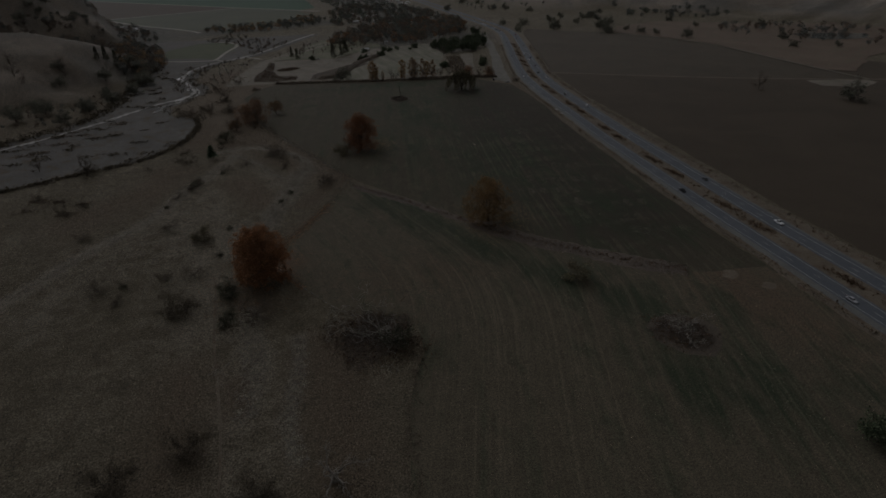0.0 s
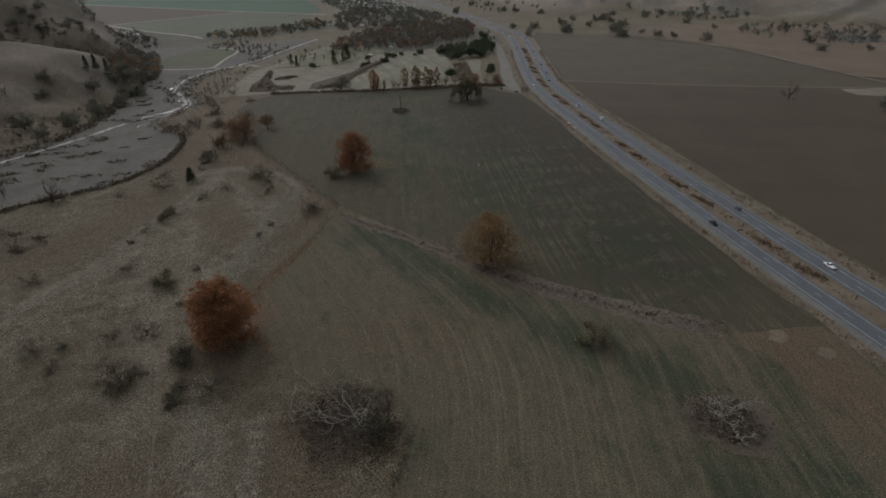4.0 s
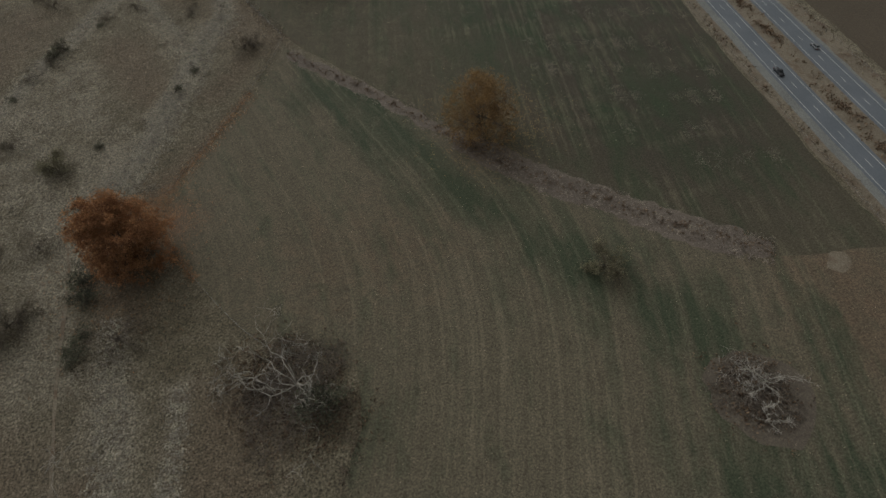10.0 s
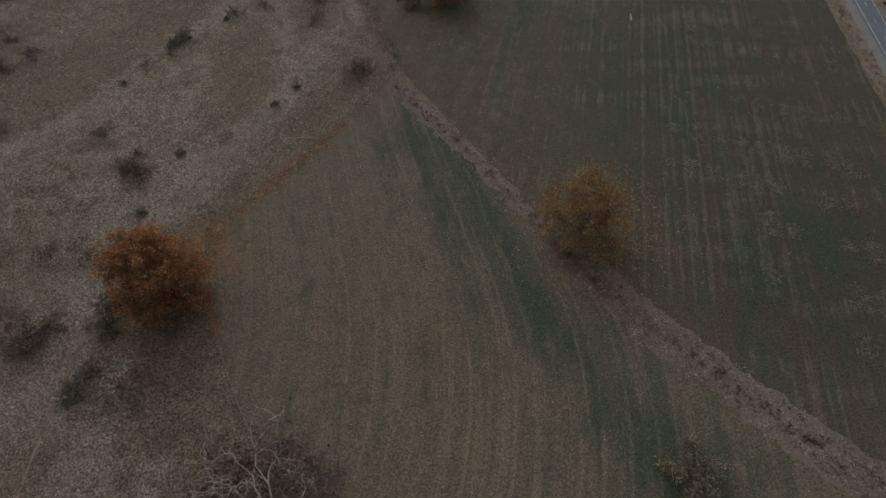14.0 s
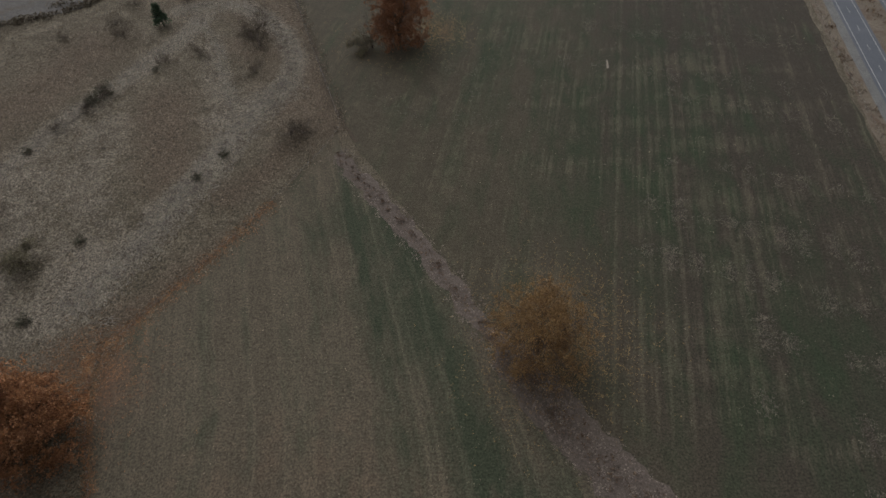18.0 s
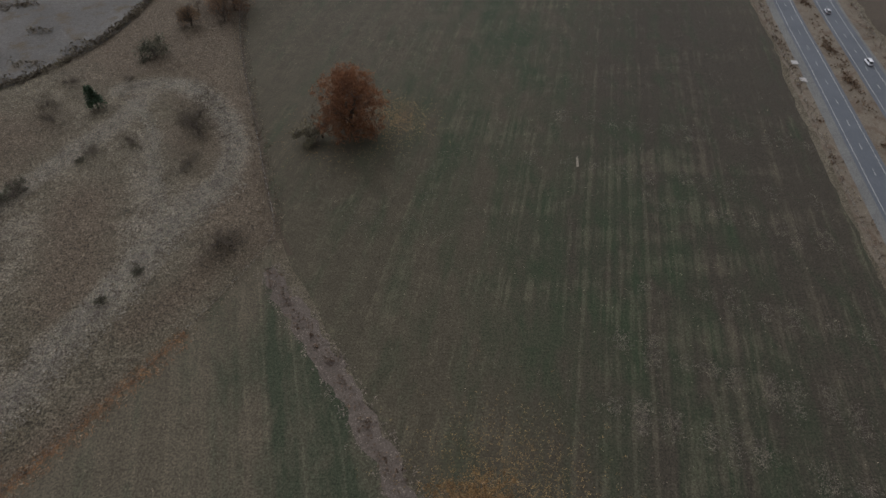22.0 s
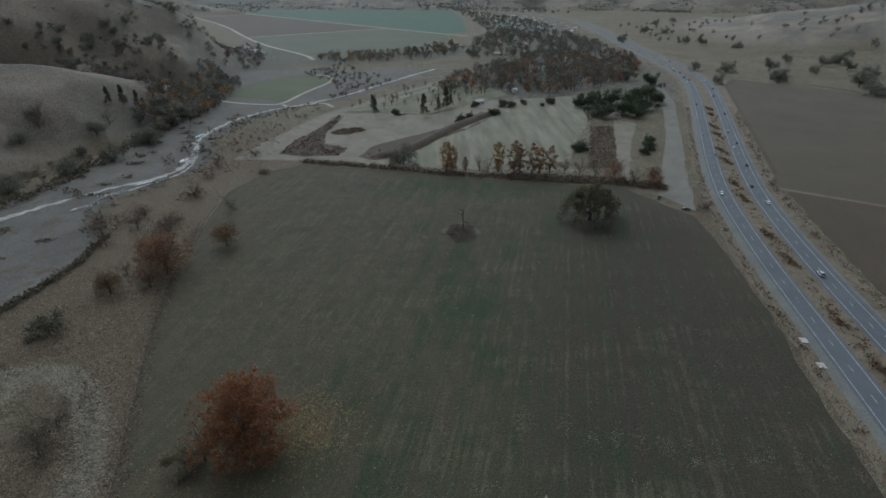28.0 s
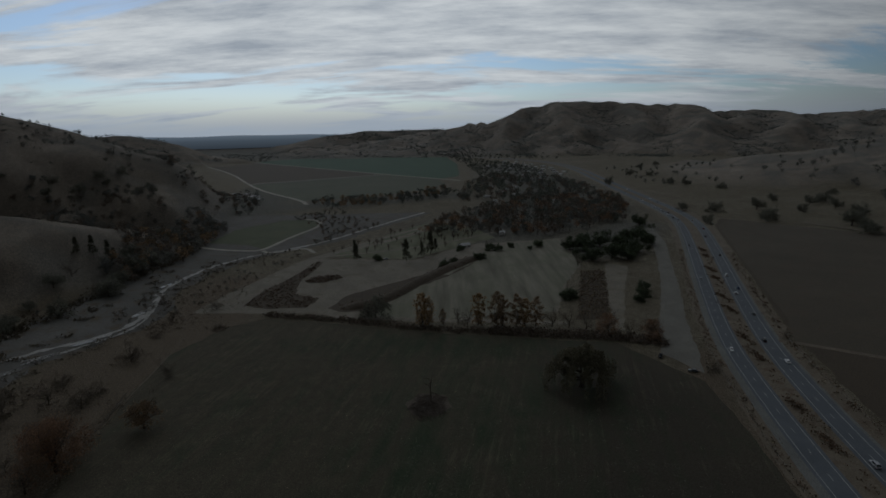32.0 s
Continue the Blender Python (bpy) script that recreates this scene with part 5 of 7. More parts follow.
# ---- weeds, litter and low growth ----
def scatter(name, points, size, mat, label, category, per=7, seed=7, tall=0.6, kind="stuff"):
    """Low tufts of blades or leaf sprays at the given points, as one mesh."""
    r = np.random.RandomState(seed)
    p = np.array(points, float)
    z = np.minimum(land(p[:, 0], p[:, 1]), ground_z(p[:, 0], p[:, 1]) + 0.05)
    c = np.concatenate([p[:, :2], (z + size * (0.3 if tall > 0.25 else 0.12))[:, None]], 1)
    s = r.uniform(0.6, 1.4, len(c))
    cc = np.repeat(c, per, axis=0)
    n = len(cc)
    off = r.normal(0, 1, (n, 3)) * (size * np.repeat(s, per))[:, None] * np.array([0.5, 0.5, tall * 0.5])
    off[:, 2] = np.abs(off[:, 2])
    q = cc + off
    u = r.normal(0, 1, (n, 3))
    u /= np.linalg.norm(u, axis=1, keepdims=True)
    if tall <= 0.25:
        u[:, 2] *= 0.15
        u /= np.linalg.norm(u, axis=1, keepdims=True)
    v = np.cross(u, (0.0, 0.0, 1.0) + r.normal(0, 0.15, (n, 3))) if tall <= 0.25 else np.cross(u, r.normal(0, 1, (n, 3)))
    v /= np.linalg.norm(v, axis=1, keepdims=True)
    w = (size * 0.32 * np.repeat(s, per))[:, None]
    quad = np.stack([q - u * w, q + v * w * 0.6, q + u * w, q - v * w * 0.6], 1).reshape(-1, 3)
    return tagged(new(name, data_of(name, quad, np.arange(4 * n).reshape(-1, 4), mat)), label, category, "", kind)


MAT["weed"] = leafy("weed", (0.055, 0.036, 0.022), (0.13, 0.09, 0.06), 0.15)
MAT["weed_pale"] = leafy("weed_pale", (0.12, 0.1, 0.072), (0.25, 0.21, 0.155), 0.15)
MAT["straw_dry"] = leafy("straw_dry", (0.066, 0.057, 0.044), (0.12, 0.104, 0.081), 0.1)
MAT["weed_straw"] = leafy("weed_straw", (0.078, 0.064, 0.052), (0.155, 0.13, 0.107), 0.1)
MAT["litter"] = leafy("litter", (0.105, 0.055, 0.027), (0.23, 0.125, 0.058), 0.1)
MAT["litter_gold"] = leafy("litter_gold", (0.12, 0.08, 0.03), (0.26, 0.18, 0.08), 0.1)


def beside(line, lo, hi, count, seed):
    r = np.random.RandomState(seed)
    p = lines_at(line, 2.0)
    n = sides(p)
    k = r.randint(0, len(p), count)
    return p[k, :2] + n[k] * r.uniform(lo, hi, (count, 1)) + r.normal(0, 0.6, (count, 2))


def around(x, y, spread, count, seed, stretch=1.0):
    r = np.random.RandomState(seed)
    return np.stack([x + r.normal(0, spread, count), y + r.normal(0, spread * stretch, count)], 1)


def within(poly, count, seed):
    """Chance places inside a polygon."""
    r = np.random.RandomState(seed)
    q = np.array(poly, float)
    out = []
    while len(out) < count:
        x, y = r.uniform(q[:, 0].min(), q[:, 0].max()), r.uniform(q[:, 1].min(), q[:, 1].max())
        hit = False
        for (x1, y1), (x2, y2) in zip(q, np.roll(q, -1, axis=0)):
            if (y1 > y) != (y2 > y) and x < (x2 - x1) * (y - y1) / (y2 - y1) + x1:
                hit = not hit
        if hit:
            out.append((x, y))
    return np.array(out)


FENCE = [(-101, 345), (-96, 310), (-85, 263), (-69, 217), (-53, 172), (-42, 142), (-40, 134), (-58, 100), (-71, 80), (-94, 46), (-88, 31), (-81, 16), (-70, -4), (-62, -14)]
scatter("leaf_litter", np.concatenate([beside(FENCE[7:10], -1.1, 0.9, 900, 1), beside(FENCE[7:10], -4, 2.5, 700, 131), beside(FENCE[9:12], -1.0, 1.0, 700, 4), around(-93, 44, 7, 1900, 2), around(-102, 24, 11, 900, 3)]), 0.42, "litter", "fallen rust-red leaves along the fence", "leaf litter", 4, 5, 0.2)
scatter("leaf_litter", np.concatenate([around(27, 56, 11, 2600, 5), around(20, 43, 9, 900, 6), around(-8, 199, 8, 2600, 7), around(-28, 191, 11, 900, 8)]), 0.42, "litter_gold", "fallen golden leaves on the field", "leaf litter", 3, 6, 0.2)
scatter("dead_tree_undergrowth", np.concatenate([around(-57, -28, 8, 700, 61), around(-66, -20, 6, 400, 62), around(-52, -36, 6, 350, 63)]), 0.9, "weed", "dark undergrowth beneath the great dead tree", "undergrowth", 4, 64, 0.5)
scatter("brush_undergrowth", around(52, -63, 5, 400, 65), 0.9, "weed", "brown undergrowth about the brush pile", "undergrowth", 6, 66, 0.6)
scatter("edge_weeds", np.concatenate([beside(FENCE[:7], -3.5, 4, 800, 67), beside([(-62, -14), (-50, -16), (-43, -42), (-56, -70), (-66, -110), (-80, -160)], -2.5, 2.5, 900, 68)]), 0.6, "leaf_brown", "brown weeds along the edge of the fields", "weeds", 4, 69, 0.5)
scatter("edge_weeds", beside(FENCE[:11], -3.5, 3.5, 1600, 75), 0.6, "weed_pale", "pale dry weeds along the edge of the fields", "weeds", 4, 76, 0.5)
strip("ditch", DITCH, -2.6, 2.6, "ditch_soil", 0.07, "shallow dirt ditch with brown weeds between the fields", "ditch", 2.5, 1.3)
strip("ditch", DITCH[2:-1] + [(78, -23)], -5.6, 5.6, "ditch_soil", 0.078, "broad end of the dirt ditch with straw and weeds", "ditch", 2.0, 1.2)
scatter("ditch_weeds", np.concatenate([beside(DITCH, -1.4, 1.6, 330, 9), beside(DITCH[2:], -4.2, 4.2, 110, 19)]), 0.8, "weed", "brown weeds in the ditch", "weeds", 6, 8, 0.7)
scatter("ditch_weeds", np.concatenate([beside(DITCH, -4.2, 4.2, 1300, 10), beside(DITCH[2:], -5.6, 5.6, 1500, 20)]), 0.7, "weed_straw", "pale straw in the ditch", "weeds", 4, 9, 0.2)
_road = C1[:13]
scatter("median_weeds", np.concatenate([beside(_road, 7, 13, 420, 11)] + [around(a[0] + 10, a[1], 1.2, 60, 30 + k, 4.0) for k, a in enumerate(lines_at(_road, 26)[2:36]) if k % 3]), 1.1, "weed", "dark brown weeds on the median", "weeds", 6, 10, 0.6)
scatter("verge_weeds", np.concatenate([beside(_road, -13.5, -9.5, 1100, 12), beside(_road, 29, 36, 900, 13)]), 0.8, "weed_pale", "dry straw along the highway's verges", "weeds", 5, 11, 0.5)
scatter("verge_weeds", np.concatenate([beside(_road, -13, -10, 160, 14), beside(_road, 31, 35.5, 260, 15)]), 1.2, "weed", "brown weeds along the highway's verges", "weeds", 7, 12, 0.7)
SCARP = [(x, y) for x, y in zip(SCARP_X, SCARP_Y) if 150 <= y <= 640]
scatter("bank_scrub", np.concatenate([beside(SCARP[:7], -0.5, 3, 1000, 16), beside(SCARP[6:], -6, 9, 260, 17)]), 1.5, "scrub", "dark scrub along the river bank", "scrub", 8, 13, 0.8)
_bedpoly = _a + _b[::-1]
scatter("riverbed_scrub", np.concatenate([around(x, y, 3.5, 14, 300 + k, 0.5) for k, (x, y) in enumerate(within([q for q in _bedpoly if q[1] < 640], 80, 18))]), 1.5, "scrub", "scattered grey scrub on the riverbed", "scrub", 7, 14, 0.7)
PASTURE = [(-42, 130), (-60, 95), (-95, 45), (-72, -8), (-62, -60), (-75, -130), (-130, -160), (-230, -60), (-260, 60), (-260, 150), (-180, 200), (-150, 240), (-140, 300), (-105, 300), (-70, 215)]
scatter("grass_tufts", within(PASTURE, 16000, 20), 0.55, "weed_pale", "tufts of dry grass on the pasture", "grass", 3, 15, 0.5)
scatter("grass_tufts", within(PASTURE, 9000, 21), 0.55, "weed", "brown tufts of dead grass on the pasture", "grass", 3, 16, 0.5)


MAT["tussock"] = leafy("tussock", (0.115, 0.102, 0.08), (0.225, 0.203, 0.163), 0.05)
scatter("pale_tussocks", np.concatenate([beside(RIM, -2.6, 2.6, 3000, 201), beside(RIM[6:], -9, 5, 2200, 202), beside(WORN, -3, 3, 2200, 203), beside([(-115, 210), (-98, 190), (-90, 165), (-80, 146)], -2, 2, 900, 204),
                                         beside([(-85, -18), (-86, -32), (-88, -44), (-92, -57), (-90, -75)], -2.5, 2.5, 900, 205), beside([(-102, 8), (-103, -10), (-100, -24), (-104, -52)], -4, 4, 1200, 206)]), 0.75, "tussock", "bleached tussocks of worn grass on the hummock's rim", "grass", 3, 207, 0.2)


# ---- straw strips dropped in rows across the field ----
def straw_rows(bands, seed):
    r = np.random.RandomState(seed)
    out = []
    for (x1, y1), (x2, y2), thick in bands:
        n = int(math.hypot(x2 - x1, y2 - y1) / 6.5)
        for k in range(n):
            if r.uniform() < 0.2:
                continue
            t = (k + r.uniform(-0.25, 0.25)) / n
            cx, cy, length = x1 + (x2 - x1) * t, y1 + (y2 - y1) * t + r.normal(0, 1.2), r.uniform(3, 10)
            m = int(length * r.uniform(16, 42) * thick)
            u = r.uniform(-0.5, 0.5, m) * length
            out.append(np.stack([cx + u * 0.22 + r.normal(0, 1.5, m), cy + u + r.normal(0, 0.8, m)], 1))
    return np.concatenate(out)


scatter("straw_strips", straw_rows([((82, 152), (150, 127), 0.5), ((72, 119), (140, 94), 0.6), ((62, 97), (134, 70), 0.9), ((56, 79), (126, 53), 1.1), ((66, 57), (118, 38), 1.0), ((72, 34), (108, 22), 0.6), ((40, 175), (150, 150), 0.4), ((60, 200), (155, 180), 0.4), ((86, 12), (118, 4), 0.5)], 111), 0.42,
        "straw_dry", "pale straw left in strips across the field", "straw", 3, 112, 0.15)
scatter("straw_strips", straw_rows([((-40, 240 + 12 * k), (140, 215 + 12 * k), 0.16) for k in range(10)] + [((-30, 150 + 14 * k), (40, 130 + 14 * k), 0.2) for k in range(5)], 113), 0.42,
        "straw_dry", "thin straw left in strips across the field", "straw", 2, 114, 0.15)
scatter("straw_strips", straw_rows([((-99, 326 + 15 * k), (-34, 312 + 15 * k), 0.3) for k in range(8)], 118), 0.42, "straw_dry", "thin straw left in strips by the field's western edge", "straw", 2, 119, 0.15)
scatter("field_weeds", np.concatenate([within([(-30, 130), (-90, 300), (-95, 400), (100, 400), (165, 350), (130, 60), (60, 20)], 3500, 115), within([(-60, 90), (-85, 35), (-40, -30), (-60, -200), (100, -200), (100, -45), (30, 10)], 3500, 116)]), 0.4,
        "weed_pale", "specks of dry stubble on the fields", "stubble", 2, 117, 0.3)


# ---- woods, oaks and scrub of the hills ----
# these two leaf tones are paled and greyed: distance haze put into the colour
MAT["leaf_hazed"] = leafy("leaf_hazed", (0.078, 0.082, 0.076), (0.145, 0.15, 0.138), 0.3)
MAT["leaf_hill_hazed"] = leafy("leaf_hill_hazed", (0.095, 0.092, 0.08), (0.165, 0.16, 0.142), 0.25)
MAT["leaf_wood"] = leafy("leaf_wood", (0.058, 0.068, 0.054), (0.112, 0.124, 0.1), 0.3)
for _k in range(2):
    grow("grove_oak_%d" % _k, 36 + _k, 11, 8, 9, "leaf_green", 4200, 0.42, 2.0, twigs=3, extra=50, bole=0.18, radius=0.4, rise=0.8)
OAKS_EAST = [(403, 872), (441, 855), (554, 1191), (539, 1232), (593, 1124), (509, 867), (469, 775), (480, 790), (576, 938), (557, 839), (653, 934), (609, 901), (640, 920), (724, 1010), (544, 733), (560, 745),
             (527, 682), (535, 700), (387, 766), (617, 813), (620, 862), (631, 1651), (698, 1703), (524, 1432), (414, 1254), (566, 1417)]
for _i, (_x, _y) in enumerate(OAKS_EAST):
    plant("oak_%d" % (_i % 3), "oak_tree", _x, _y, "dark evergreen oak on the dry eastern slope", "tree", 0.95 + 0.05 * (_i * 7 % 9), "oaks on the eastern slope")
OAKS_WEST = [(-446, 699), (-415, 733), (-404, 708), (-388, 737), (-383, 771), (-372, 767), (-369, 795), (-339, 802), (-320, 775), (-337, 770), (-288, 489), (-251, 501), (-284, 462), (-247, 560), (-253, 662)]
for _i, (_x, _y) in enumerate(OAKS_WEST):
    plant("oak_%d" % (_i % 3), "oak_tree", _x, _y, "dark oak on the bare western hill", "tree", 0.6 + 0.05 * (_i * 5 % 8), "oaks on the western hill")
for _i, (_x, _y) in enumerate([(-219, 462), (-215, 512), (-240, 583), (-225, 566), (-233, 431), (-246, 393), (-212, 505), (-228, 590), (-221, 535)]):
    plant("oak_%d" % (_i % 3), "oak_tree", _x, _y, "dense dark oak at the foot of the western hill", "tree", 0.95 + 0.08 * (_i % 4), "oaks at the hill's foot")


def woodland(name, poly, count, seed, mats, label, lo=7, hi=13, wide=0.42):
    """Far trees that nobody could count: many trunks and leafy crowns, a mesh for each colour."""
    r = np.random.RandomState(seed)
    p = within(poly, count, seed)
    z = np.minimum(land(p[:, 0], p[:, 1]), ground_z(p[:, 0], p[:, 1]))
    pick = r.randint(0, len(mats), count)
    for k, mat in enumerate(mats):
        centres, size = [], []
        trunks = []
        for (x, y), h0 in zip(p[pick == k], z[pick == k]):
            h = r.uniform(lo, hi)
            trunks.append([(x, y, h0 - 0.3, h * 0.03), (x + r.normal(0, 0.3), y, h0 + h * 0.6, h * 0.012)])
            for _ in range(9):
                w = r.normal(0, 1, 3)
                w /= np.linalg.norm(w)
                centres.append((x + w[0] * h * wide * 0.7, y + w[1] * h * wide * 0.7, h0 + h * 0.6 + w[2] * h * 0.27))
                size.append(h)
        quad, face = leaves(r, centres, 22, float(np.mean(size)) * 0.06, float(np.mean(size)) * wide * 0.5, 0.85)
        tagged(new(name, data_of(name, quad, face, mat)), label, "woodland", "", "stuff")
        tagged(new(name + "_trunks", data_of(name + "_trunks", *tubes(trunks, 3), "bark")), "thin brown trunks of the far trees", "woodland", "", "stuff")


woodland("roadside_grove", [(170, 600), (178, 650), (200, 690), (262, 690), (292, 770), (318, 770), (270, 640), (248, 600), (205, 580)], 24, 1, ["leaf_green"], "dense green oak grove behind the lot", 7, 11)
woodland("river_wood", [(-255, 600), (-240, 540), (-215, 540), (-205, 620), (-235, 800), (-290, 830)], 120, 2, ["leaf_brown", "leaf_hazed", "leaf_hill_hazed", "leaf_tan"], "brown winter wood by the river", 9, 16)
woodland("camp_wood", [(20, 700), (170, 705), (290, 790), (330, 900), (360, 1040), (200, 1050), (60, 860)], 460, 3, ["leaf_brown", "leaf_wood", "leaf_hazed", "leaf_russet", "leaf_brown"], "brown winter wood about the camp", 8, 16, 0.5)
woodland("settlement_wood", [(70, 1000), (200, 1040), (340, 1040), (352, 1200), (330, 1440), (160, 1520), (105, 1330)], 380, 4, ["leaf_hazed", "leaf_brown", "leaf_wood"], "dark trees among the valley settlement", 8, 15, 0.5)
woodland("settlement_wood", [(150, 1520), (300, 1460), (345, 1620), (300, 1950), (190, 2330), (90, 2600), (60, 2600), (125, 2000)], 300, 24, ["leaf_hazed", "leaf_wood"], "thin trees along the valley settlement", 7, 12, 0.5)
woodland("settlement_wood", [(-60, 2650), (100, 2620), (200, 2400), (420, 2250), (560, 2260), (300, 2700), (-200, 3100)], 170, 25, ["leaf_hazed"], "tree belt where the highway bends away", 8, 13)
woodland("field_hedge", [(-190, 1030), (-120, 1060), (-50, 1110), (50, 1230), (80, 1130), (20, 1020), (-60, 980), (-140, 960)], 130, 5, ["leaf_wood", "leaf_hazed", "leaf_tan"], "tree belt below the far fields", 8, 15)
woodland("hill_foot_wood", [(-450, 1000), (-360, 1250), (-290, 1060), (-260, 960), (-245, 900), (-330, 850)], 110, 6, ["leaf_hazed", "leaf_brown"], "dark trees at the foot of the western hill", 7, 13)
woodland("gully_wood", [(-430, 720), (-330, 800), (-250, 700), (-255, 610), (-330, 625), (-440, 640)], 200, 14, ["leaf_hill_hazed", "leaf_hazed", "leaf_brown"], "dark leafless wood in the western gully", 6, 11)
woodland("west_slope_brush", [(-700, 720), (-470, 870), (-380, 930), (-340, 890), (-480, 760), (-640, 640)], 170, 15, ["leaf_hill_hazed", "leaf_hazed"], "dark brush on the western slope", 4, 8)
woodland("west_oaks", [(-700, 620), (-420, 860), (-330, 950), (-330, 860), (-480, 720), (-640, 560)], 50, 7, ["leaf_hill_hazed"], "oaks scattered over the western hill", 6, 10)
woodland("east_oaks", [(700, 1130), (780, 1420), (1020, 1300), (1300, 1000), (1200, 800), (900, 950)], 120, 8, ["leaf_hazed"], "oaks scattered over the eastern hill", 9, 14)
woodland("slope_oaks", [(480, 1150), (520, 1700), (760, 1700), (760, 1420), (650, 1150)], 50, 9, ["leaf_hazed"], "oaks scattered over the eastern slope", 8, 13)
woodland("far_field_oaks", [(700, 560), (760, 700), (1000, 560), (1000, 300), (800, 330)], 90, 10, ["leaf_hazed", "leaf_brown"], "oaks beyond the ploughed field", 9, 15)
woodland("river_bushes", [(-95, 660), (-30, 800), (-130, 960), (-170, 860), (-110, 780)], 120, 12, ["leaf_brown", "leaf_hill_hazed"], "grey-brown bushes by the far riverbed", 3, 7)
woodland("upper_river_bushes", [(-130, 440), (-180, 440), (-190, 560), (-110, 660), (-85, 640), (-105, 560)], 110, 13, ["leaf_brown", "leaf_hill_hazed"], "grey-brown bushes along the riverbed", 2, 5)
for _i, (_x, _y) in enumerate([(180, 635), (193, 634), (215, 648), (229, 634), (242, 620), (263, 647), (190, 588), (211, 596), (224, 590), (268, 676), (298, 762), (250, 665), (232, 610), (200, 655)]):
    plant("grove_oak_%d" % (_i % 2), "grove_oak", _x, _y, "dense green oak in the roadside grove", "tree", 1.1 + 0.06 * (_i % 4), "grove oaks")


def mountain_scrub(name, poly, count, seed, size, label):
    p = within(poly, count, seed)
    fold = 1.6 * (0.45 - spurs(p[:, 0], p[:, 1])) if size == 6 else 0.0
    keep = fold + waves(p[:, 0], p[:, 1], 260, seed) * 0.7 + 0.6 * waves(p[:, 0], p[:, 1], 70, seed + 1) + np.random.RandomState(seed).normal(0, 0.4, len(p)) > 0.25
    scatter(name, p[keep], size, "scrub_hazed", label, "scrub", 4, seed, 0.7)


# chaparral leaf tinted pale blue-grey, painting the mountain's haze into it
MAT["scrub_hazed"] = leafy("scrub_hazed", (0.08, 0.092, 0.09), (0.135, 0.148, 0.142), 0.2)
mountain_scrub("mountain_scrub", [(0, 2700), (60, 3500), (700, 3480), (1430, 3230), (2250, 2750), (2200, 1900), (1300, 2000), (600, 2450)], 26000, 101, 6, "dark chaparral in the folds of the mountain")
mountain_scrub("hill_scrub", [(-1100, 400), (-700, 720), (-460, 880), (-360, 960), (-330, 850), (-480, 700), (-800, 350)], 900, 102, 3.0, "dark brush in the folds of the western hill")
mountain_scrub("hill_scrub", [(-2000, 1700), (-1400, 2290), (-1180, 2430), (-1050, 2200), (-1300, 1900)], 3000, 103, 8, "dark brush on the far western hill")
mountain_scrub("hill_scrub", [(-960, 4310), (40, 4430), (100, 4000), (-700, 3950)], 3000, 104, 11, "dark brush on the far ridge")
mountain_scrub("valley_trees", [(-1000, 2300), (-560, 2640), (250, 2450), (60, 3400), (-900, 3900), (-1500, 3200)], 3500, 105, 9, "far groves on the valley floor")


# ---- river terrace, hill foot and eastern pasture ----
scatter("hummock_scrub", beside([(-124, 251), (-107, 234), (-90, 223), (-78, 207), (-69, 182), (-60, 162)], -2.5, 2.5, 200, 131), 0.7, "leaf_brown", "dark weeds in a curve about the grassy hummock", "weeds", 5, 132, 0.5)
for _k, (_x, _y, _l) in enumerate([(-259, 264, 8), (-249, 268, 6), (-233, 308, 7), (-242, 287, 9), (-221, 296, 6), (-206, 298, 5), (-210, 333, 7), (-228, 195, 8), (-222, 202, 6), (-219, 162, 8), (-224, 150, 6), (-210, 156, 5), (-194, 148, 4), (-200, 136, 5), (-177, 326, 5), (-185, 306, 3), (-250, 310, 7), (-240, 320, 6)]):
    scatter("bed_scrub", around(_x, _y, _l * 0.6, 11 * _l, 140 + _k, 0.45), 0.9, "leaf_brown", "low grey-brown scrub on the riverbed", "scrub", 5, 170 + _k, 0.6)
for _x, _y, _s in ((-264, 549, 0.7), (-258, 560, 0.8), (-250, 568, 0.75), (-245, 568, 0.6)):
    plant("cypress", "conifer", _x, _y, "dark conifer at the foot of the western hill", "tree", _s, "hill foot conifers")
for _i, (_x, _y, _s) in enumerate(((-279, 386, 1.1), (-289, 401, 0.9), (-295, 364, 1.1), (-257, 357, 0.8), (-250, 399, 0.7), (-236, 439, 0.8), (-246, 469, 0.6))):
    plant("oak_%d" % (_i % 3), "oak_tree", _x, _y, "dense dark oak at the foot of the western hill", "tree", _s, "oaks at the hill's foot")
for _i, (_x, _y) in enumerate(((-287, 495), (-282, 483), (-253, 524), (-308, 447), (-327, 484), (-317, 456))):
    plant("bare_tree", "bare_oak", _x, _y, "bare grey oak on the western hill", "tree", 0.9 + 0.08 * (_i % 3), "bare hill oaks")
plant("bare_tree", "bare_tree", -204, 201, "leafless grey tree on the riverbank", "tree", 1.2, "bare trees")
plant("bare_tree", "bare_tree", -238, 223, "leafless grey tree on the riverbank", "tree", 0.9, "bare trees")
woodland("hill_foot_thicket", [(-300, 330), (-262, 345), (-240, 400), (-228, 460), (-238, 470), (-262, 420), (-300, 385)], 40, 16, ["leaf_brown", "leaf_hazed"], "dark thicket along the foot of the western hill", 3, 6)
woodland("pasture_grove", [(729, 930), (759, 872), (812, 826), (880, 760), (950, 830), (804, 1000)], 60, 17, ["leaf_wood", "leaf_hazed"], "dark grove on the eastern pasture", 9, 15)
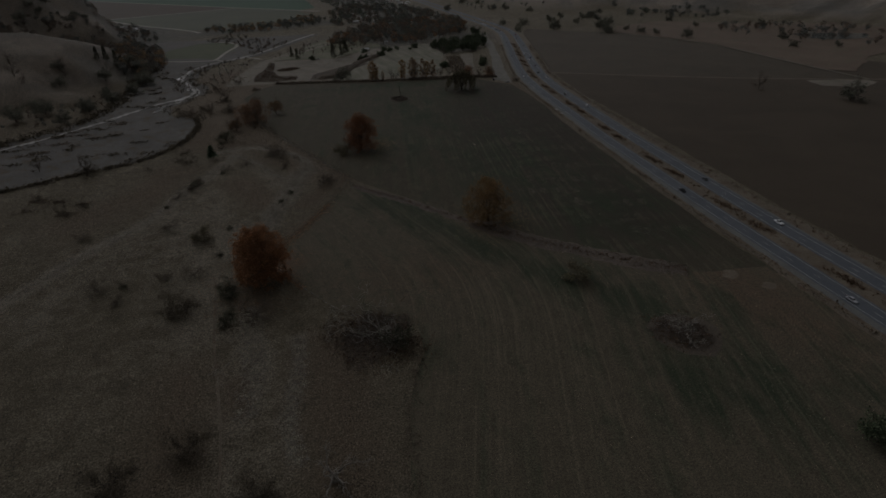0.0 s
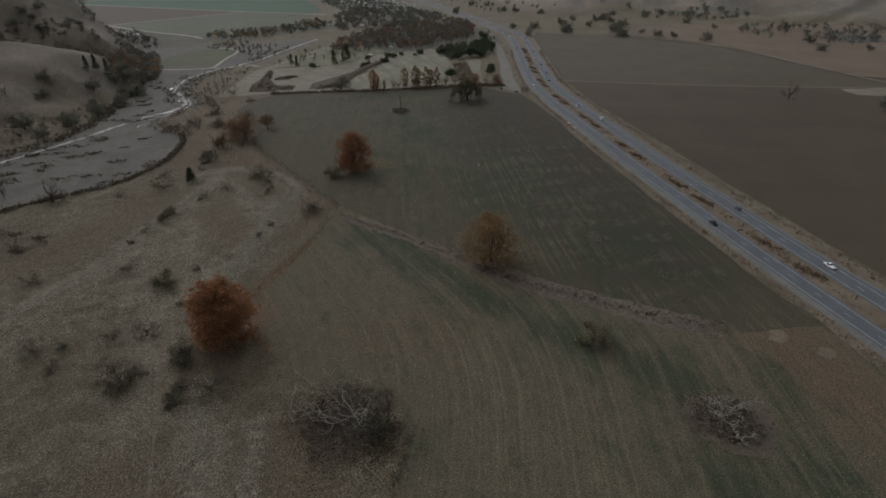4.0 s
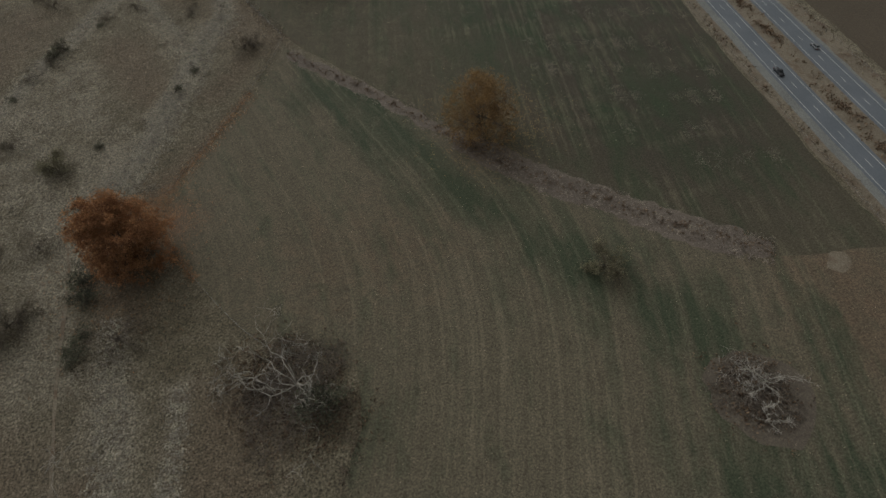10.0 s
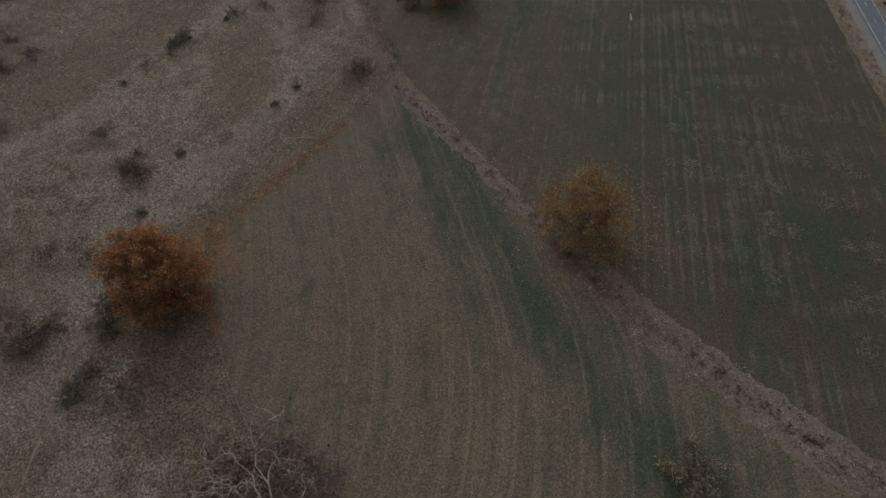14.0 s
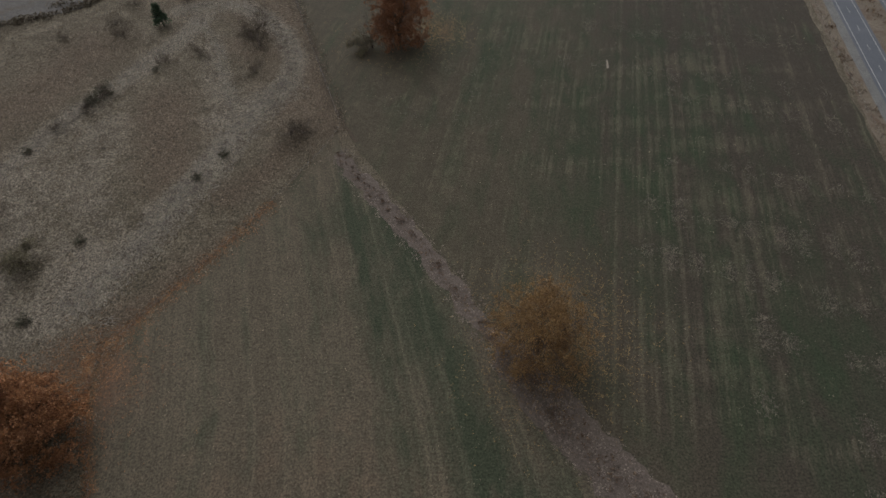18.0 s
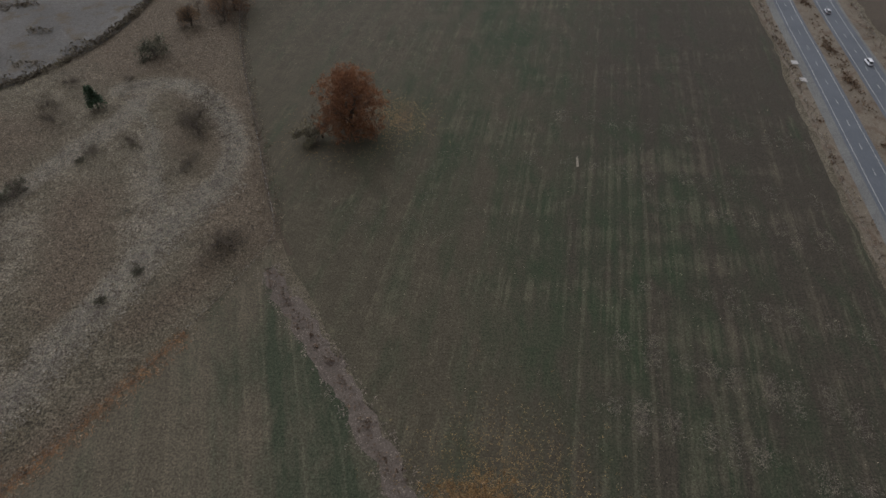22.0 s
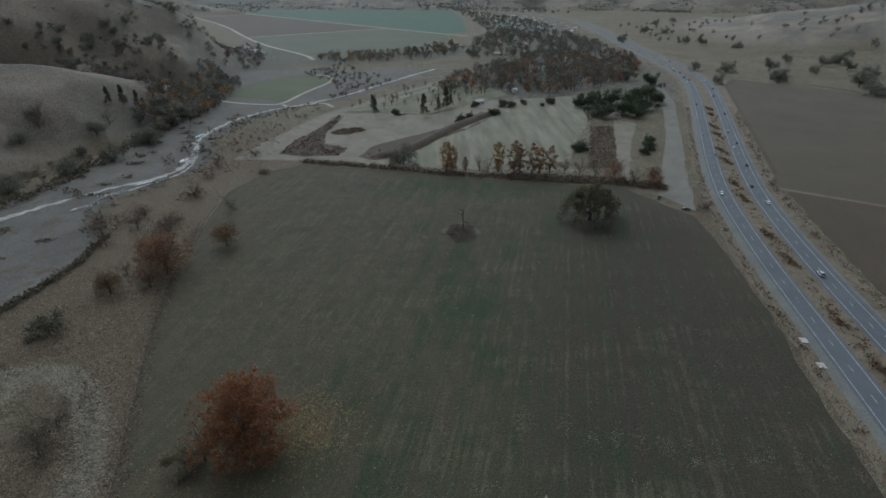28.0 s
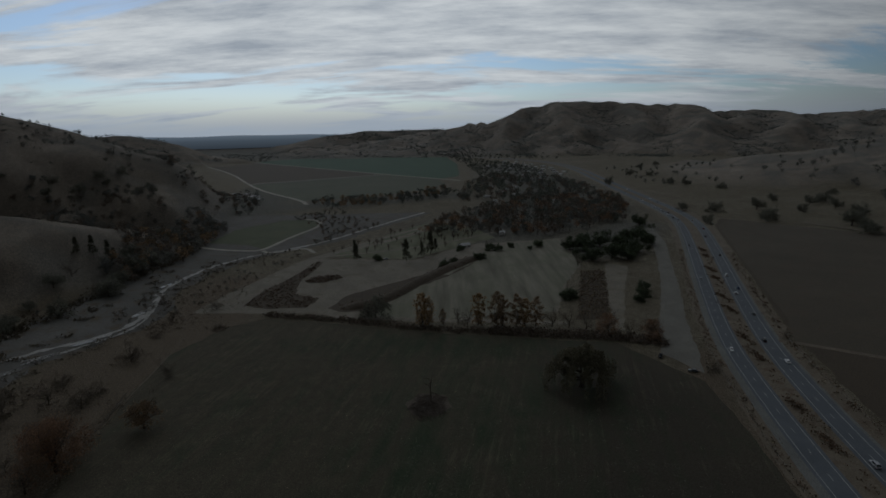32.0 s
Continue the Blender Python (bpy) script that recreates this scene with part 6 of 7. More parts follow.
for _i, (_x, _y) in enumerate([(581, 701), (582, 659), (589, 628), (611, 575), (754, 792), (732, 692), (841, 637), (682, 431), (738, 405), (732, 494), (592, 797)]):
    plant("oak_%d" % (_i % 3), "oak_tree", _x, _y, "dark evergreen oak on the eastern pasture", "tree", 0.7 + 0.06 * (_i * 5 % 8), "pasture oaks")
MAT["pond_water"] = two_scale("pond_water", (0.05, 0.06, 0.06), (0.08, 0.09, 0.085), 0.2, 0.02, 0.08, 0.02)
sheet("pond", [(799, 538), (839, 535), (912, 483), (858, 445), (786, 460), (775, 483)], "pond_water", 0.9, "small grey pond on the eastern pasture", "pond", 12.0, None, 2.0, 10, 4, True)

# ---- the camp, its trees and the lot ----
for _x, _y, _s in ((15, 597, 1.0), (37, 628, 1.05), (29, 615, 0.7), (-34, 605, 0.75), (-40, 630, 0.7), (42, 640, 0.6)):
    plant("cypress", "cypress", _x, _y, "tall dark conical cypress in the camp", "tree", _s, "camp cypresses")
for _i, (_x, _y, _s) in enumerate(((-14, 605, 0.8), (68, 640, 0.8), (51, 578, 0.8), (60, 590, 0.7), (83, 602, 0.8), (88, 606, 0.7), (98, 640, 1.0), (107, 638, 0.8), (121, 651, 0.7), (151, 652, 1.0), (140, 640, 0.5))):
    plant("green_bush", "bush", _x, _y, "round dark bush on the pale lot", "shrub", _s, "bushes on the lot")
plant("oak_1", "dark_tree", 5, 448, "dense dark evergreen tree at the field's north edge", "tree", 1.05, tall=1.25)
for _x, _y, _s, _k in ((37, 431, 1.2, "row_poplar"), (41, 433, 0.95, "row_poplar"), (73, 431, 1.15, "row_poplar"), (84, 428, 1.25, "row_poplar_rust"), (88, 429, 1.1, "row_poplar_rust"), (97, 428, 1.15, "row_poplar_rust"), (102, 428, 1.0, "row_poplar"), (109, 428, 1.05, "row_poplar_rust"), (50, 434, 0.55, "row_poplar_rust"), (60, 434, 0.9, "bare_tree"), (66, 431, 0.8, "bare_tree"), (119, 426, 1.0, "bare_tree"), (129, 424, 1.0, "bare_tree"), (139, 421, 0.95, "bare_tree"), (150, 414, 0.8, "rust_thin"), (162, 409, 0.85, "bare_tree"), (174, 408, 0.7, "rust_thin")):
    plant(_k, "row_tree", _x, _y, "thinning gold-brown tree in the row along the field's north edge", "tree", _s, "north row")
HEDGE = [(-70, 456), (0, 438), (40, 425), (80, 418), (116, 410), (152, 406), (176, 395)]
scatter("hedge", np.concatenate([beside(HEDGE, -3.5, 3, 900, 41), beside(HEDGE[3:], -9, 2, 700, 42)]), 1.6, "leaf_brown", "low brown hedge along the field's north edge", "hedge", 8, 43, 0.8)
scatter("hedge_green", beside(HEDGE, -3, 2.5, 260, 44), 1.7, "scrub", "low dark bushes in the north hedge", "hedge", 8, 45, 0.8)
for _x, _y, _s in ((144, 482, 0.95), (139, 478, 0.8), (203, 498, 0.9), (197, 482, 0.9), (190, 470, 0.7)):
    plant("green_bush", "bush", _x, _y, "dense green bush beside the dirt drive", "shrub", _s, "bushes by the drive")
plant("rust_thin", "autumn_shrub", 173, 401, "rust-red shrub at the head of the pull-out", "shrub", 0.6, tall=0.6)
plant("bare_shrub_0", "bare_shrub", 187, 362, "leafless brown shrub beside the road", "shrub", 1.2)
plant("bare_tree", "bare_tree", 172, 572, "leafless tree on the pale lot", "tree", 1.0)

sheet("striped_lot", [(0, 447), (40, 441), (126, 453), (150, 520), (174, 575), (180, 688), (120, 668), (92, 628), (66, 582), (38, 536), (12, 478)], "striped_lot", 0.075, "pale mown lot in soft grey-green strips", "lot", 0, None, 1.5)
sheet("camp_lawn", [(-72, 626), (-40, 617), (18, 607), (78, 670), (110, 700), (90, 760), (50, 830), (10, 780), (-30, 705)], "camp_lawn", 0.07, "thin winter lawn of the camp", "lawn", 0, None, 2.0)
for _i, (_x, _y) in enumerate(within([(-66, 632), (-40, 622), (20, 615), (75, 675), (95, 740), (50, 820), (5, 770), (-30, 705)], 44, 77)):
    plant("slim_tree_%d" % (_i % 3), "slim_tree", round(float(_x), 1), round(float(_y), 1), "slim leafless camp tree on the winter lawn", "tree", 0.7 + 0.05 * (_i % 8), "slim camp trees")
scatter("hill_foot_scrub", np.concatenate([beside([(x + 3, y) for x, y in zip(FOOT_X, FOOT_Y) if 280 < y < 780], -9, 4, 900, 71)]), 2.4, "scrub", "dark brush along the foot of the western hill", "scrub", 8, 72, 0.8)
_berm = lines_at([(-22, 466), (6, 480), (33, 537), (60, 578), (85, 612)], 3.0)
_side = sides(_berm)
_r = np.random.RandomState(50)
_bv, _bf = [], []
for _i, (_p, _s) in enumerate(zip(_berm, _side)):
    _h = 3.0 * min(1, _i / 4, (len(_berm) - 1 - _i) / 4) + 0.05
    for _k, (_o, _z) in enumerate(((-8, 0), (-4, 0.6), (-1.5, 0.95), (1, 1), (4, 0.55), (7, 0))):
        _bv.append((_p[0] + _s[0] * _o + _r.normal(0, 0.3), _p[1] + _s[1] * _o + _r.normal(0, 0.3), _h * _z * _r.uniform(0.85, 1.1) + (0.02 if _z == 0 else 0.08)))
for _i in range(len(_berm) - 1):
    for _k in range(5):
        _bf.append((_i * 6 + _k, _i * 6 + _k + 1, _i * 6 + _k + 7, _i * 6 + _k + 6))
structure("berm", data_of("berm", _bv, _bf, "soil", True), "long bank of dark brown earth across the lot", "earth bank")
scatter("berm_weeds", beside([(-22, 466), (6, 480), (33, 537), (60, 578), (85, 612)], -7, 6, 260, 51), 1.4, "weed", "brown weeds on the earth bank", "weeds", 6, 52, 1.4)
RUBBLE = [([(-95, 477), (-93, 509), (-82, 545), (-71, 604), (-66, 600), (-70, 539), (-66, 502), (-43, 491), (-47, 471), (-74, 468)], 420, "weed"), ([(-67, 538), (-58, 552), (-42, 556), (-36, 544), (-50, 530), (-62, 531)], 150, "weed"),
          ([(170, 553), (190, 553), (160, 437), (138, 437)], 700, "weed_pale")]
for _poly, _n, _m in RUBBLE:
    sheet("rough_ground", _poly, "soil", 0.1, "rough dark earth on the lot", "earth", 0, None, 1.5, 5.0, _n)
    scatter("rubble", within(_poly, _n, _n), 1.2, _m, "heaps of brown brush and earth on the lot", "rubble", 6, _n, 0.7)
    scatter("rubble_dark", within(_poly, _n // 2, _n + 1), 1.2, "weed", "dark heaps of earth on the lot", "rubble", 5, _n + 2, 0.7)
# flat dark sheet that paints the shaded slope along the bank
sheet("berm_shade", [(-32, 468), (-25, 493), (-6, 514), (34, 552), (55, 548), (83, 599), (74, 576), (47, 535), (34, 521), (8, 490), (4, 458), (-22, 460)], "soil", 0.09, "dark sheet painted as shade beside the long bank", "earth", 0, None, 1.5, 5.0, 8)
strip("lot_drive", [(-122, 462), (-117, 495), (-104, 539), (-88, 596), (-72, 634), (-36, 669), (4, 718), (33, 766)], -4.5, 5.5, "pale_dirt", 0.11, "pale dirt drive along the lot's western edge", "drive", 6, 1.3)
strip("lot_drive", [(-143, 655), (-131, 640), (-100, 667), (-84, 640)], -2.2, 2.2, "track_dust", 0.5, "pale ford track over the riverbed", "track", 6, 0.4, drape=True)
MAT["water"] = two_scale("water", (0.03, 0.035, 0.035), (0.05, 0.055, 0.05), 0.5, 0.05, 0.06, 0.02)
for _x, _y, _l, _t in ((-184, 370, 7, 55), (-178, 390, 9, 62), (-168, 412, 8, 50), (-163, 462, 7, 80), (-181, 530, 8, 80)):
    _c, _s = math.cos(radians(_t)), math.sin(radians(_t))
    sheet("pool", [(_x + _c * u * _l - _s * v * 2.2, _y + _s * u * _l + _c * v * 2.2) for u, v in ((-1, 0), (-0.5, -0.8), (0.4, -1), (1, -0.2), (0.6, 0.7), (-0.4, 1))], "water", 0.45, "still shallow pool of water in the stream", "pool", 0, None, 0.4, 2.0, 3, True)
for _i, (_x, _y) in enumerate([(-94, 432), (-124, 389), (-159, 342), (-144, 362), (-119, 346), (-119, 337), (-93, 368), (-118, 353), (-139, 356), (-115, 279), (-128, 420), (-112, 470), (-135, 455)]):
    plant("bare_shrub_%d" % (_i % 3), "bare_shrub", _x, _y, "leafless brown shrub on the river terrace", "shrub", 0.8 + 0.1 * (_i * 3 % 7), "terrace shrubs")
scatter("terrace_weeds", np.concatenate([around(-94, 432, 3, 60, 121), around(-124, 389, 5, 90, 122), around(-150, 350, 7, 160, 123), around(-120, 342, 6, 110, 124), around(-130, 440, 10, 160, 125), around(-118, 500, 8, 140, 126, 3)]), 1.1, "leaf_brown", "low brown brush on the river terrace", "brush", 5, 127, 0.6)
sheet("dirt_drive", [(199, 578), (215, 566), (186, 490), (162, 418), (148, 420), (176, 500)], "pale_dirt", 0.075, "pale dirt drive beside the pull-out", "drive", 0, None, 1.0)
strip("dirt_drive", [(-122, 466), (-70, 462), (0, 447), (60, 440), (130, 432)], -3, 3, "pale_dirt", 0.08, "pale dirt drive along the north hedge", "drive", 6, 0.6)
strip("camp_drive", [(-114, 470), (-98, 530), (-74, 618), (-30, 700), (20, 770), (55, 815), (95, 800)], -3.5, 3.5, "pale_dirt", 0.085, "pale camp drive", "drive", 6, 0.6)
strip("camp_drive", [(-74, 622), (-20, 640), (40, 668), (90, 715), (120, 740)], -2.5, 2.5, "pale_dirt", 0.09, "pale camp drive", "drive", 6, 0.4)
sheet("meadow", [(-222, 700), (-170, 684), (-146, 664), (-124, 740), (-114, 800), (-135, 848), (-180, 850), (-223, 782)], "meadow", 0.3, "green meadow beyond the river", "meadow", 12.0, None, 2, drape=True)
strip("meadow_track", [(-244, 690), (-197, 664), (-163, 655), (-143, 655), (-135, 723), (-113, 803), (-132, 849), (-155, 854)], -2.6, 2.6, "track_dust", 0.5, "pale dirt track round the meadow", "track", 6, 0.3, drape=True)
strip("field_path", [(-104, 350), (-94, 305), (-79, 243), (-58, 190), (-46, 150), (-34, 128)], -0.6, 0.6, "soil", 0.075, "worn wheel track along the field's edge", "track", 5, 0.3)
strip("field_path", [(-95, 312), (-100, 345), (-105, 392), (-111, 424)], -0.4, 0.4, "dirt", 0.08, "worn wheel track along the field's western edge", "track", 3, 0.3)
strip("foot_track", [(-118, 40), (-116, 26), (-116, 4), (-115, -15), (-113, -36), (-111, -55), (-111, -110), (-114, -160)], -0.45, 0.45, "dirt", 0.05, "worn foot track in dry grass", "track", 4, 0.25, drape=True)
sheet("straw_patch", [(95, -38), (99, -34), (104, -35), (103, -39), (98, -41)], "dirt", 0.06, "pale patch of straw on the field", "straw", 0, None, 0.6, 1.5)
sheet("straw_patch", [(60.6, 169), (61.2, 174), (61.9, 175), (61.4, 169)], "pale_grass", 0.06, "white chalky scrape on the field", "straw", 0, None, 0.2, 1.5)
sheet("straw_patch", [(104, -50), (108, -47), (112, -50), (108, -53)], "dirt", 0.06, "pale patch of straw on the field", "straw", 0, None, 0.6, 1.5)


def stones(name, x, y, length, width, turn, seed, label):
    """A bar of washed pale stones."""
    r = np.random.RandomState(seed)
    verts, faces = [], []
    for _ in range(90):
        u, v = r.uniform(-1, 1), r.uniform(-1, 1)
        cx, cy, s = u * length / 2, v * width / 2 * math.sqrt(1 - u * u), r.uniform(0.4, 1.3)
        k = len(verts)
        for dx, dy, dz in ((1, 0, 0.1), (0.2, 0.9, 0.1), (-0.9, 0.3, 0.1), (-0.3, -0.9, 0.1), (0, 0, 0.7)):
            verts.append((cx + dx * s * r.uniform(0.8, 1.2), cy + dy * s * r.uniform(0.8, 1.2), dz * s))
        faces += [(k, k + 1, k + 4), (k + 1, k + 2, k + 4), (k + 2, k + 3, k + 4), (k + 3, k, k + 4)]
    ob = tagged(new(name, data_of(name, verts, faces, "white_rock")), label, "stones", "", "stuff")
    ob.matrix_basis = Matrix.Translation(put(x, y, 0.1)) @ Matrix.Rotation(radians(turn), 4, "Z")


stones("stone_bar", -182, 373, 14, 4, 55, 1, "bar of white washed stones by the stream")
stones("stone_bar", -177, 392, 16, 4, 60, 2, "bar of white washed stones by the stream")
stones("stone_bar", -162, 470, 16, 6, 70, 3, "bar of white washed stones in the stream bend")


# ---- fences ----
MAT["post"] = two_scale("post_wood", (0.08, 0.07, 0.058), (0.2, 0.18, 0.155), 4.0, 0.4, bump=0.3)
MAT["wire"] = two_scale("wire_steel", (0.2, 0.2, 0.2), (0.35, 0.35, 0.34), 5.0, 0.5, 0.5, 0, metal=0.8)
_post = data_of("fence_post", *tubes([[(0, 0, -0.3, 0.09), (0.01, 0, 0.7, 0.085), (0.02, 0.01, 1.35, 0.075)]], 6), "post")


def fence(line, spacing, label):
    p = lines_at(line, spacing)
    f = thing("fence", put(p[0][0], p[0][1]), label, "fence")
    z = land(p[:, 0], p[:, 1])
    base = np.array([p[0][0], p[0][1], z[0]])
    q = np.concatenate([p[:, :2], z[:, None]], 1) - base
    for k, v in enumerate(q):
        part("post", _post, f, "", Matrix.Translation(v) @ Matrix.Rotation(k * 2.4, 4, "Z"))
    for h in (0.45, 0.85, 1.2):
        part("wire", data_of("wire", *tubes([[(*(v + (0, 0, h)), 0.012) for v in q]], 3), "wire"), f)


fence(FENCE, 4.0, "old wire fence on wooden posts along the field's edge")
fence([(x + 9.5 * 0 - 13.2, y) for x, y in C1[:11]], 5.0, "wire fence on wooden posts west of the highway")
fence([(x + 34.5, y) for x, y in C1[:12]], 5.0, "wire fence on wooden posts east of the highway")


# ---- vehicles ----
MAT["glass"] = two_scale("car_glass", (0.012, 0.014, 0.017), (0.025, 0.028, 0.032), 2.0, 0.3, 0.08, 0)
MAT["tyre"] = two_scale("tyre", (0.012, 0.012, 0.012), (0.025, 0.025, 0.025), 6.0, 0.5, 0.8, 0)
MAT["rim"] = two_scale("rim", (0.3, 0.3, 0.31), (0.45, 0.45, 0.46), 4.0, 0.5, 0.35, 0, metal=0.9)
MAT["lamp"] = two_scale("lamp_cover", (0.55, 0.55, 0.53), (0.75, 0.75, 0.72), 4.0, 0.5, 0.15, 0)
MAT["tail"] = two_scale("tail_cover", (0.2, 0.01, 0.01), (0.32, 0.02, 0.02), 4.0, 0.5, 0.2, 0)
for _n, _c in (("white", (0.68, 0.69, 0.7)), ("silver", (0.36, 0.37, 0.39)), ("black", (0.02, 0.021, 0.024)), ("blue", (0.05, 0.08, 0.16)), ("grey", (0.12, 0.125, 0.13)), ("red", (0.24, 0.03, 0.025))):
    MAT["car_" + _n] = two_scale("car_" + _n, tuple(0.9 * v for v in _c), _c, 1.0, 0.2, 0.25, 0)


def loft(rings):
    """A closed shell through rings of equal count."""
    verts, faces, n = [], [], len(rings[0])
    for ring in rings:
        verts += ring
    for i in range(len(rings) - 1):
        for k in range(n):
            faces.append((i * n + k, i * n + (k + 1) % n, (i + 1) * n + (k + 1) % n, (i + 1) * n + k))
    faces.append(tuple(range(n))[::-1])
    faces.append(tuple((len(rings) - 1) * n + k for k in range(n)))
    return verts, faces


def hull(length, width, z0, z1, nose):
    """A rounded car body, long axis y."""
    rings = []
    for y, wf, top in ((-0.5, 0.8, 0.72), (-0.46, 0.95, 0.92), (-0.3, 1, 1), (0.15, 1, 1), (0.3, 0.98, nose), (0.46, 0.92, nose * 0.9), (0.5, 0.78, nose * 0.7)):
        w, t = width / 2 * wf, z0 + (z1 - z0) * top
        rings.append([(-w * 0.94, y * length, z0), (w * 0.94, y * length, z0), (w, y * length, z0 + (t - z0) * 0.5), (w * 0.9, y * length, t), (-w * 0.9, y * length, t), (-w, y * length, z0 + (t - z0) * 0.5)])
    return loft(rings)


def cabin(length, width, z0, z1, y0, y1, lean):
    w = width / 2
    rings = []
    for z, f, a, b in ((z0, 0.92, y0, y1), (z1, 0.74, y0 + lean * 0.7, y1 - lean)):
        rings.append([(-w * f, a, z), (w * f, a, z), (w * f, b, z), (-w * f, b, z)])
    return loft(rings)


_wheel = tubes([[(-0.11, 0, 0, 0.28), (-0.1, 0, 0, 0.33), (0.1, 0, 0, 0.33), (0.11, 0, 0, 0.28)]], 12)
_rim = tubes([[(-0.12, 0, 0, 0.17), (0.12, 0, 0, 0.2)]], 8)
_tyre_data, _rim_data = data_of("tyre", *_wheel, "tyre", True), data_of("rim", *_rim, "rim")
_lamp_data = data_of("headlight", *loft([[(-0.18, -0.04, -0.07), (0.18, -0.04, -0.07), (0.18, -0.04, 0.07), (-0.18, -0.04, 0.07)], [(-0.15, 0.05, -0.05), (0.15, 0.05, -0.05), (0.15, 0.05, 0.05), (-0.15, 0.05, 0.05)]]), "lamp")
_tail_data = data_of("taillight", *loft([[(-0.16, -0.05, -0.08), (0.16, -0.05, -0.08), (0.16, -0.05, 0.08), (-0.16, -0.05, 0.08)], [(-0.16, 0.04, -0.08), (0.16, 0.04, -0.08), (0.16, 0.04, 0.08), (-0.16, 0.04, 0.08)]]), "tail")
CARS = {}


def panes_of(width, z0, z1, y0, y1, lean):
    """The windscreen, rear window and two side windows of a cabin, each a thin pane set just proud of it."""
    w = width / 2
    low = [(-w * 0.92, y0, z0), (w * 0.92, y0, z0), (w * 0.92, y1, z0), (-w * 0.92, y1, z0)]
    high = [(-w * 0.74, y0 + lean * 0.7, z1), (w * 0.74, y0 + lean * 0.7, z1), (w * 0.74, y1 - lean, z1), (-w * 0.74, y1 - lean, z1)]
    made = []
    for name, k in (("rear_window", 0), ("side_window", 1), ("windscreen", 2), ("side_window", 3)):
        a, b, c, d = (Vector(v) for v in (low[k], low[(k + 1) % 4], high[(k + 1) % 4], high[k]))
        mid, out = (a + b + c + d) / 4, (b - a).cross(d - a).normalized()
        edge = [mid + (v - mid) * 0.88 for v in (a, b, c, d)]
        made.append((name, data_of("car_" + name, *loft([[tuple(v - out * 0.02) for v in edge], [tuple(v + out * 0.015) for v in edge]]), "glass")))
    return made


def car_kind(name, paint, shape):
    length, width, belt, top, y0, y1, lean, nose = {"car": (4.6, 1.8, 0.95, 1.45, -1.7, 1.0, 0.65, 0.85), "van": (5.2, 1.95, 1.2, 2.0, -2.4, 1.6, 0.6, 0.7), "pickup": (5.6, 1.95, 1.05, 1.8, -0.6, 1.3, 0.5, 0.92), "suv": (4.8, 1.9, 1.1, 1.75, -2.2, 1.0, 0.55, 0.85)}[shape]
    CARS[(paint, shape)] = (data_of("car_body", *hull(length, width, 0.32, belt, nose), "car_" + paint, True), data_of("car_cabin", *cabin(length, width, belt - 0.06, top, y0, y1, lean), "car_" + paint), panes_of(width, belt - 0.06, top, y0, y1, lean),
                            data_of("car_roof", *cabin(length, width * 0.78, top - 0.03, top + 0.04, y0 + lean * 0.7, y1 - lean, 0.05), "car_" + paint), length, width)


def vehicle(x, y, turn, paint, shape, label, name="car"):
    if (paint, shape) not in CARS:
        car_kind(name, paint, shape)
    body, cab, panes, roof, length, width = CARS[(paint, shape)]
    t = thing(name, pose(x, y, 0.16, 0, 0, turn), label, "van" if shape == "van" else "car")
    part("body", body, t)
    cabin_part = part("cabin", cab, t)
    for pane_name, pane in panes:
        part(pane_name, pane, cabin_part, "dark tinted glass")
    part("roof", roof, t)
    for sx in (-1, 1):
        for sy in (-0.31, 0.31):
            w = part("wheel", _tyre_data, t, "black tyre", Matrix.Translation((sx * width * 0.45, sy * length, 0.33)))
            part("rim", _rim_data, w)
        part("headlight", _lamp_data, t, "clear headlight", Matrix.Translation((sx * width * 0.33, length * 0.485, 0.62)))
        part("taillight", _tail_data, t, "red taillight", Matrix.Translation((sx * width * 0.36, -length * 0.49, 0.72)))
    return t


_c1 = lines_at(C1, 1.0)
_s1 = sides(_c1)


def on_road(y, off, paint, shape, label):
    k = int(np.argmin(np.abs(_c1[:, 1] - y)))
    p = _c1[k, :2] + _s1[k] * off
    turn = math.degrees(math.atan2(_s1[k][1], _s1[k][0])) + (180 if off < 10 else 0)
    vehicle(round(float(p[0]), 2), round(float(p[1]), 2), turn, paint, shape, label)


COLOURS = {"white": "white", "silver": "silver", "black": "black", "blue": "dark blue", "grey": "dark grey", "red": "dark red"}
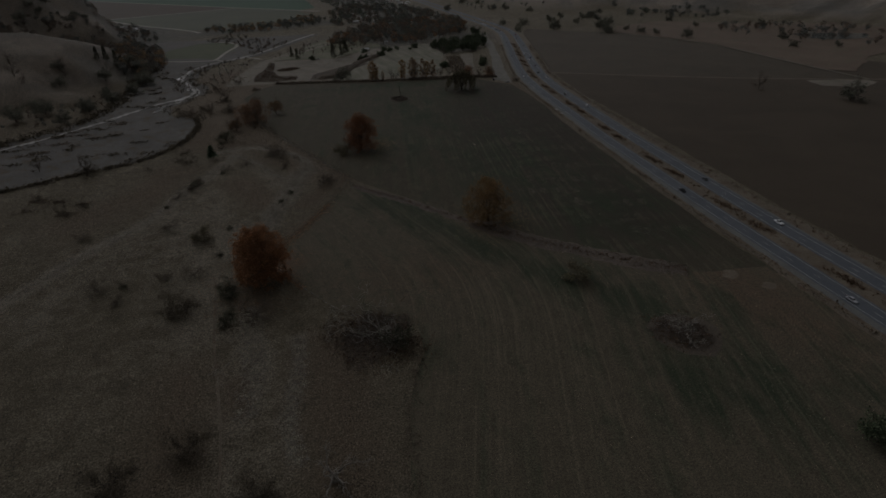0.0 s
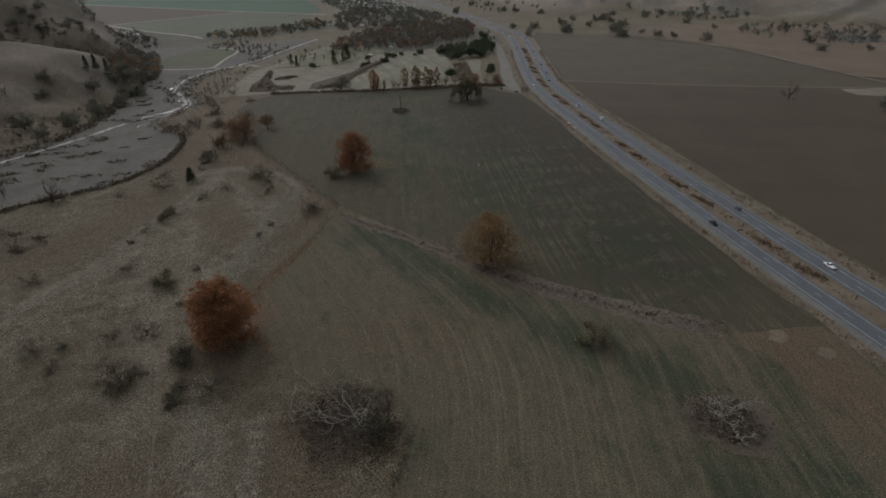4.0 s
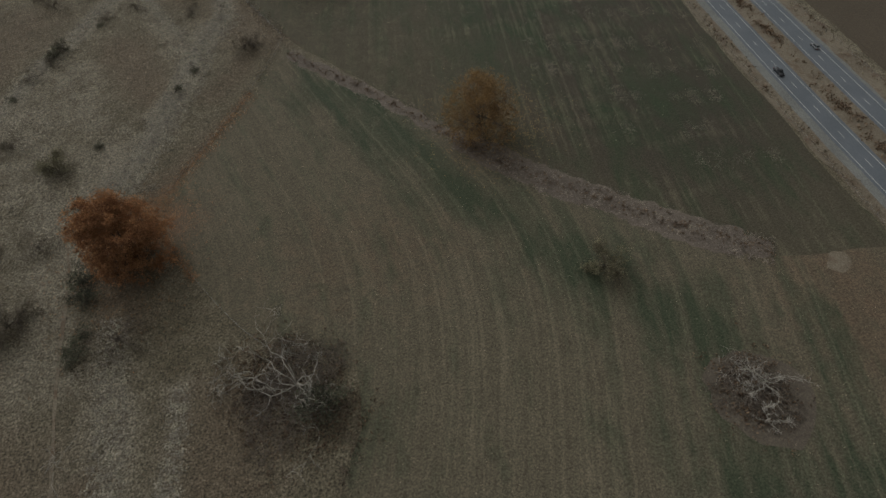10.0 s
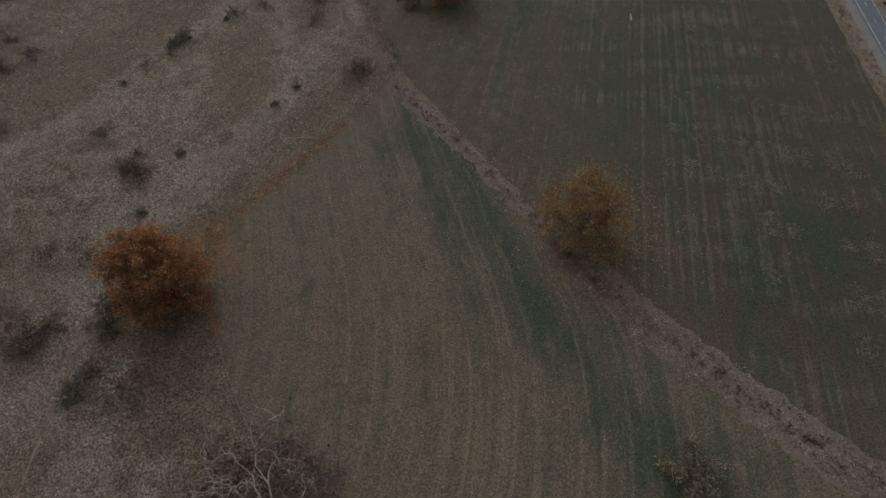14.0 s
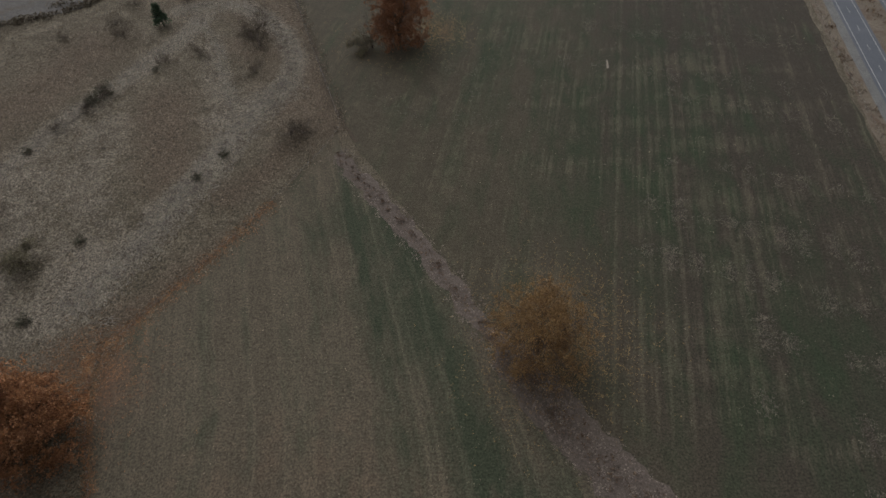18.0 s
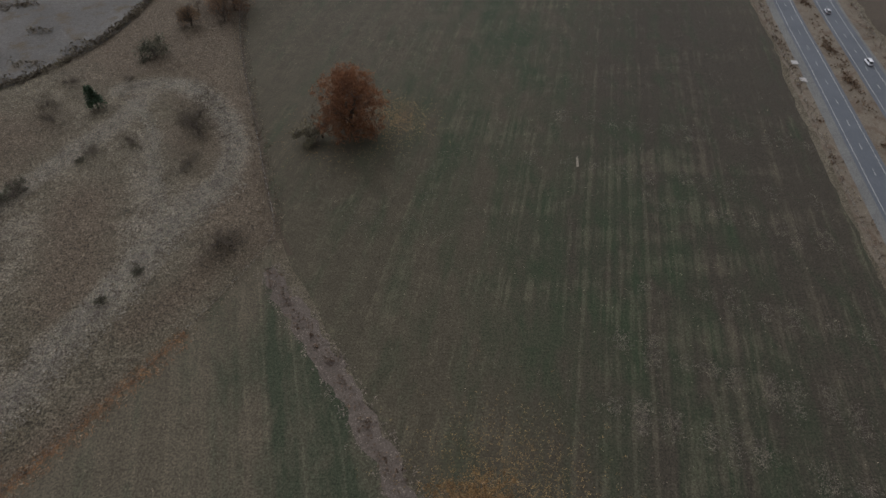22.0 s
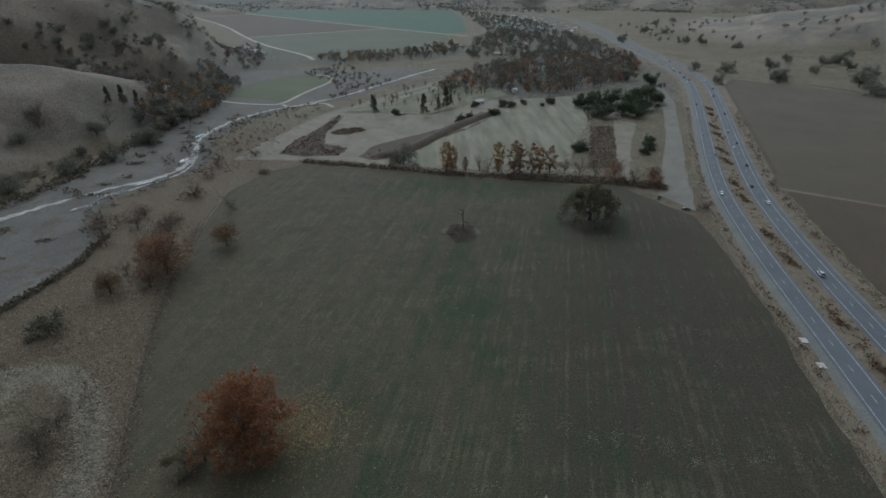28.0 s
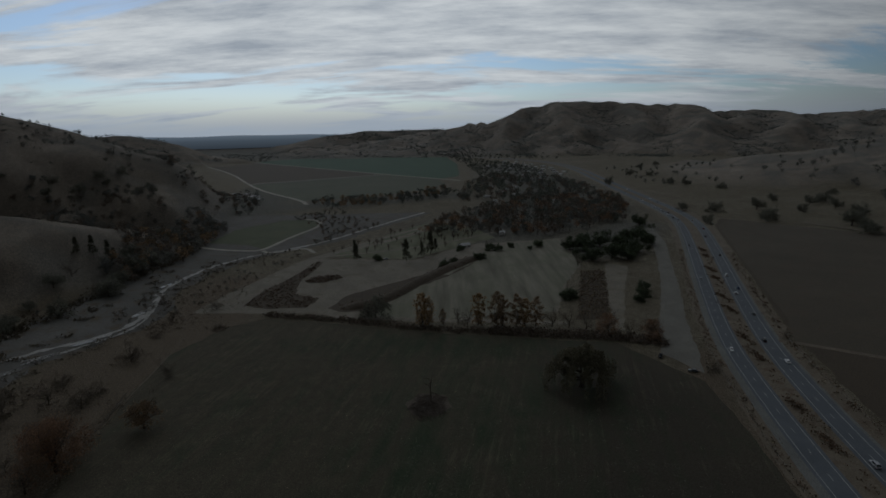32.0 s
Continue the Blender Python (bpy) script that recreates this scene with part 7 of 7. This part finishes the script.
for _y, _o, _p, _sh in ((44, -1.8, "black", "pickup"), (58, 22.3, "grey", "car"), (242, 22.3, "white", "van"), (290, 18.7, "silver", "suv"), (376, 22.3, "white", "car"), (386, -1.8, "white", "car"), (404, 18.7, "black", "car"),
                        (448, 22.3, "grey", "car"), (490, 18.7, "white", "car"), (503, 22.3, "blue", "car"), (520, -1.8, "silver", "car"), (537, 18.7, "white", "suv"), (606, 22.3, "grey", "suv"), (788, 18.7, "white", "car"),
                        (874, 22.3, "silver", "car"), (690, 18.7, "black", "car"), (735, 22.3, "red", "car"), (905, -1.8, "white", "van"), (960, 18.7, "grey", "car"), (1010, 22.3, "white", "car"), (1080, -1.8, "silver", "car"),
                        (640, -1.8, "grey", "car"), (1150, 18.7, "white", "car"), (775, -1.8, "white", "car"), (790, 1.8, "grey", "car"), (806, -1.8, "black", "suv"), (820, 1.8, "silver", "car"), (834, -1.8, "white", "van"), (848, 1.8, "black", "car"), (862, -1.8, "grey", "car"), (884, 1.8, "white", "car"), (930, -1.8, "silver", "car"), (985, 1.8, "white", "suv"), (1230, -1.8, "white", "car"), (1300, 18.7, "silver", "car"), (-5, 22.3, "white", "pickup"), (-70, -1.8, "silver", "car")):
    on_road(_y, _o, _p, _sh, "%s %s driving on the highway" % (COLOURS[_p], {"car": "saloon car", "van": "delivery van", "pickup": "pickup truck", "suv": "sport utility car"}[_sh]))
vehicle(168, 380, 150, "black", "pickup", "black pickup truck parked on the pull-out")
vehicle(177, 362, 75, "grey", "car", "dark grey saloon car parked on the pull-out")
vehicle(62, 600, 40, "red", "van", "dark red van parked on the lot")
vehicle(-6, 607, 90, "silver", "car", "silver saloon car parked in the camp")

# ---- roadside slabs ----
MAT["concrete"] = two_scale("concrete", (0.26, 0.255, 0.24), (0.4, 0.39, 0.37), 2.0, 0.2, bump=0.2)
_slab = data_of("slab", *loft([[(-1.3, -1.6, 0), (1.3, -1.6, 0), (1.3, 1.6, 0), (-1.3, 1.6, 0)], [(-1.25, -1.55, 0.3), (1.25, -1.55, 0.3), (1.25, 1.55, 0.3), (-1.25, 1.55, 0.3)]]), "concrete")
for _x, _y in ((169.5, 239), (167, 225)):
    s = tagged(new("drain_slab", _slab), "pale concrete drain slab on the road shoulder", "slab", "drain slabs")
    s.matrix_basis = pose(_x, _y, 0.08, 0, 0, -9)

# ---- settlement ----
MAT["wall_white"] = two_scale("wall_white", (0.5, 0.49, 0.46), (0.72, 0.71, 0.68), 1.0, 0.1, bump=0.1)
MAT["roof_grey"] = two_scale("roof_grey", (0.3, 0.3, 0.31), (0.5, 0.5, 0.5), 1.0, 0.1, bump=0.2)


def house(x, y, turn, w, d, h, label, name="house"):
    t = thing(name, Matrix.Translation(put(x, y)) @ Matrix.Rotation(radians(turn), 4, "Z"), label, "house")
    a, b = w / 2, d / 2
    part("wall", data_of("house_wall", [(-a, -b, -0.5), (a, -b, -0.5), (a, b, -0.5), (-a, b, -0.5), (-a, -b, h), (a, -b, h), (a, b, h), (-a, b, h), (-a, 0, h + d * 0.22), (a, 0, h + d * 0.22)],
                         [(0, 1, 5, 4), (1, 2, 6, 9, 5), (2, 3, 7, 6), (3, 0, 4, 8, 7)], "wall_white"), t)
    e = 0.5
    part("roof", data_of("house_roof", [(-a - e, -b - e, h - 0.12), (a + e, -b - e, h - 0.12), (a + e, 0, h + d * 0.22 + 0.1), (-a - e, 0, h + d * 0.22 + 0.1), (a + e, b + e, h - 0.12), (-a - e, b + e, h - 0.12)],
                         [(0, 1, 2, 3), (3, 2, 4, 5)], "roof_grey"), t)
    for k in range(3):
        wx = -a + w * (k + 0.5) / 3
        part("window", data_of("house_window", *loft([[(wx - 0.6, -b - 0.05, 1.0), (wx + 0.6, -b - 0.05, 1.0), (wx + 0.6, -b - 0.05, 2.1), (wx - 0.6, -b - 0.05, 2.1)], [(wx - 0.6, -b + 0.02, 1.0), (wx + 0.6, -b + 0.02, 1.0), (wx + 0.6, -b + 0.02, 2.1), (wx - 0.6, -b + 0.02, 2.1)]]), "glass"), t)


for _i, (_x, _y) in enumerate(((-378, 1172), (-362, 1150), (-345, 1140), (-330, 1118), (-316, 1105), (-300, 1088), (-352, 1166), (-322, 1130))):
    house(_x, _y, 20 + 25 * _i, 14, 8, 3.4, "small white house with a grey roof below the hill")
for _i, (_x, _y) in enumerate(((160, 1120), (185, 1180), (150, 1230), (230, 1330), (260, 1500), (230, 1620), (250, 1800), (280, 1850), (200, 1850), (320, 1560), (300, 1420), (130, 1060), (256, 1913), (295, 1615), (260, 1753), (236, 983), (135, 988), (180, 1085), (205, 1206), (330, 1880), (345, 1780), (352, 1690), (300, 1960), (372, 1640), (362, 1560), (385, 1735), (378, 1830), (355, 1930), (318, 1700), (340, 2010), (270, 2040), (365, 1500), (392, 1580), (325, 2080), (285, 2110))):
    house(_x, _y, 15 * _i, 14, 8, 3.4, "white house with a grey roof among settlement trees")
house(72, 655, 30, 12, 7, 3, "low camp building with a grey roof beside the lot")
house(120, 720, 80, 10, 6, 3, "low camp building with a grey roof under trees")
